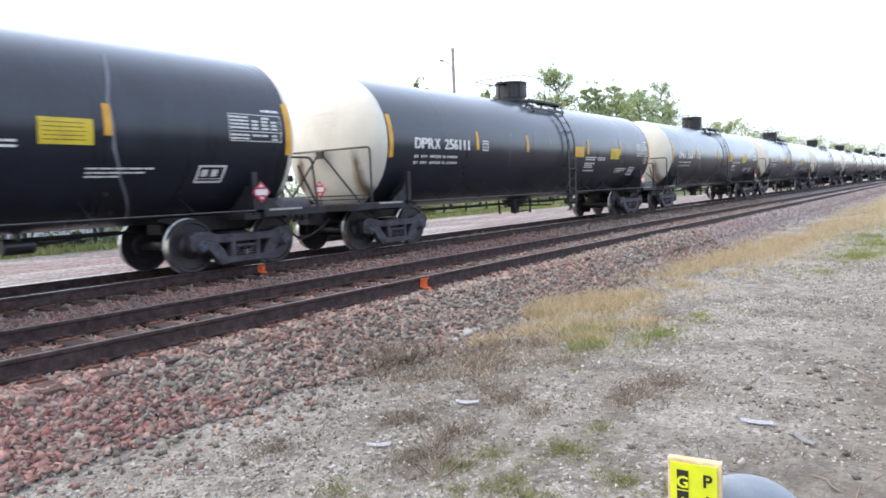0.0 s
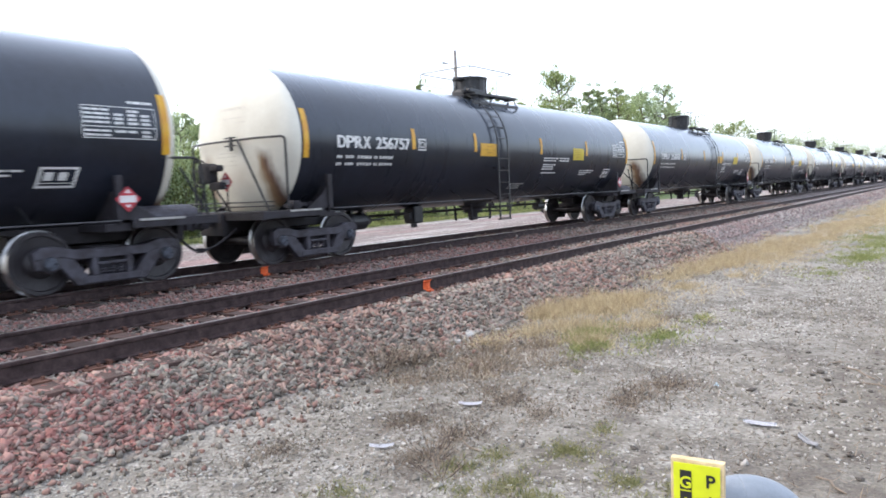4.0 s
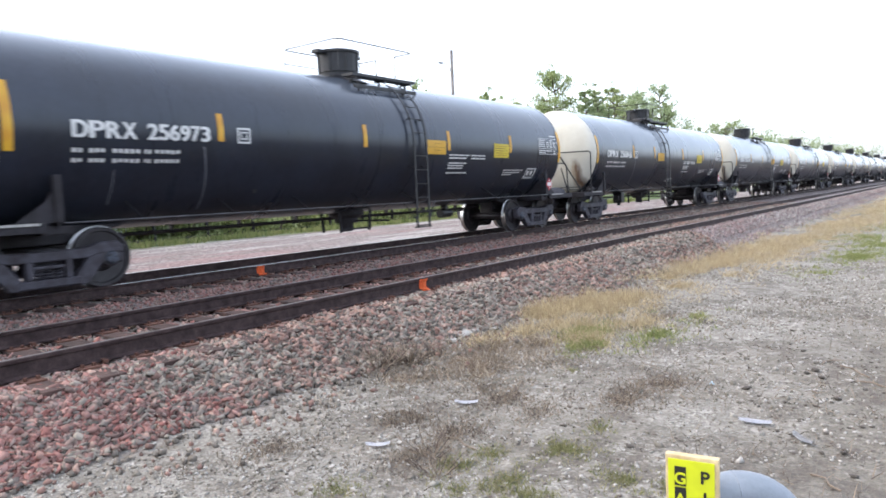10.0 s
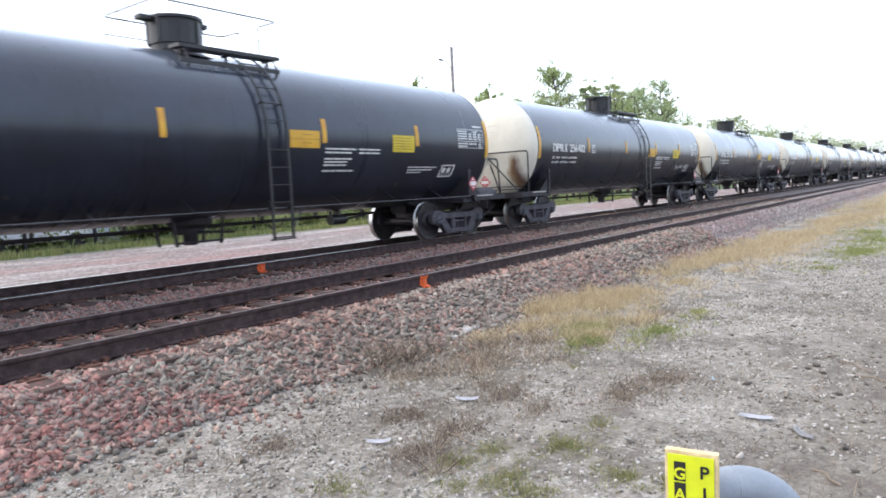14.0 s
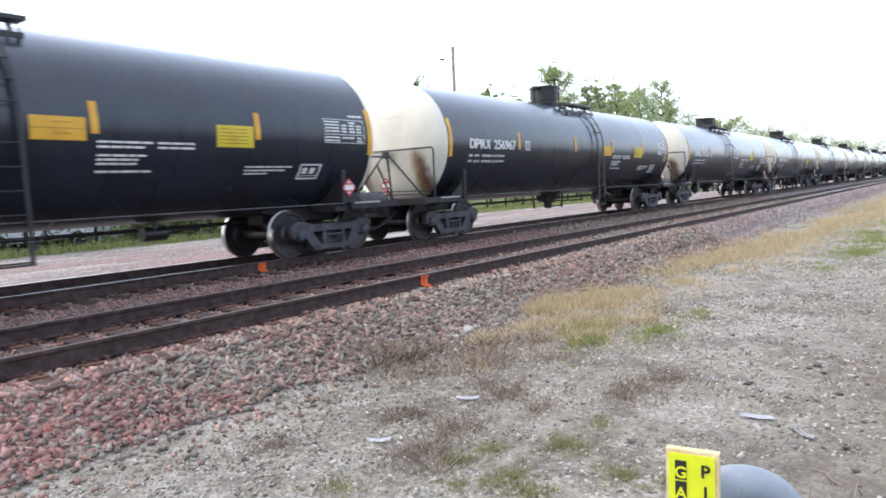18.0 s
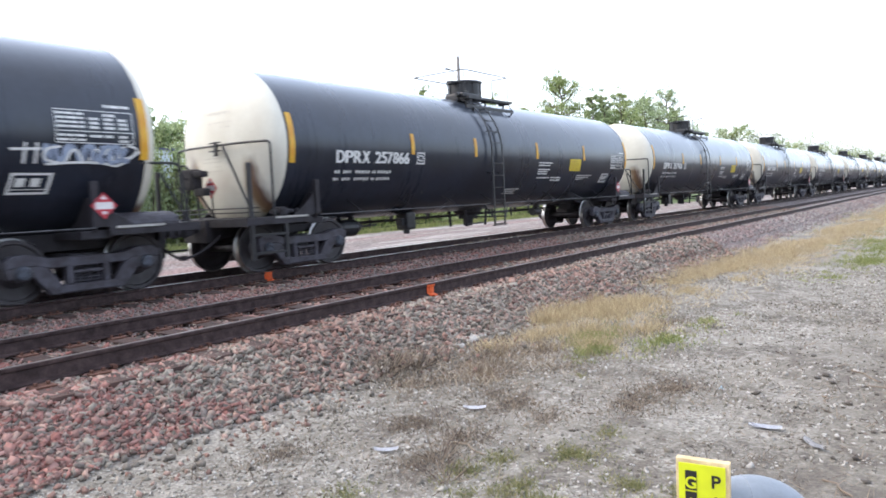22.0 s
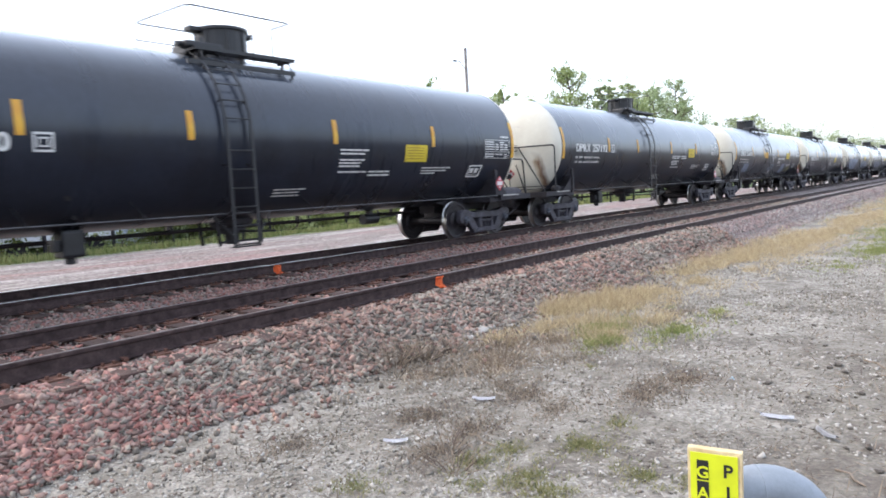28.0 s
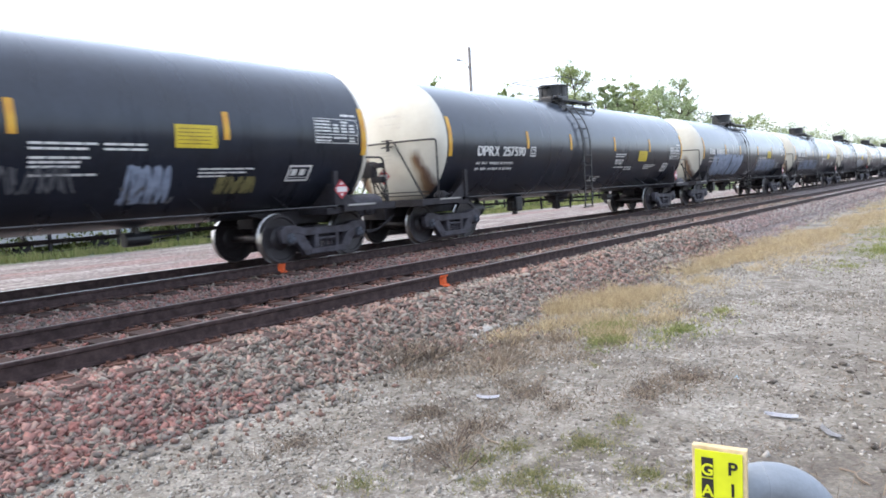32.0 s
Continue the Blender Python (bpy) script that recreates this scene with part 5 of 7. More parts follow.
def scrawl(bm, x0, x1, z0, z1, strokes, rng, wide=0.03):
    """Sprayed scribble: ribbons that loop over the flank."""
    for s in range(strokes):
        cx = x0 + (x1 - x0) * (s + 0.5) / strokes
        w, h = (x1 - x0) / strokes * 0.7, (z1 - z0) / 2
        a, b, p, q = rng.uniform(0.6, 1.6), rng.uniform(1.2, 2.6), rng.uniform(0, 6), rng.uniform(0, 6)
        pts = [(cx + w * math.sin(a * k + p), (z0 + z1) / 2 + h * math.sin(b * k + q)) for k in (0.35 * i for i in range(13))]
        prev = None
        for (xa, za), (xb, zb) in zip(pts, pts[1:]):
            n = Vector((-(zb - za), xb - xa)).normalized() * wide * rng.uniform(0.4, 0.6)
            cur = [bm.verts.new(side(xb + n.x, zb + n.y, 0.009 + 0.0012 * s)), bm.verts.new(side(xb - n.x, zb - n.y, 0.009 + 0.0012 * s))]
            if prev:
                bm.faces.new((prev[0], prev[1], cur[1], cur[0]))
            prev = cur
    return bm


def splash(car, x0, x1, z0, z1, slope, mat, seed):
    """A solid sprayed smear with a ragged outline."""
    rng = random.Random(seed)
    bm = bmesh.new()
    rows = []
    n = 22
    for i in range(n + 1):
        k = i / n
        mid = (z0 + z1) / 2 + slope * (k - 0.5)
        h = (z1 - z0) / 2 * (0.35 + 0.65 * math.sin(math.pi * min(1, k * 0.9 + 0.1)) ** 0.5) * rng.uniform(0.55, 1.1)
        rows.append([bm.verts.new(side(x0 + (x1 - x0) * k - BASE, z, 0.009)) for z in (mid - h, mid, mid + h * rng.uniform(0.6, 1.1))])
    for A, B in zip(rows, rows[1:]):
        for i in range(2):
            bm.faces.new((A[i], B[i], B[i + 1], A[i + 1]))
    tagged(part("graffiti", bm, mat, car, "sprayed graffiti smear"), kind="stuff")


def graffiti(car, spots, seed):
    rng = random.Random(seed)
    for x0, x1, z0, z1, strokes, mat, wide in spots:
        bm = scrawl(bmesh.new(), x0 - BASE, x1 - BASE, z0, z1, strokes, rng, wide)
        tagged(part("graffiti", bm, mat, car, "sprayed graffiti scribble"), kind="stuff")


def tag_strokes(car, strokes, wide, mat, label):
    """A sprayed tag: each stroke a smooth ribbon through (along, height) points."""
    bm = bmesh.new()
    for k, pts in enumerate(strokes):
        pts = [Vector(p) for p in pts]
        for _ in range(2):
            cut = [pts[0]]
            for a, b in zip(pts, pts[1:]):
                cut += [a.lerp(b, 0.25), a.lerp(b, 0.75)]
            pts = cut + [pts[-1]]
        prev = None
        for i, p in enumerate(pts):
            d = pts[min(i + 1, len(pts) - 1)] - pts[max(i - 1, 0)]
            n = Vector((-d.y, d.x)).normalized() * wide / 2
            cur = [bm.verts.new(side(q.x - BASE, q.y, 0.010 + 0.0008 * k)) for q in (p + n, p - n)]
            if prev:
                bm.faces.new((prev[0], prev[1], cur[1], cur[0]))
            prev = cur
    tagged(part("graffiti", bm, mat, car, label), kind="stuff")


def tag_place(x, z, sx, sz, strokes):
    """Strokes drawn in small units from a corner, set on the flank."""
    return [[(x + a * sx, z - b * sz) for a, b in st] for st in strokes]


STRIPS = {"A": (4.84, 8.23, 11.14, 13.98), "B": (4.68, 7.12, 10.50, 13.50), "C": (4.96, 7.42, 10.50, 13.50)}


# strips that sit elsewhere on single cars
MOVED_STRIPS = {("256111", 1): 7.37, ("256111", 2): 11.32, ("256740", 1): 7.76, ("256973", 0): 4.74, ("256985", 0): 4.72, ("256877", 1): 8.33, ("257120", 1): 7.52, ("256898", 2): 10.48, ("256898", 3): 13.67,
                ("256967", 0): 4.74, ("256846", 0): 4.75, ("256846", 1): 6.99, ("256482", 1): 8.02, ("256040", 1): 8.07}


def paint_run(car, points, wide, mat):
    """A thin pale run of paint down the flank."""
    bm = bmesh.new()
    pts = []
    for (xa, za), (xb, zb) in zip(points, points[1:]):
        pts += [(xa + (xb - xa) * k / 6, za + (zb - za) * k / 6) for k in range(6)]
    pts.append(points[-1])
    rows = [[bm.verts.new(side(x - BASE + s * wide / 2, z, 0.006)) for s in (-1, 1)] for x, z in pts]
    for A, B in zip(rows, rows[1:]):
        bm.faces.new((A[0], A[1], B[1], B[0]))
    part("paint_run", bm, mat, car, "thin pale run of paint")


def build_bogie(car, s):
    bogie = link_mesh("bogie", stored("bolster", bolster_mesh), car, pose(s * TRUCK, 0, 0))
    for y in (-1.0, 1.0):
        link_mesh("side_frame", stored("side_frame", side_frame_mesh), bogie, pose(0, y, 0))
        link_mesh("spring_seat", stored("spring_seat", spring_seat_mesh), bogie, pose(0, y, 0))
        for x in (-0.15, 0.0, 0.15):
            link_mesh("coil_spring", stored("coil", coil_mesh), bogie, pose(x, y, 0))
    for x in (-WHEEL_BASE / 2, WHEEL_BASE / 2):
        w = link_mesh("wheelset", stored("wheelset", wheelset_mesh), bogie)
        w.matrix_parent_inverse = Matrix.Translation((x, 0, 0.457))
        wheelsets.append(w)
    return bogie


wheelsets = []
cars = []


def build_car(number, kind, orange, label, far=False):
    car = new("tank_car")
    tagged(car, label, "tank car", group="cars of the tank train")

    def add(name, key, maker, label="", m=None):
        ob = link_mesh(name, stored(key, maker), car, m)
        if name in ("stencil", "head_stencil", "data_panel"):
            tagged(ob, kind="stuff")
        return tagged(ob, label) if label else ob
    at = Matrix.Translation
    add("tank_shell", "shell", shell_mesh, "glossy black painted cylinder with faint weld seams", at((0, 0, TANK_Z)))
    for s in (-1, 1):
        add("tank_head", "head%d" % s, lambda: head_mesh(s), "cream painted domed end with brown rust streaks", at((s * HALF + (0.10 if s > 0 else 0), 0, TANK_Z)))
        add("head_stencil", "stencil%d" % s, lambda: head_bars(s))
        build_bogie(car, s)
        add("stub_sill", "sill%d" % s, lambda: stub_sill_mesh(s))
        add("coupler", "coupler%d" % s, lambda: coupler_mesh(s))
        add("brake_hose", "hose%d" % s, lambda: hose_mesh(s))
        add("end_deck", "deck%d" % s, lambda: deck_mesh(s))
        add("worn_edge", "lip%d" % s, lambda: deck_edge_mesh(s))
        for y in (-1, 1):
            add("saddle_gusset", "saddle%d%d" % (s, y), lambda: saddle_mesh(s, y))
        pl = stored("placard", placard_mesh)
        link_mesh("placard", pl, car, pose(s * 7.08, -1.49, 1.33) if s > 0 else pose(-8.32, -0.05, 1.36 if kind == "A" else 1.60, 0, 0, -90))
    add("end_handrail", "rail-1" + (kind if kind == "A" else "B"), lambda: end_rail_mesh(-1, kind))
    if kind != "A":
        add("deck_valve", "valves", lambda: deck_valves_mesh(-1))
        add("brake_cylinder", "cylinder", brake_cylinder_mesh)
        add("gauging_device", "gauge", gauging_device_mesh)
    for y in (-1.43, 1.43):
        add("corner_handrail", "corner%d" % (y > 0), lambda: end_brace_mesh(1, y))
    add("deck_box", "deck_box", deck_box_mesh)
    if kind != "A":
        if number in ("257866", "257906"):
            for y in (-1.46, 1.40):
                add("side_step", "steps%d" % (y > 0), lambda: side_step_mesh(-1, y))
    if number not in ("256040", "256740"):
        add("brake_gear", "brake" + (kind if kind == "A" else "B"), lambda: brake_wheel_mesh(-1, kind), "handbrake wheel and gear box")
    add("side_rail", "side_rail", side_pipe_mesh)
    add("brake_rodding", "rodding", underframe_mesh)
    add("air_reservoir", "reservoir", reservoir_mesh)
    if kind != "A":
        add("valve_box", "valve_box", valve_box_mesh)
    add("bottom_outlet", "outlet", outlet_mesh)
    add("ladder", "ladder" + kind, lambda: ladder_mesh(kind))
    add("ladder_step", "step" + kind, lambda: ladder_step_mesh(kind))
    add_walkway(car, kind)
    add("railing", "railing" + kind, lambda: railing_mesh(kind), "thin black safety railing")
    seat = pose(0.09, 0, -0.05) if kind != "A" else pose(0, 0, 0)
    housing = add("manway_housing", "housing", housing_mesh, "black drum-shaped manway housing", seat)
    link_mesh("lid_hinge", stored("hinge", lid_hinge_mesh), housing)
    link_mesh("lid_clamp", stored("clamp", lid_clamp_mesh), housing)
    if not far:
        for k in range(8):
            link_mesh("housing_rib", stored("rib", housing_rib_mesh), housing, pose(0, 0, 0, 0, 0, 22.5 + 45 * k))
    for k, x in enumerate(STRIPS[kind]):
        x = MOVED_STRIPS.get((number, k), x)
        add("reflector_strip", "strip", lambda: strip_mesh(0.115, 2.21, 2.665), "amber reflective strip", at((x - BASE, 0, 0)))
    for x in (1.52, 16.83):
        add("reflector_strip", "long_strip", lambda: strip_mesh(0.13, 1.99, 2.90), "tall amber reflective strip", at((x - BASE, 0, 0)))
    add("data_panel", "data", data_mesh, "", turned_round(-0.16) if kind == "C" else None)
    if number in ("256111", "256985", "256482", "256967"):
        add("stencil", "block", small_block_mesh)
    add("stencil", "small" + kind, lambda: small_stencils(kind))
    low, shift = (0.19, 0.16 if number == "257584" else 0.30) if kind == "C" else (0.0, 0.0)
    add("stencil", "load%.2f" % shift, lambda: load_stencils(low, shift))
    add("emblem", "emblem", emblem_mesh)
    add("square_mark", "square" + kind, lambda: square_mesh({"A": 5.07, "B": 4.85, "C": 5.11}[kind] - BASE, low))
    for x in (-3.35, 4.6):
        add("pad_brace", "pad%.1f" % x, lambda: pad_brace_mesh(x))
    yx = 13.12 if number == "256898" else {"A": 13.52, "B": 12.92, "C": 12.92}[kind]
    add("notice_panel", "yellow%d" % (low > 0), lambda: panel_mesh(0.74, 2.07 - low, 2.43 - low, YELLOW, INK), "yellow notice panel", at((yx - BASE, 0, 0)))
    if orange:
        ox = 10.65 if kind == "A" else 7.72
        add("notice_panel", "orange", lambda: panel_mesh(0.74, 2.11, 2.43, ORANGE_NOTICE, INK), "orange notice panel", at((ox - BASE, 0, 0)))
    if number:
        me = lettering("DPRX " + number, 2.33 + shift - BASE, 4.54 + shift - BASE, 2.195 - low, 2.435 - low)
        tagged(link_mesh("reporting_mark", me, car), kind="stuff")
    else:
        bm = bmesh.new()
        for i in range(11):
            if i != 4:
                patch(bm, 2.33 - BASE + 0.2 * i, 2.33 - BASE + 0.2 * i + 0.15, 2.195, 2.435)
        part("reporting_mark", bm, WHITE_DECAL, car)
    return car


TRAIN = [(None, "B", False), ("256111", "A", True), ("256877", "A", True), ("256757", "B", True), ("256040", "A", True), ("256985", "A", True), ("256973", "A", True),
         ("256846", "B", True), ("256740", "A", True), ("256482", "A", True), ("256938", "A", True), ("256967", "A", True), ("257120", "B", False), ("257866", "C", False),
         ("257906", "C", False), ("257584", "C", False), ("258220", "C", False), ("257192", "B", False), ("256898", "B", True), ("257590", "C", False)]
TRAIN += [(None, "B", False)] * 7

for i, (number, kind, orange) in enumerate(TRAIN):
    words = "black railway tank car with cream rust-streaked ends"
    if i in (12, 18, 20, 21, 22):
        words = "black graffiti-sprayed railway tank car with cream ends"
    elif orange:
        words = "black railway tank car with orange and yellow notices"
    cars.append(build_car(number, kind, orange, words, i > 19))

DIM_SPRAY = material("dim_grey_spray", (0.12, 0.125, 0.14), 0.6, second=(0.04, 0.042, 0.05), scale=7, amount=1.0, fine=40, bump=0)
RUN = material("pale_paint_run", (0.17, 0.18, 0.21), 0.6, second=(0.07, 0.075, 0.09), scale=5, amount=1.0, fine=40, bump=0)
paint_run(cars[14], [(3.87, 3.19), (3.62, 2.55)], 0.022, RUN)
paint_run(cars[14], [(6.17, 2.41), (6.38, 1.50)], 0.025, RUN)
paint_run(cars[6], [(4.42, 2.12), (4.62, 1.12)], 0.022, RUN)
paint_run(cars[6], [(2.95, 1.75), (2.98, 1.25)], 0.016, RUN)
paint_run(cars[16], [(4.05, 1.95), (4.08, 1.25)], 0.02, RUN)
paint_run(cars[7], [(4.91, 2.9), (4.91, 2.55), (4.93, 2.03), (5.07, 1.51), (5.20, 1.33), (5.50, 1.07)], 0.045, RUN)
paint_run(cars[0], [(13.78, 3.48), (13.55, 2.71), (13.59, 2.04), (13.73, 1.6), (14.14, 0.98)], 0.05, RUN)
UPPER_TAG = (((0, 0), (8, 13), (18, 43), (22, 58), (6, 53)), ((18, 20), (36, 18), (51, 26), (48, 53), (28, 58), (24, 33)), ((51, 33), (66, 20), (76, 30), (74, 58), (56, 58), (54, 38)), ((74, 58), (84, 24), (92, 28), (88, 48)),
             ((91, 53), (121, 43)), ((106, 33), (114, 68)), ((96, 68), (118, 50)), ((54, 83), (62, 71), (76, 73), (80, 85), (70, 97), (56, 93), (54, 83)),
             ((126, 133), (141, 108), (151, 76)), ((116, 78), (128, 68), (134, 108), (124, 138)), ((8, 156), (36, 140), (56, 138), (76, 148), (96, 138), (116, 150), (131, 158), (140, 143), (142, 108), (131, 88)))
LOWER_TAG = (((6, 98), (11, 126)), ((8, 110), (31, 103), (26, 126), (11, 124)), ((31, 98), (51, 100), (48, 123), (34, 126)), ((51, 123), (61, 98), (74, 123)), ((74, 98), (76, 126), (96, 123), (94, 100), (76, 100)), ((96, 123), (108, 98), (108, 123)),
             ((20, 26), (60, 30), (90, 36)), ((24, 44), (58, 48), (84, 50)))
REAR_TAG = (((0, 15), (24, 13)), ((12, 2), (10, 40)), ((21, 2), (19, 40)), ((40, 8), (27, 12), (25, 32), (37, 38)), ((43, 38), (51, 5), (59, 38)), ((63, 36), (69, 4), (75, 28), (83, 3), (85, 34)),
            ((97, 5), (89, 12), (91, 30), (103, 26), (109, 8), (99, 3)), ((27, 41), (55, 36), (79, 38), (90, 46), (110, 14)))
tag_strokes(cars[12], tag_place(8.75, 3.06, 0.0075, 0.006, UPPER_TAG), 0.042, WHITE_DECAL, "white sprayed graffiti tag")
tag_strokes(cars[12], tag_place(8.75, 3.06, 0.0075, 0.006, LOWER_TAG), 0.06, SILVER_SPRAY, "silver sprayed graffiti tag")
graffiti(cars[12], [(15.45, 16.55, 1.94, 2.18, 9, BLUE_SPRAY, 0.06)], 3)
tag_strokes(cars[12], tag_place(15.0, 2.21, 0.0159, 0.0072, REAR_TAG), 0.032, WHITE_DECAL, "white sprayed graffiti tag")
graffiti(cars[18], [(3.35, 4.3, 1.38, 1.82, 9, BLUE_SPRAY, 0.05), (3.4, 4.3, 1.35, 1.85, 5, DIM_SPRAY, 0.03), (5.6, 7.0, 1.35, 1.75, 9, DIM_SPRAY, 0.03), (7.2, 8.5, 1.40, 1.75, 9, DIM_SPRAY, 0.028),
                     (9.0, 9.6, 1.75, 2.40, 4, SILVER_SPRAY, 0.030), (9.3, 9.9, 2.05, 2.30, 2, WHITE_DECAL, 0.028), (8.95, 10.0, 1.45, 1.75, 6, BLUE_SPRAY, 0.05),
                     (10.0, 11.3, 1.45, 1.8, 8, DIM_SPRAY, 0.035), (11.95, 12.7, 1.25, 1.80, 9, BLUE_SPRAY, 0.06), (12.0, 12.8, 1.25, 1.5, 5, DIM_SPRAY, 0.05), (13.6, 14.3, 1.35, 1.62, 9, OLIVE_SPRAY, 0.05)], 5)
splash(cars[18], 7.42, 8.30, 2.56, 2.76, -0.16, WHITE_DECAL, 2)
splash(cars[18], 3.6, 4.2, 1.42, 1.86, 0.0, DIM_SPRAY, 4)
graffiti(cars[20], [(3.0, 7.5, 1.3, 2.2, 22, BLUE_SPRAY, 0.16), (11.0, 14.5, 1.4, 2.0, 14, BLUE_SPRAY, 0.10)], 6)
graffiti(cars[21], [(3.5, 9.0, 1.4, 2.0, 18, BLUE_SPRAY, 0.10)], 7)
graffiti(cars[22], [(10.0, 14.0, 1.4, 2.0, 14, SILVER_SPRAY, 0.08)], 8)


# ---------------------------------------------------------------- trackside marks, litter and plants
def build_orange_marks():
    rng = random.Random(2)
    for x, y in ((7.80, NEAR_TRACK - 0.7535), (8.33, FAR_TRACK - 0.7535)):
        # a dab of paint over web and foot of the rail, hugging its profile
        bm = bmesh.new()
        prof = [(-0.041, -0.012), (-0.041, -0.036), (-0.018, -0.050), (-0.019, -0.142), (-0.076, -0.158), (-0.085, -0.176)]
        rows = []
        for i in range(9):
            k = i / 8 * 2 - 1
            w = 0.10 * math.sqrt(max(0.05, 1 - k * k * 0.8))
            rows.append([bm.verts.new((x + k * 0.085 + rng.uniform(-0.016, 0.016), y + a - (0.035 + rng.uniform(0, 0.02)) * (1 - k * k), z)) for a, z in prof])
        for A, B in zip(rows, rows[1:]):
            for i in range(len(prof) - 1):
                bm.faces.new((A[i], A[i + 1], B[i + 1], B[i]))
        bmesh.ops.recalc_face_normals(bm, faces=bm.faces)
        ob = part("orange_marker", bm, ORANGE_PAINT)
        tagged(ob, "bright orange marker clipped to the rail foot", "rail marker", group="orange markers on the rails")


build_orange_marks()

PLASTIC = material("white_plastic", (0.62, 0.63, 0.68), 0.45, second=(0.52, 0.53, 0.58), scale=9, fine=50, fine_amount=0.08, bump=0.05)


def build_litter():
    def shard(x, y, yaw, long, wide, curl, mat, label):
        bm = bmesh.new()
        n = 8
        rows = []
        for i in range(n + 1):
            k = i / n * 2 - 1
            w = wide * (1 - 0.55 * k * k) * (1 + 0.1 * math.sin(7 * k))
            rows.append([bm.verts.new((long / 2 * k, w * s / 2 + curl * k * k, 0.012 + 0.018 * (1 - s * s) + 0.01 * k * k)) for s in (-1, 0, 1)])
        for A, B in zip(rows, rows[1:]):
            for i in range(2):
                bm.faces.new((A[i], A[i + 1], B[i + 1], B[i]))
        bmesh.ops.solidify(bm, geom=list(bm.faces), thickness=0.006)
        ob = part("plastic_shard", bm, mat, None, "", pose(x, y, height(x, y) + 0.006, 0, 0, yaw), True)
        tagged(ob, label, "litter", group="litter on the gravel")
    shard(4.81, 3.42, -62, 0.20, 0.055, 0.0, PLASTIC, "white broken plastic shard lying on gravel")
    shard(5.47, 1.22, -84, 0.23, 0.075, -0.018, PLASTIC, "white curved plastic shard lying on gravel")
    shard(5.28, 0.87, -140, 0.24, 0.06, 0.012, material("dull_plastic", (0.42, 0.42, 0.44), 0.6, second=(0.33, 0.33, 0.34), scale=14, fine=60, bump=0.1), "dull white plastic shard lying on gravel")
    shard(3.63, 3.39, -55, 0.18, 0.045, 0.0, PLASTIC, "thin white plastic shard lying on gravel")
    shard(6.34, 1.78, 10, 0.06, 0.04, 0.0, material("pale_blue_scrap", (0.45, 0.62, 0.75), 0.6, bump=0), "small pale blue scrap on gravel")
    rng = np.random.default_rng(9)
    dark = material("dark_stone", (0.10, 0.087, 0.074), 0.95, second=(0.06, 0.052, 0.045), scale=12, bump=0.5)
    for x, y, r in ((7.17, 1.06, 0.055), (7.05, 1.12, 0.045), (6.95, 0.98, 0.045), (6.31, 0.78, 0.045), (5.17, 0.60, 0.045), (4.76, 0.50, 0.035), (6.34, 1.48, 0.045), (5.86, 1.28, 0.025), (4.54, 1.84, 0.04), (6.0, 1.36, 0.025), (8.3, 2.1, 0.04), (5.1, 0.72, 0.03), (6.05, 1.12, 0.03), (7.6, 2.0, 0.03), (6.7, 0.62, 0.03), (5.75, 0.55, 0.03), (8.0, 1.3, 0.035), (9.1, 1.6, 0.04), (5.5, 0.75, 0.022)):
        me = many("stone", STONE_V, STONE_F, np.zeros((1, 3)), np.array([[r, r * 0.7, r * 0.42]]), rng.uniform(0, 6, (1, 3)) * [[0.05, 0.05, 1]], dark, 0.2, int(x * 100))
        ob = link_mesh("stone", me, None, pose(x, y, height(x, y) + r * 0.25))
        tagged(ob, "dark clod of stone lying on pale gravel", "stone", group="dark stones on the gravel")


build_litter()


def build_slabs():
    """Pale broken stones half sunk at the foot of the ballast."""
    pale = material("pale_limestone", (0.42, 0.40, 0.37), 0.9, second=(0.30, 0.28, 0.25), scale=9, fine=60, bump=0.5)
    for i, (x, y, r) in enumerate(((7.0, 4.98, 0.16), (7.28, 5.02, 0.12), (6.72, 4.95, 0.10), (7.55, 4.9, 0.09), (4.95, 4.2, 0.05), (6.05, 3.6, 0.035), (4.05, 3.45, 0.03))):
        me = many("stone", CRUSHED_V, CRUSHED_F, np.zeros((1, 3)), np.array([[r, r * 0.6, r * 0.28]]), np.array([[0.1, -0.08, 0.9 * i]]), pale, 0.3, 60 + i)
        ob = link_mesh("stone", me, None, pose(x, y, height(x, y) + r * 0.06))
        tagged(ob, "pale limestone block half sunk in the dirt", "stone", group="pale stones by the ballast")
    # thin grey sticks on the path
    for i, (x, y, yaw, n) in enumerate(((7.3, 0.75, 35, 0.42), (7.6, 1.0, -20, 0.30), (6.9, 0.55, 60, 0.34), (6.4, 0.95, 10, 0.22), (4.0, 2.9, 70, 0.36), (5.2, 4.3, 20, 0.30), (4.6, 0.62, 40, 0.25))):
        bm = bmesh.new()
        pipe(bm, [(-n / 2, 0, 0.006), (-n * 0.2, 0.02, 0.012), (n * 0.15, -0.01, 0.015), (n / 2, 0.03, 0.006)], 0.006, 5)
        rod(bm, (n * 0.1, -0.005, 0.014), (n * 0.3, -0.09, 0.02), 0.004, 4, 0.002)
        ob = part("stick", bm, TWIGS, None, "", pose(x, y, height(x, y), 0, 0, yaw))
        tagged(ob, "thin dry broken stick lying on trodden gravel", "stick", group="sticks on the path")


build_slabs()


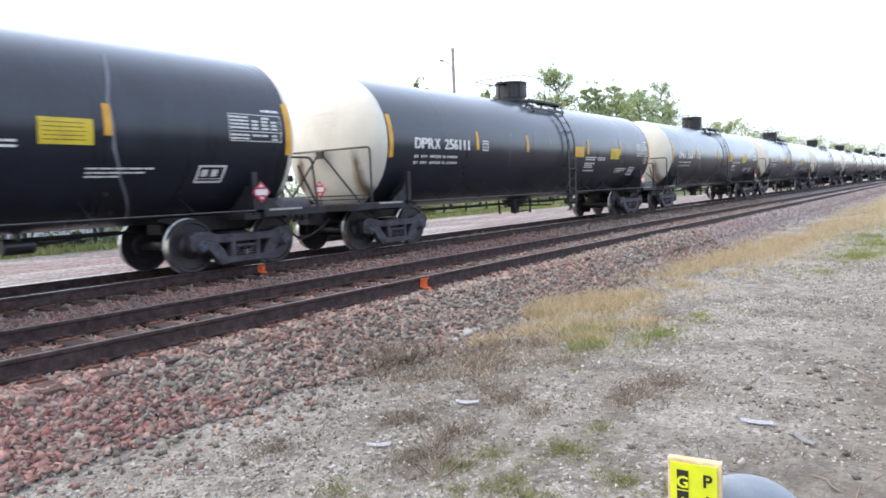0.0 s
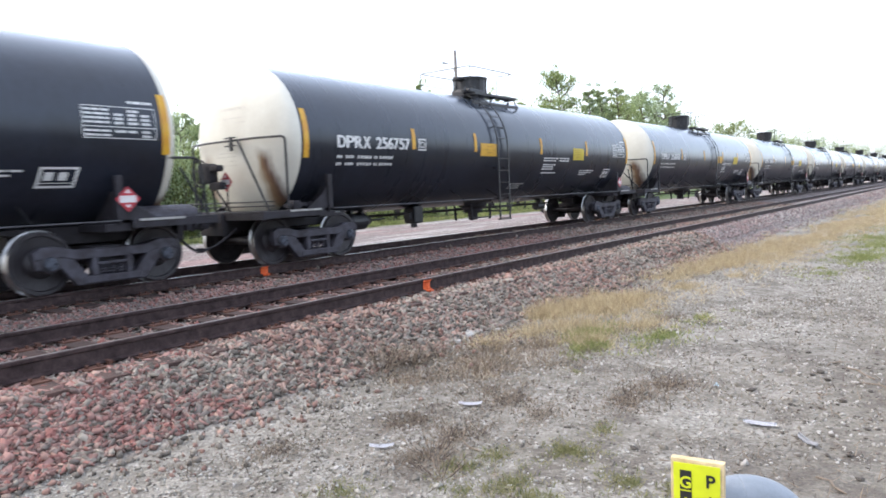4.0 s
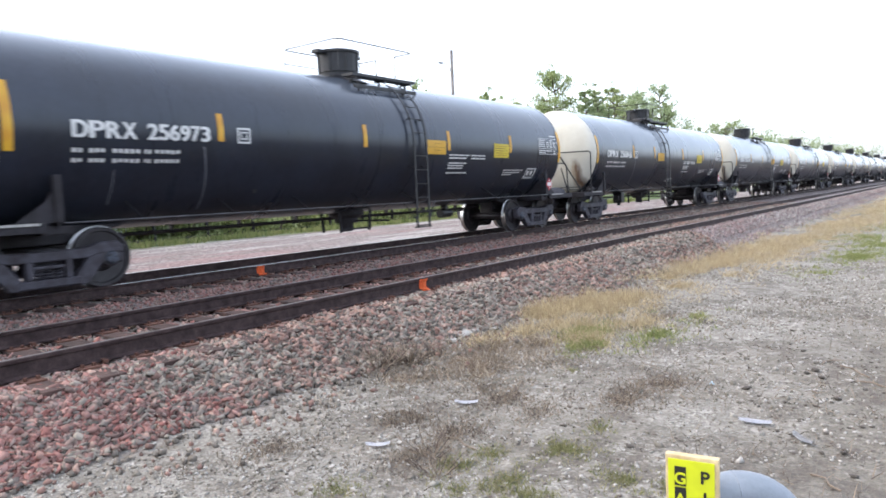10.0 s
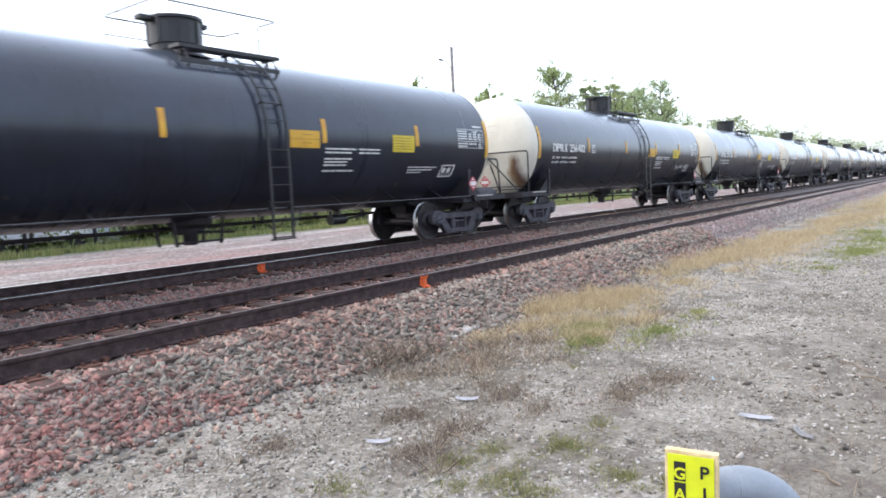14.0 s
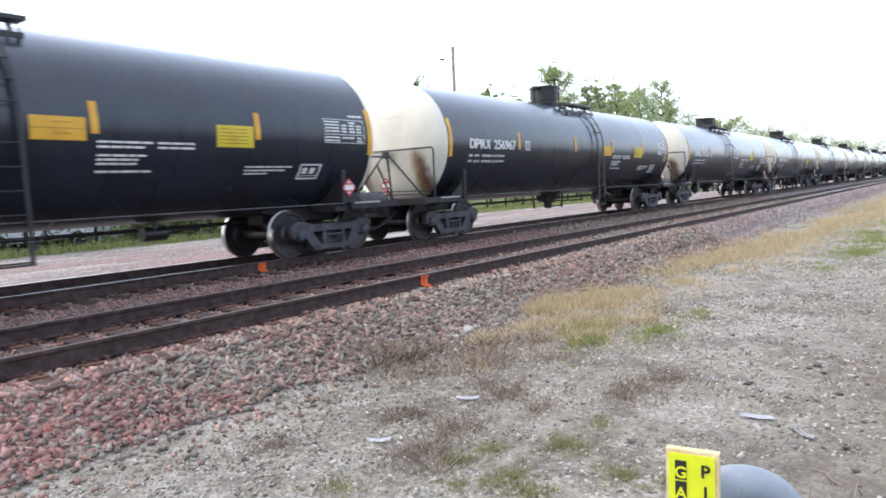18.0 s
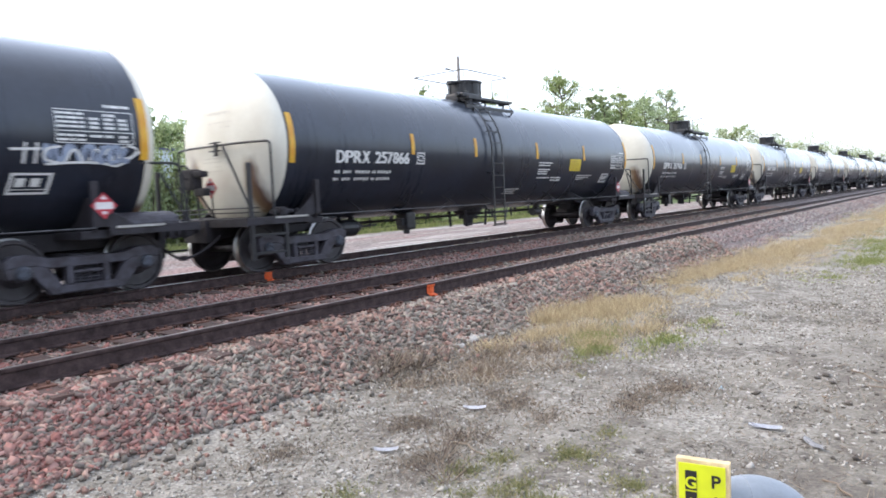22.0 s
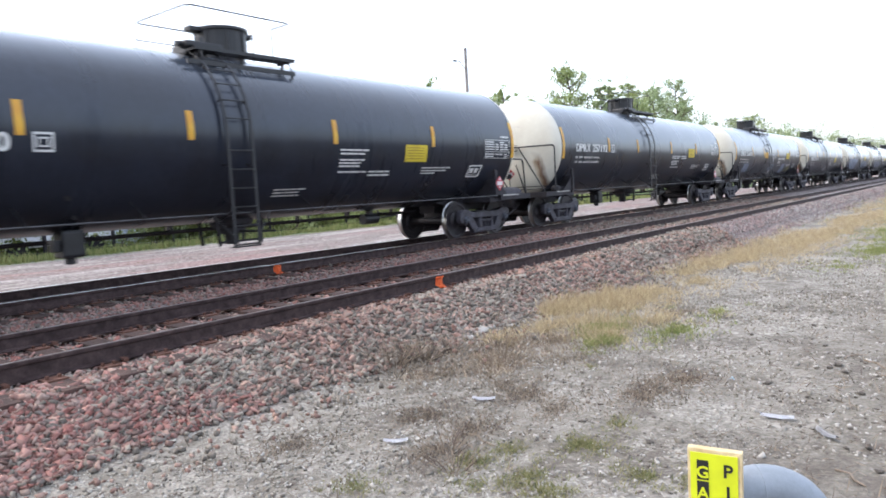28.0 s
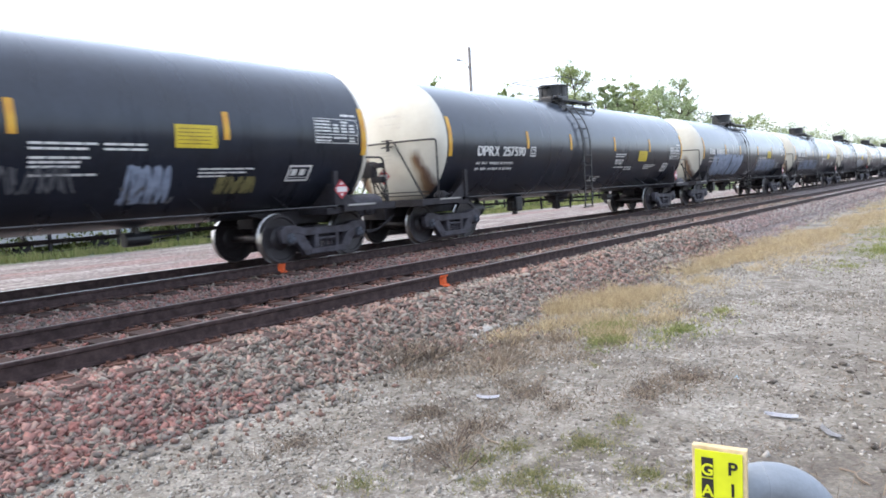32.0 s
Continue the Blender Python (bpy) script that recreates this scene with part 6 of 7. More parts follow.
def scatter_pebbles():
    rng = np.random.default_rng(21)
    n = 26000
    x = 1.2 + 16 * rng.uniform(0, 1, n) ** 1.6
    y = rng.uniform(-0.8, 5.1, n)
    keep = (rng.uniform(0, 1, n) < np.clip(0.35 + 0.5 * (y - 0.3), 0.35, 1)) & np.array([noise.noise((a * 0.55, b * 0.55, 9.0)) + 0.35 * noise.noise((a * 2, b * 2, 3.0)) > -0.30 for a, b in zip(x, y)])
    x, y = x[keep], y[keep]
    n = len(x)
    sz = rng.uniform(0.004, 0.0125, (n, 1)) * rng.uniform(0.6, 1.5, (n, 3)) * (1 + x[:, None] * 0.06)
    big = rng.uniform(0, 1, n) > 0.97
    sz[big] *= 2.0
    sz[:, 2] *= 0.6
    z = np.array([height(a, b) for a, b in zip(x, y)]) + sz[:, 2] * 0.3
    me = many("gravel", STONE_V, STONE_F, np.stack([x, y, z], 1), sz, rng.uniform(0, 6.28, (n, 3)), PEBBLES, 0.25, 4)
    tagged(new("gravel", me), "loose pale limestone gravel on trodden dirt", "gravel", kind="stuff")
    # coarser chippings, pale and dark, in drifts
    n = 9000
    x = 1.8 + 12 * rng.uniform(0, 1, n) ** 1.4
    y = rng.uniform(-0.6, 5.05, n)
    keep = np.array([noise.noise((a * 0.9, b * 0.9, 31.0)) + 0.6 * noise.noise((a * 2.6, b * 2.6, 17.0)) > -0.10 for a, b in zip(x, y)])
    x, y = x[keep], y[keep]
    n = len(x)
    sz = rng.uniform(0.009, 0.019, (n, 1)) * rng.uniform(0.6, 1.3, (n, 3))
    sz[:, 2] *= 0.55
    z = np.array([height(a, b) for a, b in zip(x, y)]) + sz[:, 2] * 0.25
    me = many("chippings", CRUSHED_V, CRUSHED_F, np.stack([x, y, z], 1), sz, np.stack([rng.uniform(-0.4, 0.4, n), rng.uniform(-0.4, 0.4, n), rng.uniform(0, 6.28, n)], 1), CHIPPINGS, 0.3, 14)
    tagged(new("chippings", me), "coarse pale and brown limestone chippings on dirt", "gravel", kind="stuff")
    # ballast stones that have rolled off the shoulder
    n = 1500
    x = -1 + 22 * rng.uniform(0, 1, n) ** 1.4
    y = 5.0 - np.abs(rng.normal(0, 0.35, n))
    sz = rng.uniform(0.018, 0.036, (n, 1)) * rng.uniform(0.6, 1.2, (n, 3))
    z = np.array([height(a, b) for a, b in zip(x, y)]) + sz[:, 2] * 0.4
    me = many("stray_ballast", STONE_V, STONE_F, np.stack([x, y, z], 1), sz, rng.uniform(0, 6.28, (n, 3)), BALLAST, 0.25, 5)
    tagged(new("stray_ballast", me), "stray pink and grey ballast stones on dirt", "ballast", kind="stuff")


scatter_pebbles()

BLADE_V = np.array([(-0.5, 0, 0), (0.5, 0, 0), (0.36, 0.12, 0.55), (-0.36, 0.12, 0.55), (0, 0.42, 1.0)], float)
BLADE_F = [(0, 1, 2), (0, 2, 3), (3, 2, 4)]


def blades(name, roots, tall, wide, lean, mat, seed, label, kind="grass"):
    rng = np.random.default_rng(seed)
    n = len(roots)
    h = tall * rng.uniform(0.5, 1.2, n)
    sizes = np.stack([np.full(n, wide) * rng.uniform(0.6, 1.3, n), h * rng.uniform(0.3, 1.3, n), h], 1)
    turns = np.stack([rng.uniform(-lean, lean, n), rng.uniform(-lean, lean, n), rng.uniform(0, 6.28, n)], 1)
    me = many(name, BLADE_V, BLADE_F, roots, sizes, turns, mat, 0, seed)
    return tagged(new(name, me), label, kind, kind="stuff")


def tuft_roots(spots, per, spread, seed):
    rng = np.random.default_rng(seed)
    out = []
    for x, y in spots:
        k = int(per * rng.uniform(0.4, 1.4))
        a, r = rng.uniform(0, 6.28, k), spread * np.sqrt(rng.uniform(0, 1, k)) * rng.uniform(0.5, 1.3)
        px, py = x + r * np.cos(a), y + r * np.sin(a)
        out.append(np.stack([px, py, np.full(k, height(x, y) - 0.01)], 1))
    return np.concatenate(out)


def scattered(rng, spots, stretch=1.3):
    """Places thrown round centres: x, y, radius, how many."""
    out = []
    for x, y, r, k in spots:
        for _ in range(k):
            a, q = rng.uniform(0, 6.28), r * abs(rng.normal(0, 0.6))
            out.append((x + stretch * q * math.cos(a), min(5.12, y + q * math.sin(a))))
    return out


def plant_grass():
    rng = np.random.default_rng(31)
    straw = []
    # a ragged dry belt along the foot of the ballast, drawing away from it in the distance
    for _ in range(7600):
        x = 8.2 + 80 * rng.uniform(0, 1) ** 2.0
        mid = 4.65 - 0.065 * (min(x, 32) - 9)
        y = mid + rng.normal(0, 0.32 + 0.012 * min(x, 40))
        v = noise.noise((x * 0.45, y * 1.1, 1.5)) + 0.5 * noise.noise((x * 1.6, y * 2.2, 7.5))
        if y < 5.15 and v > (0.02 if x < 14 else -0.22):
            straw.append((x, y))
    straw += scattered(rng, ((8.7, 4.75, 0.45, 60), (9.6, 4.6, 0.7, 70), (10.2, 4.25, 0.6, 46), (8.1, 4.2, 0.5, 50), (7.6, 3.5, 0.5, 40), (8.8, 3.3, 0.6, 40), (12.1, 3.95, 0.8, 60), (16.2, 4.05, 1.1, 90), (19.6, 3.75, 1.2, 90), (6.9, 4.6, 0.40, 30), (7.7, 4.4, 0.4, 40), (7.4, 3.7, 0.35, 14)))
    green = scattered(rng, ((7.95, 3.75, 0.26, 190), (7.3, 3.45, 0.26, 70), (8.1, 2.95, 0.46, 80), (9.3, 2.76, 0.32, 24), (8.6, 3.7, 0.6, 26), (18.0, 1.8, 0.8, 330), (21.0, 1.5, 1.0, 330), (14.9, 2.13, 0.6, 44), (23.5, 2.2, 1.2, 200), (28, 1.8, 2.2, 260), (40, 2.3, 5.0, 400)), 1.9)
    low = scattered(rng, ((4.28, 2.23, 0.22, 80), (3.64, 2.28, 0.24, 60), (4.0, 1.68, 0.20, 60), (3.98, 2.59, 0.20, 40), (4.77, 2.15, 0.18, 24), (3.69, 2.72, 0.22, 50), (2.95, 3.13, 0.22, 36), (3.5, 2.05, 0.22, 46), (3.35, 2.5, 0.2, 24), (4.05, 1.35, 0.2, 20), (6.2, 3.1, 0.15, 10)), 1.1)
    blades("dry_grass", tuft_roots(straw, 13, 0.16, 1), 0.19, 0.006, 1.0, STRAW, 2, "dry straw-coloured grass along the foot of the ballast")
    blades("green_grass", tuft_roots(green, 14, 0.12, 3), 0.085, 0.009, 0.9, GRASS, 4, "short green grass patches in the gravel")
    blades("low_weeds", tuft_roots(low, 14, 0.06, 5), 0.05, 0.007, 1.0, WEED, 6, "thin low green weeds in trodden gravel", "weed")
    # flattened brown weeds in patches, and broken stalks strewn about
    dead = scattered(rng, ((6.2, 2.15, 0.34, 120), (5.85, 2.35, 0.25, 60), (5.45, 2.3, 0.28, 100), (5.1, 3.15, 0.40, 130), (4.9, 2.75, 0.3, 60), (7.05, 4.0, 0.55, 180), (6.15, 4.1, 0.50, 190), (5.69, 4.9, 0.40, 150), (9.4, 3.2, 0.45, 70), (8.6, 3.3, 0.4, 60),
                           (4.22, 3.62, 0.32, 100), (4.17, 3.09, 0.32, 110), (3.65, 3.0, 0.24, 80), (5.4, 4.3, 0.45, 120), (3.2, 4.05, 0.30, 70), (3.3, 1.85, 0.25, 40), (7.6, 4.6, 0.4, 60), (6.6, 4.4, 0.5, 110), (5.9, 3.85, 0.5, 110), (5.3, 3.55, 0.45, 90), (7.2, 3.4, 0.4, 60), (6.5, 3.3, 0.4, 50)))
    blades("dead_weeds", tuft_roots(dead, 22, 0.15, 7), 0.055, 0.006, 1.45, TWIGS, 8, "flattened brown dead weeds on the dirt", "weed")
    matted = scattered(rng, ((6.0, 4.2, 0.40, 70), (6.7, 4.3, 0.45, 60), (5.6, 3.9, 0.40, 50), (6.5, 3.7, 0.40, 40), (5.2, 4.4, 0.35, 40), (7.2, 4.0, 0.40, 40)))
    blades("matted_grass", tuft_roots(matted, 12, 0.16, 27), 0.13, 0.007, 1.5, MATTED, 28, "flattened dull straw matted with dead weeds")
    strewn = [(x, y) for x, y in zip(2.6 + 9 * rng.uniform(0, 1, 3200) ** 1.2, rng.uniform(0.0, 5.0, 3200)) if noise.noise((x * 0.7, y * 0.7, 12.0)) > -0.15 + 0.10 * (2 - y)]
    blades("broken_stalks", tuft_roots(strewn, 3, 0.2, 17), 0.11, 0.006, 1.5, TWIGS, 18, "broken brown stalks strewn over the gravel", "twig")


plant_grass()


def twiggy_weed(x, y, r, h, n, seed):
    """A dead weed: thin stalks that fork."""
    rng = random.Random(seed)
    bm = bmesh.new()
    for _ in range(n):
        a, t = rng.uniform(0, 6.28), rng.uniform(0.2, 1.0)
        p = Vector((r * 0.5 * t * math.cos(a), r * 0.5 * t * math.sin(a), 0))
        d = Vector((math.cos(a) * r * t, math.sin(a) * r * t, h * rng.uniform(0.5, 1)))
        rod(bm, p, p + d, 0.004, 4, 0.002, False)
        for _ in range(3):
            q = p + d * rng.uniform(0.4, 0.9)
            e = Vector((rng.uniform(-1, 1), rng.uniform(-1, 1), rng.uniform(0.1, 1))) * h * 0.35
            rod(bm, q, q + e, 0.0025, 3, 0.001, False)
    ob = part("dead_weed", bm, TWIGS, None, "", pose(x, y, height(x, y) - 0.01))
    tagged(ob, "brown leafless dead weed at the edge of the ballast", "weed", group="dead weeds")


for i, (x, y, r, h, n) in enumerate(((5.35, 4.95, 0.30, 0.26, 70), (5.75, 4.85, 0.26, 0.22, 60), (5.15, 4.75, 0.22, 0.16, 26), (6.1, 4.7, 0.2, 0.24, 22), (3.75, 3.0, 0.2, 0.13, 26), (3.5, 2.75, 0.16, 0.12, 20), (7.45, 5.0, 0.05, 0.24, 6), (6.6, 4.45, 0.2, 0.14, 16))):
    twiggy_weed(x, y, r, h, n, i)


# ---------------------------------------------------------------- pipeline marker and vent
SIGN_YELLOW = material("fluorescent_yellow", (0.60, 0.66, 0.015), 0.45, second=(0.52, 0.57, 0.015), scale=8, fine=40, fine_amount=0.05, bump=0)
SIGN_EDGE = material("weathered_board_edge", (0.62, 0.50, 0.30), 0.8, second=(0.45, 0.34, 0.18), scale=14, fine=60, bump=0.3)
SIGN_BLACK = material("sign_black", (0.015, 0.015, 0.015), 0.5, bump=0)
VENT_GREY = material("weathered_grey_paint", (0.215, 0.245, 0.285), 0.4, second=(0.165, 0.19, 0.22), scale=7, fine=60, fine_amount=0.12, bump=0.12)


def flat_letters(body, size, mat, parent, m):
    cu = bpy.data.curves.new("letter", "FONT")
    cu.body, cu.size, cu.offset, cu.extrude, cu.align_x = body, size, 0.022 * size, 0.0006, "CENTER"
    ob = bpy.data.objects.new("letter", cu)
    scene.collection.objects.link(ob)
    me = bpy.data.meshes.new_from_object(ob.evaluated_get(bpy.context.evaluated_depsgraph_get()))
    bpy.data.objects.remove(ob)
    me.materials.clear()
    me.materials.append(mat)
    return link_mesh("letter", me, parent, m)


def build_marker():
    a, b = Vector((2.319, 0.814, 0.284)), Vector((2.342, 0.641, 0.284))
    foot = (a + b) / 2
    run = (b - a).normalized()
    w = (b - a).length
    sign = new("pipeline_marker")
    ang = math.degrees(math.atan2(run.y, run.x))
    low = height(foot.x, foot.y)
    sign.matrix_basis = pose(foot.x, foot.y, low, 0, 0, ang)
    tagged(sign, "yellow gas pipeline marker post with black letters", "marker post")
    H = 0.284 - low
    # local x runs along the board, local y away from the eye
    part("board", box(bmesh.new(), -w / 2, w / 2, 0.0, 0.03, -0.2, H, 0.003), SIGN_EDGE, sign, "cream weathered board")
    part("face", box(bmesh.new(), -w / 2 + 0.010, w / 2 - 0.013, -0.004, -0.0005, 0.06, H - 0.014), SIGN_YELLOW, sign, "fluorescent yellow face")
    turn = pose(0, 0, 0, 90, 0, 0)
    for i, c in enumerate("GAS"):
        z = H - 0.098 - 0.074 * i
        part("letter_ground", box(bmesh.new(), -0.056, -0.018, -0.0062, -0.0045, z - 0.008, z + 0.060), SIGN_BLACK, sign)
        flat_letters(c, 0.056, SIGN_YELLOW, sign, pose(-0.037, -0.0072, z) @ turn)
    for i, c in enumerate("PIPE"):
        flat_letters(c, 0.062, SIGN_BLACK, sign, pose(0.043, -0.0055, H - 0.088 - 0.074 * i) @ turn)


build_marker()


def build_vent():
    c = Vector((2.484, 0.618, -0.063))
    r, R = 0.067, 0.196
    low = height(c.x, c.y)
    vent = new("vent_pipe")
    vent.matrix_basis = pose(c.x, c.y, low, 0, 0, -53)
    tagged(vent, "grey painted steel gooseneck vent pipe standing in gravel", "vent pipe")
    top = c.z - low
    bm = bmesh.new()
    n, k = 28, 32
    rings = []
    for q in (math.pi * i / n for i in range(n + 1)):
        rings.append([bm.verts.new((-(R + r * math.cos(a)) * math.cos(q), r * math.sin(a), top + (R + r * math.cos(a)) * math.sin(q))) for a in (2 * math.pi * i / k for i in range(k))])
    for A, B in zip(rings, rings[1:]):
        for i in range(k):
            bm.faces.new((A[i], A[(i + 1) % k], B[(i + 1) % k], B[i]))
    bmesh.ops.recalc_face_normals(bm, faces=bm.faces)
    part("elbow", bm, VENT_GREY, vent, "", None, True)
    part("riser", rod(bmesh.new(), (-R, 0, -0.2), (-R, 0, top), r, 28), VENT_GREY, vent, "", None, True)
    part("outlet", rod(bmesh.new(), (R, 0, top - 0.10), (R, 0, top), r, 28, None, False), VENT_GREY, vent, "", None, True)
    # weld seam round the middle of the bend
    bm = bmesh.new()
    rings = []
    for q, h in ((1.50, 0.0), (1.515, 0.0016), (1.53, 0.0)):
        rings.append([bm.verts.new((-(R + (r + h) * math.cos(a)) * math.cos(q), (r + h) * math.sin(a), top + (R + (r + h) * math.cos(a)) * math.sin(q))) for a in (2 * math.pi * i / k for i in range(k))])
    for A, B in zip(rings, rings[1:]):
        for i in range(k):
            bm.faces.new((A[i], A[(i + 1) % k], B[(i + 1) % k], B[i]))
    part("weld_bead", bm, VENT_GREY, vent)


build_vent()


# ---------------------------------------------------------------- beyond the train
def build_fence():
    y = 25.6
    post = to_mesh("post", box(bmesh.new(), -0.05, 0.05, -0.05, 0.05, -0.3, 1.0, 0.008), DARK_STEEL)
    rail = to_mesh("rail", box(bmesh.new(), 0, 2.4, -0.025, 0.025, -0.04, 0.04), DARK_STEEL)
    fence = new("rail_fence")
    fence.location = (0, y, -0.36)
    tagged(fence, "low dark rail fence at the edge of the grass", "fence")
    for i in range(26):
        x = -4 + 2.4 * i
        link_mesh("post", post, fence, pose(x, 0, 0))
        for z in (0.16, 0.52, 0.88):
            link_mesh("rail", rail, fence, pose(x, 0, z))


build_fence()

WALL_PALE = material("pale_blue_siding", (0.66, 0.72, 0.82), 0.6, second=(0.58, 0.64, 0.76), scale=2, fine=30, fine_amount=0.06, bump=0.05)
TRIM_BLUE = material("dark_blue_trim", (0.05, 0.06, 0.16), 0.5, bump=0.05)
GLASS = material("dark_window_glass", (0.02, 0.022, 0.026), 0.08, second=(0.015, 0.016, 0.02), bump=0)
WHITE_VAN = material("white_vehicle_paint", (0.74, 0.76, 0.80), 0.35, second=(0.68, 0.70, 0.74), scale=2, bump=0)


def build_building():
    y = 27.4
    house = new("pale_building")
    house.location = (0, y, -0.36)
    tagged(house, "pale blue-white building with dark blue roof trim", "building")
    part("wall", box(bmesh.new(), 1.0, 11.7, 1.2, 10, 0, 5.0), WALL_PALE, house, "taller pale wall")
    part("roof", box(bmesh.new(), 0.85, 11.85, 1.05, 10.2, 5.0, 5.12), TRIM_BLUE, house, "dark blue roof edge")
    part("annex_wall", box(bmesh.new(), 10.9, 17.0, 0, 7, 0, 4.15), WALL_PALE, house, "lower pale wall")
    part("annex_roof", box(bmesh.new(), 10.75, 17.12, -0.12, 7.1, 4.15, 4.25), TRIM_BLUE, house, "dark blue roof edge")
    for x in np.arange(11.2, 16.9, 0.6):
        part("batten", box(bmesh.new(), x - 0.03, x + 0.03, -0.03, 0.0, 0.0, 4.1), WALL_PALE, house)
    for i, (x0, x1, z0, z1) in enumerate(((11.0, 11.75, 2.35, 3.6), (12.75, 13.05, 2.1, 2.7))):
        win = part("window", box(bmesh.new(), x0, x1, -0.06, 0.05, z0, z1, 0.02), TRIM_BLUE, house, "dark framed window")
        part("pane", box(bmesh.new(), x0 + 0.06, x1 - 0.06, -0.075, -0.061, z0 + 0.06, z1 - 0.06), GLASS, win)


build_building()


def build_van():
    van = new("parked_van")
    van.location = (11.2, 26.6, -0.36)
    tagged(van, "white parked van beside the pale building", "van")
    bm = prism(bmesh.new(), [(-2.4, 0.35), (-2.4, 1.9), (-0.6, 2.05), (0.25, 1.95), (0.75, 1.25), (1.6, 1.05), (1.7, 0.4)], -0.85, 0.15)
    bmesh.ops.bevel(bm, geom=list(bm.edges), offset=0.05, segments=2, affect="EDGES")
    part("body", bm, WHITE_VAN, van)
    part("side_window", prism(bmesh.new(), [(-0.7, 1.3), (-0.7, 1.85), (0.2, 1.82), (0.58, 1.3)], -0.86, -0.851), GLASS, van)
    for x in (-1.6, 1.0):
        part("wheel", rod(bmesh.new(), (x, -0.86, 0.33), (x, -0.6, 0.33), 0.33, 20), DARK_STEEL, van)


build_van()

LEAF_V = np.array([(-0.5, 0, 0), (0, 0.28, 0.06), (0.5, 0, 0), (0, -0.28, 0.06)], float)
LEAF_F = [(0, 1, 2), (0, 2, 3)]


def tree(x, y, tall, wide, seed, leaf=0.3, mat=None, trunk_share=0.3, airy=1.0, count=5000, name="tree", label="leafy green tree with a ragged crown", taper=0.0):
    """Tapered trunk, limbs that rise and fork, and leaves gathered in clumps along them."""
    rng = random.Random(seed)
    nr = np.random.default_rng(seed)
    base = -0.36
    t = new(name)
    t.location = (x, y, base)
    tagged(t, label, name.replace("_", " "), group="trees beyond the tracks")
    bm = bmesh.new()
    tips = []
    r0 = tall * 0.018
    pts = [Vector((0, 0, -0.3))]
    for i in range(1, 7):
        pts.append(Vector((rng.uniform(-0.02, 0.02) * tall, rng.uniform(-0.02, 0.02) * tall, tall * 0.9 * i / 6)))
    for i, (a, b) in enumerate(zip(pts, pts[1:])):
        rod(bm, a, b, r0 * (1 - i / 7), 8, r0 * (1 - (i + 1) / 7) + 0.01)
    n = 38 if taper else 26
    for i in range(n):
        k = trunk_share + (1 - trunk_share) * (i + rng.random()) / n
        z = k * 0.9
        j = min(5, int(z / 0.9 * 6))
        f = z / 0.9 * 6 - j
        o = pts[j].lerp(pts[j + 1], min(1, f))
        reach = wide * (0.25 + 0.85 * math.sin(math.pi * min(1, (k - trunk_share) / (1 - trunk_share) * 0.8 + 0.2)))
        # a pointed crown narrows evenly towards its top
        reach = (reach * (1 - taper) + taper * wide * (1.12 - 0.95 * (k - trunk_share) / (1 - trunk_share))) * rng.uniform(0.55, 1.1)
        a = i * 2.4 + rng.uniform(-0.5, 0.5)
        e = o + Vector((math.cos(a) * reach, math.sin(a) * reach, reach * rng.uniform(0.25, 0.9)))
        m = o.lerp(e, 0.5) + Vector((0, 0, -0.06 * reach))
        rod(bm, o, m, r0 * 0.35, 5, r0 * 0.22)
        rod(bm, m, e, r0 * 0.22, 5, r0 * 0.06)
        full = max(reach, wide * 0.55) if taper else reach
        tips += [(m, full * 0.32), (m.lerp(e, 0.5), full * 0.34), (e, full * 0.36)]
        for _ in range(2):
            g = e + Vector((rng.uniform(-1, 1), rng.uniform(-1, 1), rng.uniform(-0.3, 0.8))) * reach * 0.4
            rod(bm, m, g, r0 * 0.12, 4, r0 * 0.04)
            tips.append((g, full * 0.28))
    tips.append((pts[-1] + Vector((0, 0, tall * 0.06)), wide * 0.22))
    part("trunk", bm, BARK, t, "", None, True)
    w = np.array([s for _, s in tips])
    pick = nr.choice(len(tips), count, p=w / w.sum())
    c = np.array([tips[i][0][:] for i in pick])
    s = np.array([tips[i][1] for i in pick])[:, None]
    d = nr.normal(0, 1, (count, 3))
    d /= np.linalg.norm(d, axis=1, keepdims=True) + 1e-6
    p = c + d * s * nr.uniform(0.1, 1.0, (count, 1)) ** 0.6 * np.array([1, 1, 0.75]) * airy
    sz = np.repeat(leaf * nr.uniform(0.5, 1.2, (count, 1)), 3, 1)
    me = many("crown", LEAF_V, LEAF_F, p, sz, nr.uniform(0, 6.28, (count, 3)), mat or LEAVES, 0.15, seed)
    tagged(link_mesh("crown", me, t), "", kind="stuff")


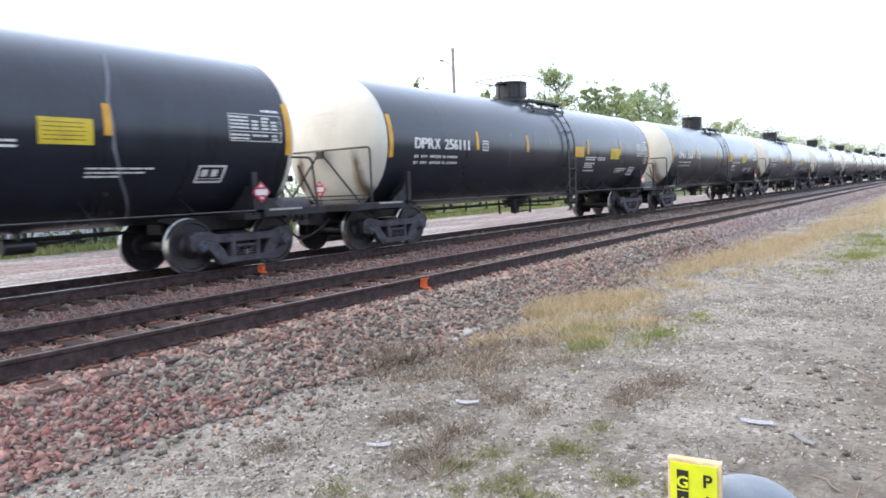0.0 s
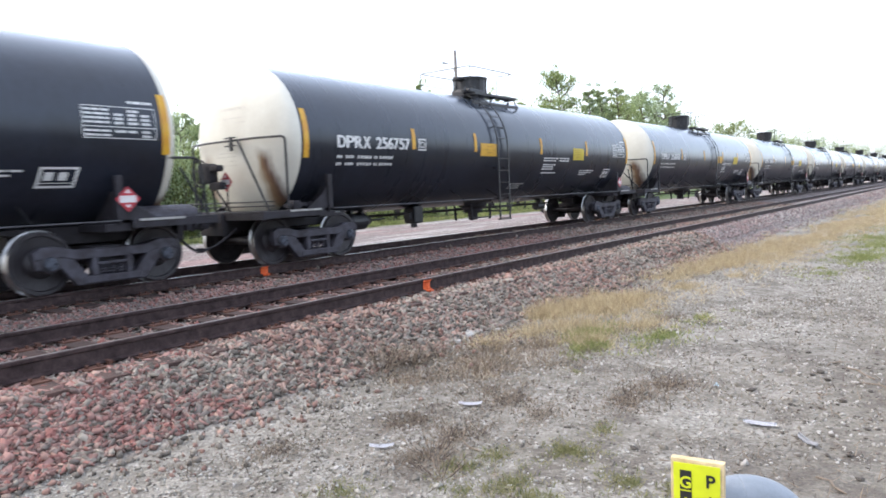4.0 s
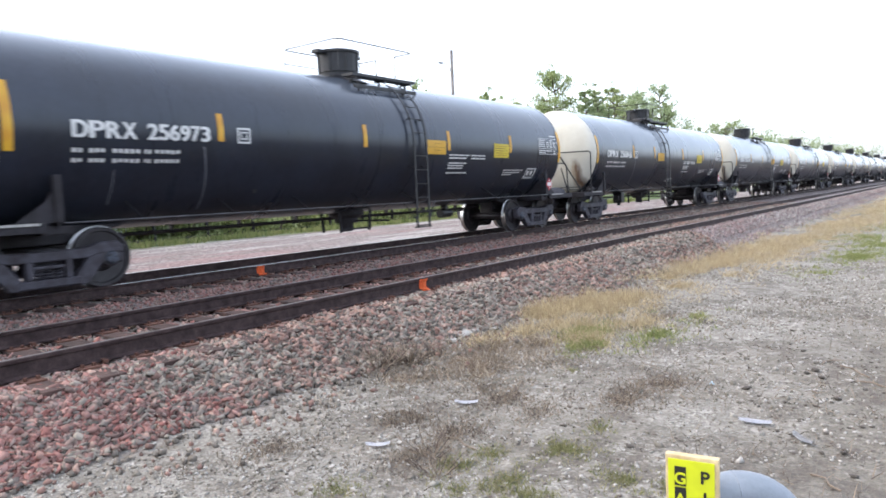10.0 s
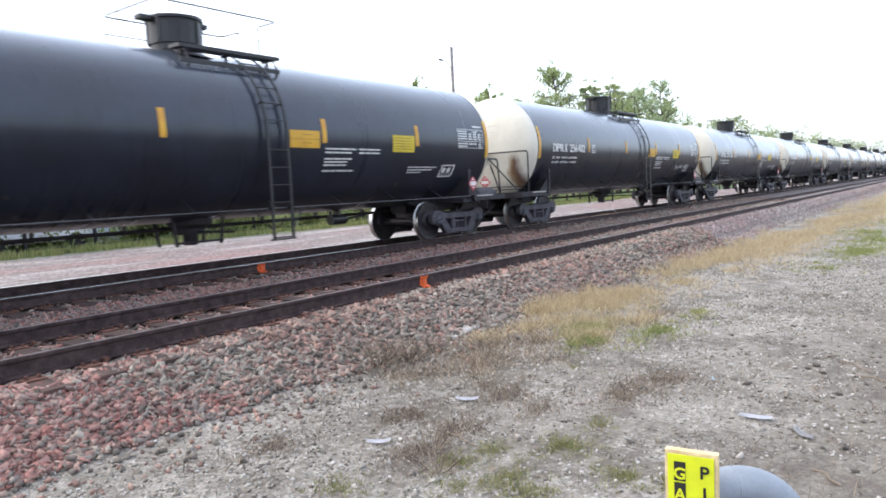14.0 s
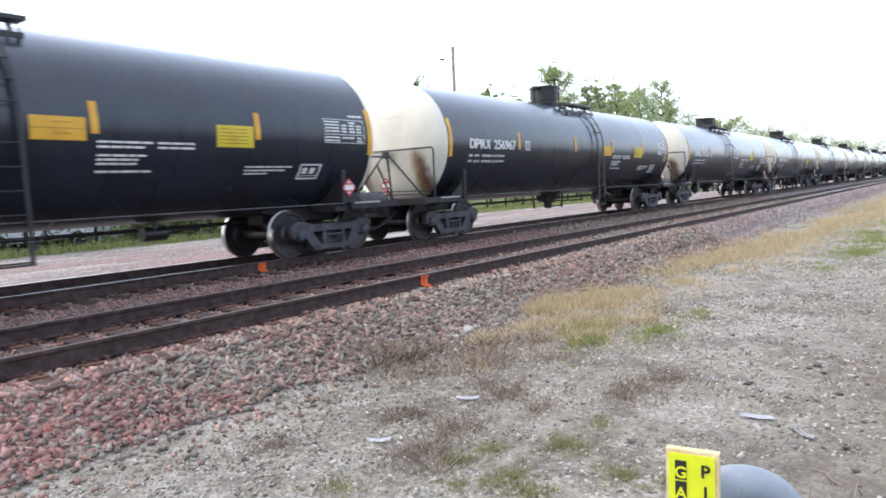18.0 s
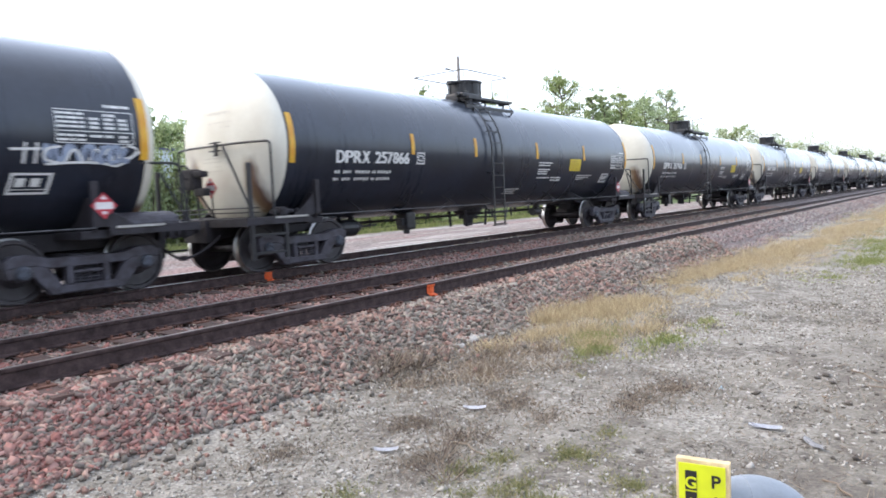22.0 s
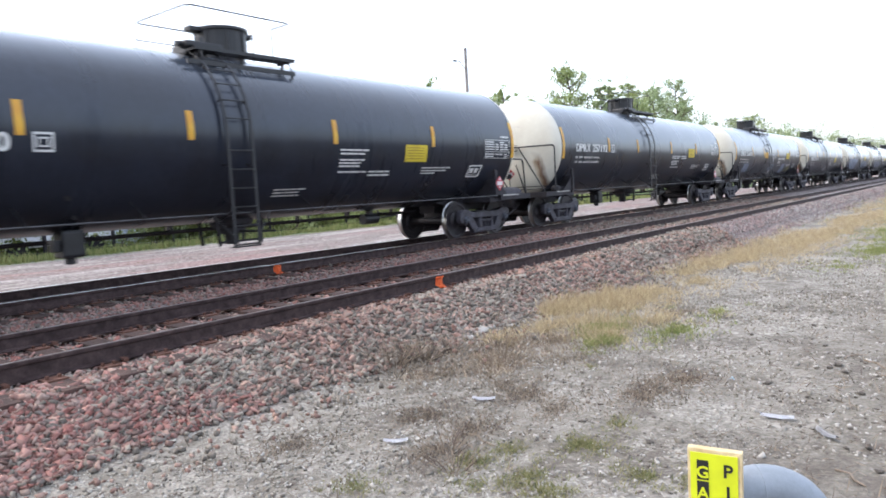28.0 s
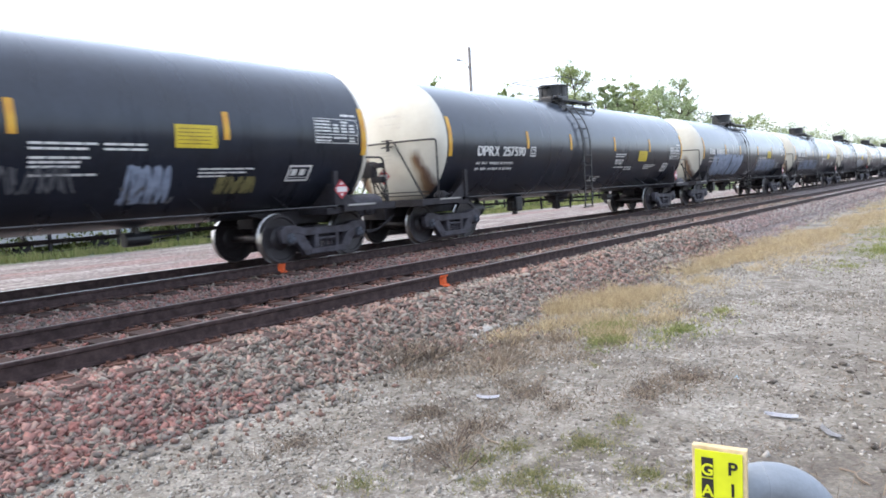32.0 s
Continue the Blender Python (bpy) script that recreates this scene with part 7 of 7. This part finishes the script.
def bush(x, y, tall, wide, seed, mat=None, leaf=0.16, count=900):
    nr = np.random.default_rng(seed)
    b = new("bush")
    b.location = (x, y, -0.36)
    tagged(b, "dense green roadside bush on the grass", "bush", group="bushes beyond the tracks")
    bm = bmesh.new()
    rng = random.Random(seed)
    for _ in range(9):
        a = rng.uniform(0, 6.28)
        rod(bm, (0.1 * math.cos(a), 0.1 * math.sin(a), -0.1), (wide * 0.6 * math.cos(a), wide * 0.6 * math.sin(a), tall * rng.uniform(0.5, 0.9)), 0.03, 4, 0.008)
    part("branching_stem", bm, BARK, b)
    lumps = np.stack([nr.uniform(-1, 1, 14) * wide, nr.uniform(-1, 1, 14) * wide * 0.8, nr.uniform(0.15, 0.85, 14) * tall], 1)
    c = lumps[nr.integers(0, 14, count)]
    p = c + nr.normal(0, 1, (count, 3)) * np.array([wide, wide, tall]) * 0.22
    p[:, 2] = np.abs(p[:, 2])
    sz = np.repeat(leaf * nr.uniform(0.5, 1.3, (count, 1)), 3, 1)
    me = many("foliage", LEAF_V, LEAF_F, p, sz, nr.uniform(0, 6.28, (count, 3)), mat or LEAVES_PALE, 0.15, seed)
    tagged(link_mesh("foliage", me, b), "", kind="stuff")


# x, y, height of the crown's top, half width
for i, (x, y, top, wide, airy, share) in enumerate((
        (69.8, 36.0, 15.2, 3.4, 1.0, 0.25), (77.8, 36.0, 13.9, 1.8, 0.9, 0.2), (81.8, 36.5, 14.3, 2.0, 0.9, 0.2), (86.6, 36.0, 14.9, 3.0, 0.95, 0.2), (94.8, 36.0, 15.1, 3.8, 1.0, 0.2),
        (104.0, 36.0, 16.8, 4.2, 1.0, 0.2), (74.5, 40.0, 11.6, 3.2, 1.0, 0.15), (91.0, 40.0, 12.8, 3.8, 1.0, 0.15), (100.0, 40.0, 13.8, 4.5, 1.0, 0.15), (108.0, 36.5, 14.6, 2.2, 1.0, 0.2))):
    tree(x, y, top + 0.36, wide, 40 + i, 0.25, LEAVES if i % 3 else LEAVES_PALE, share, airy, 9500, taper=0.5)
for i, (x, y, top, wide) in enumerate(((98.4, 29.0, 8.8, 3.0), (101.0, 26.0, 9.2, 3.4), (122.0, 26.0, 8.0, 4.2), (138.0, 26.0, 8.2, 4.5), (168.0, 26.0, 8.4, 6.0), (205.0, 25.0, 8.4, 6.0), (247.0, 24.0, 8.6, 8.0),
                                       (45.9, 36.0, 10.9, 1.9), (48.6, 36.4, 9.9, 1.3), (56.4, 36.0, 11.2, 2.1), (60.6, 37.0, 10.9, 1.7), (64.5, 38.0, 11.0, 2.4))):
    tree(x, y, top + 0.36, wide, 70 + i, 0.25, LEAVES_PALE if i % 2 else LEAVES, 0.3, 1.0, 6000)
for i, (x, y, top, wide) in enumerate(((22.5, 47.0, 8.0, 2.2), (25.0, 48.0, 8.6, 2.4), (19.3, 47.0, 7.7, 2.3), (28.0, 48.0, 9.0, 2.6), (31.5, 49.0, 8.4, 2.6), (35.0, 48.0, 7.4, 2.2), (18.9, 30.5, 3.4, 1.3), (21.0, 31.5, 4.0, 1.5))):
    tree(x, y, top + 0.36, wide, 90 + i, 0.26 if i < 6 else 0.16, LEAVES_PALE if i > 5 else LEAVES, 0.15, 0.9, 10000 if i < 6 else 6000)
tree(9.1, 25.9, 5.9, 0.95, 131, 0.15, HEDGE, 0.12, 1.0, 6500, label="dark green tree before the pale building")
for i, (x, y, top, wide) in enumerate(((15.2, 26.2, 2.9, 0.55), (15.9, 26.4, 3.3, 0.65), (16.6, 26.3, 3.45, 0.7), (17.4, 26.5, 3.1, 0.7), (18.3, 26.6, 2.8, 0.7))):
    bush(x, y, top + 0.36, wide, 140 + i, HEDGE if i % 2 else LEAVES, 0.15, 2600)
for i in range(20):
    rr = random.Random(200 + i)
    bush(9.5 + 2.6 * i + rr.uniform(-0.6, 0.6), 27.0 + rr.uniform(-0.3, 1.6) + (0 if i > 3 else -0.4), rr.uniform(0.9, 1.7) if i > 3 else 1.3, rr.uniform(0.9, 1.5), 300 + i, LEAVES_PALE if i % 2 else HEDGE)


for i in range(28):
    rr = random.Random(400 + i)
    bush(-3.5 + 1.4 * i + rr.uniform(-0.3, 0.3), 26.2 + rr.uniform(-0.2, 0.3), rr.uniform(0.8, 1.25), rr.uniform(0.7, 1.0), 500 + i, HEDGE if i % 3 else LEAVES_PALE, 0.14, 800)


for i in range(14):
    rr = random.Random(600 + i)
    bush(-2.6 + 1.15 * i + rr.uniform(-0.3, 0.3), 26.75 + rr.uniform(-0.1, 0.2), rr.uniform(0.9, 1.3), rr.uniform(0.8, 1.0), 700 + i, LEAVES_PALE if i % 2 else HEDGE, 0.16, 900)
for i in range(9):
    rr = random.Random(800 + i)
    bush(17.5 + 2.4 * i + rr.uniform(-0.5, 0.5), 29.5 + rr.uniform(-0.4, 0.6), rr.uniform(1.9, 2.7), rr.uniform(1.3, 1.8), 900 + i, LEAVES_PALE if i % 2 else LEAVES, 0.2, 1100)


def roadside_grass():
    rng = np.random.default_rng(77)
    pts = [(x, y) for x, y in zip(6 + 60 * rng.uniform(0, 1, 2600) ** 1.3, rng.uniform(23.9, 27.5, 2600))]
    blades("verge_grass", tuft_roots(pts, 10, 0.25, 9), 0.30, 0.03, 0.4, GRASS, 10, "green grass verge beyond the gravel road")


roadside_grass()


POLE_WOOD = material("silvered_pole_wood", (0.30, 0.27, 0.26), 0.85, second=(0.20, 0.18, 0.175), scale=4, fine=40, bump=0.3)


def build_pole():
    pole = new("utility_pole")
    pole.location = (50.6, 36.0, -0.36)
    tagged(pole, "slim grey wooden utility pole with a street light arm", "utility pole")
    part("shaft", rod(bmesh.new(), (0, 0, -0.5), (0, 0, 13.95), 0.19, 12, 0.13), POLE_WOOD, pole)
    bm = pipe(bmesh.new(), rounded([(0, 0, 12.0), (-0.9, 0, 12.7), (-1.5, 0, 12.7)], 0.3), 0.03, 6)
    part("lamp_arm", bm, GRIMY_STEEL, pole)
    part("lamp_head", box(bmesh.new(), -1.85, -1.40, -0.1, 0.1, 12.6, 12.72, 0.03), GRIMY_STEEL, pole)


build_pole()


# ---------------------------------------------------------------- what moves
def motions():
    times = [0.0, 1.0, 2.0, 3.5, 5.5, 7.5, 9.5, 11.5, 13.0, 14.5, 16.5, 17.5, 18.5, 19.5, 20.5, 21.5, 22.5, 24.0, 25.5, 27.5, 29.0, 30.5, 32.0]
    for i, car in enumerate(cars):
        walk(car, [(t, pose(travelled(t) + (i - 0.5) * CAR, FAR_TRACK, 0)) for t in times])
    # the wheels roll without slipping; alike wheelsets follow one turn
    steps = [k / 15 for k in range(481)]
    turn = [(t, Matrix.Rotation((travelled(t) - travelled(0)) / 0.457, 4, "Y")) for t in steps]
    first = wheelsets[0]
    walk(first, turn)
    for w in wheelsets[1:]:
        w.rotation_mode = "QUATERNION"
        w.animation_data_create()
        w.animation_data.action = first.animation_data.action
        w.animation_data.action_slot = first.animation_data.action_slot


motions()
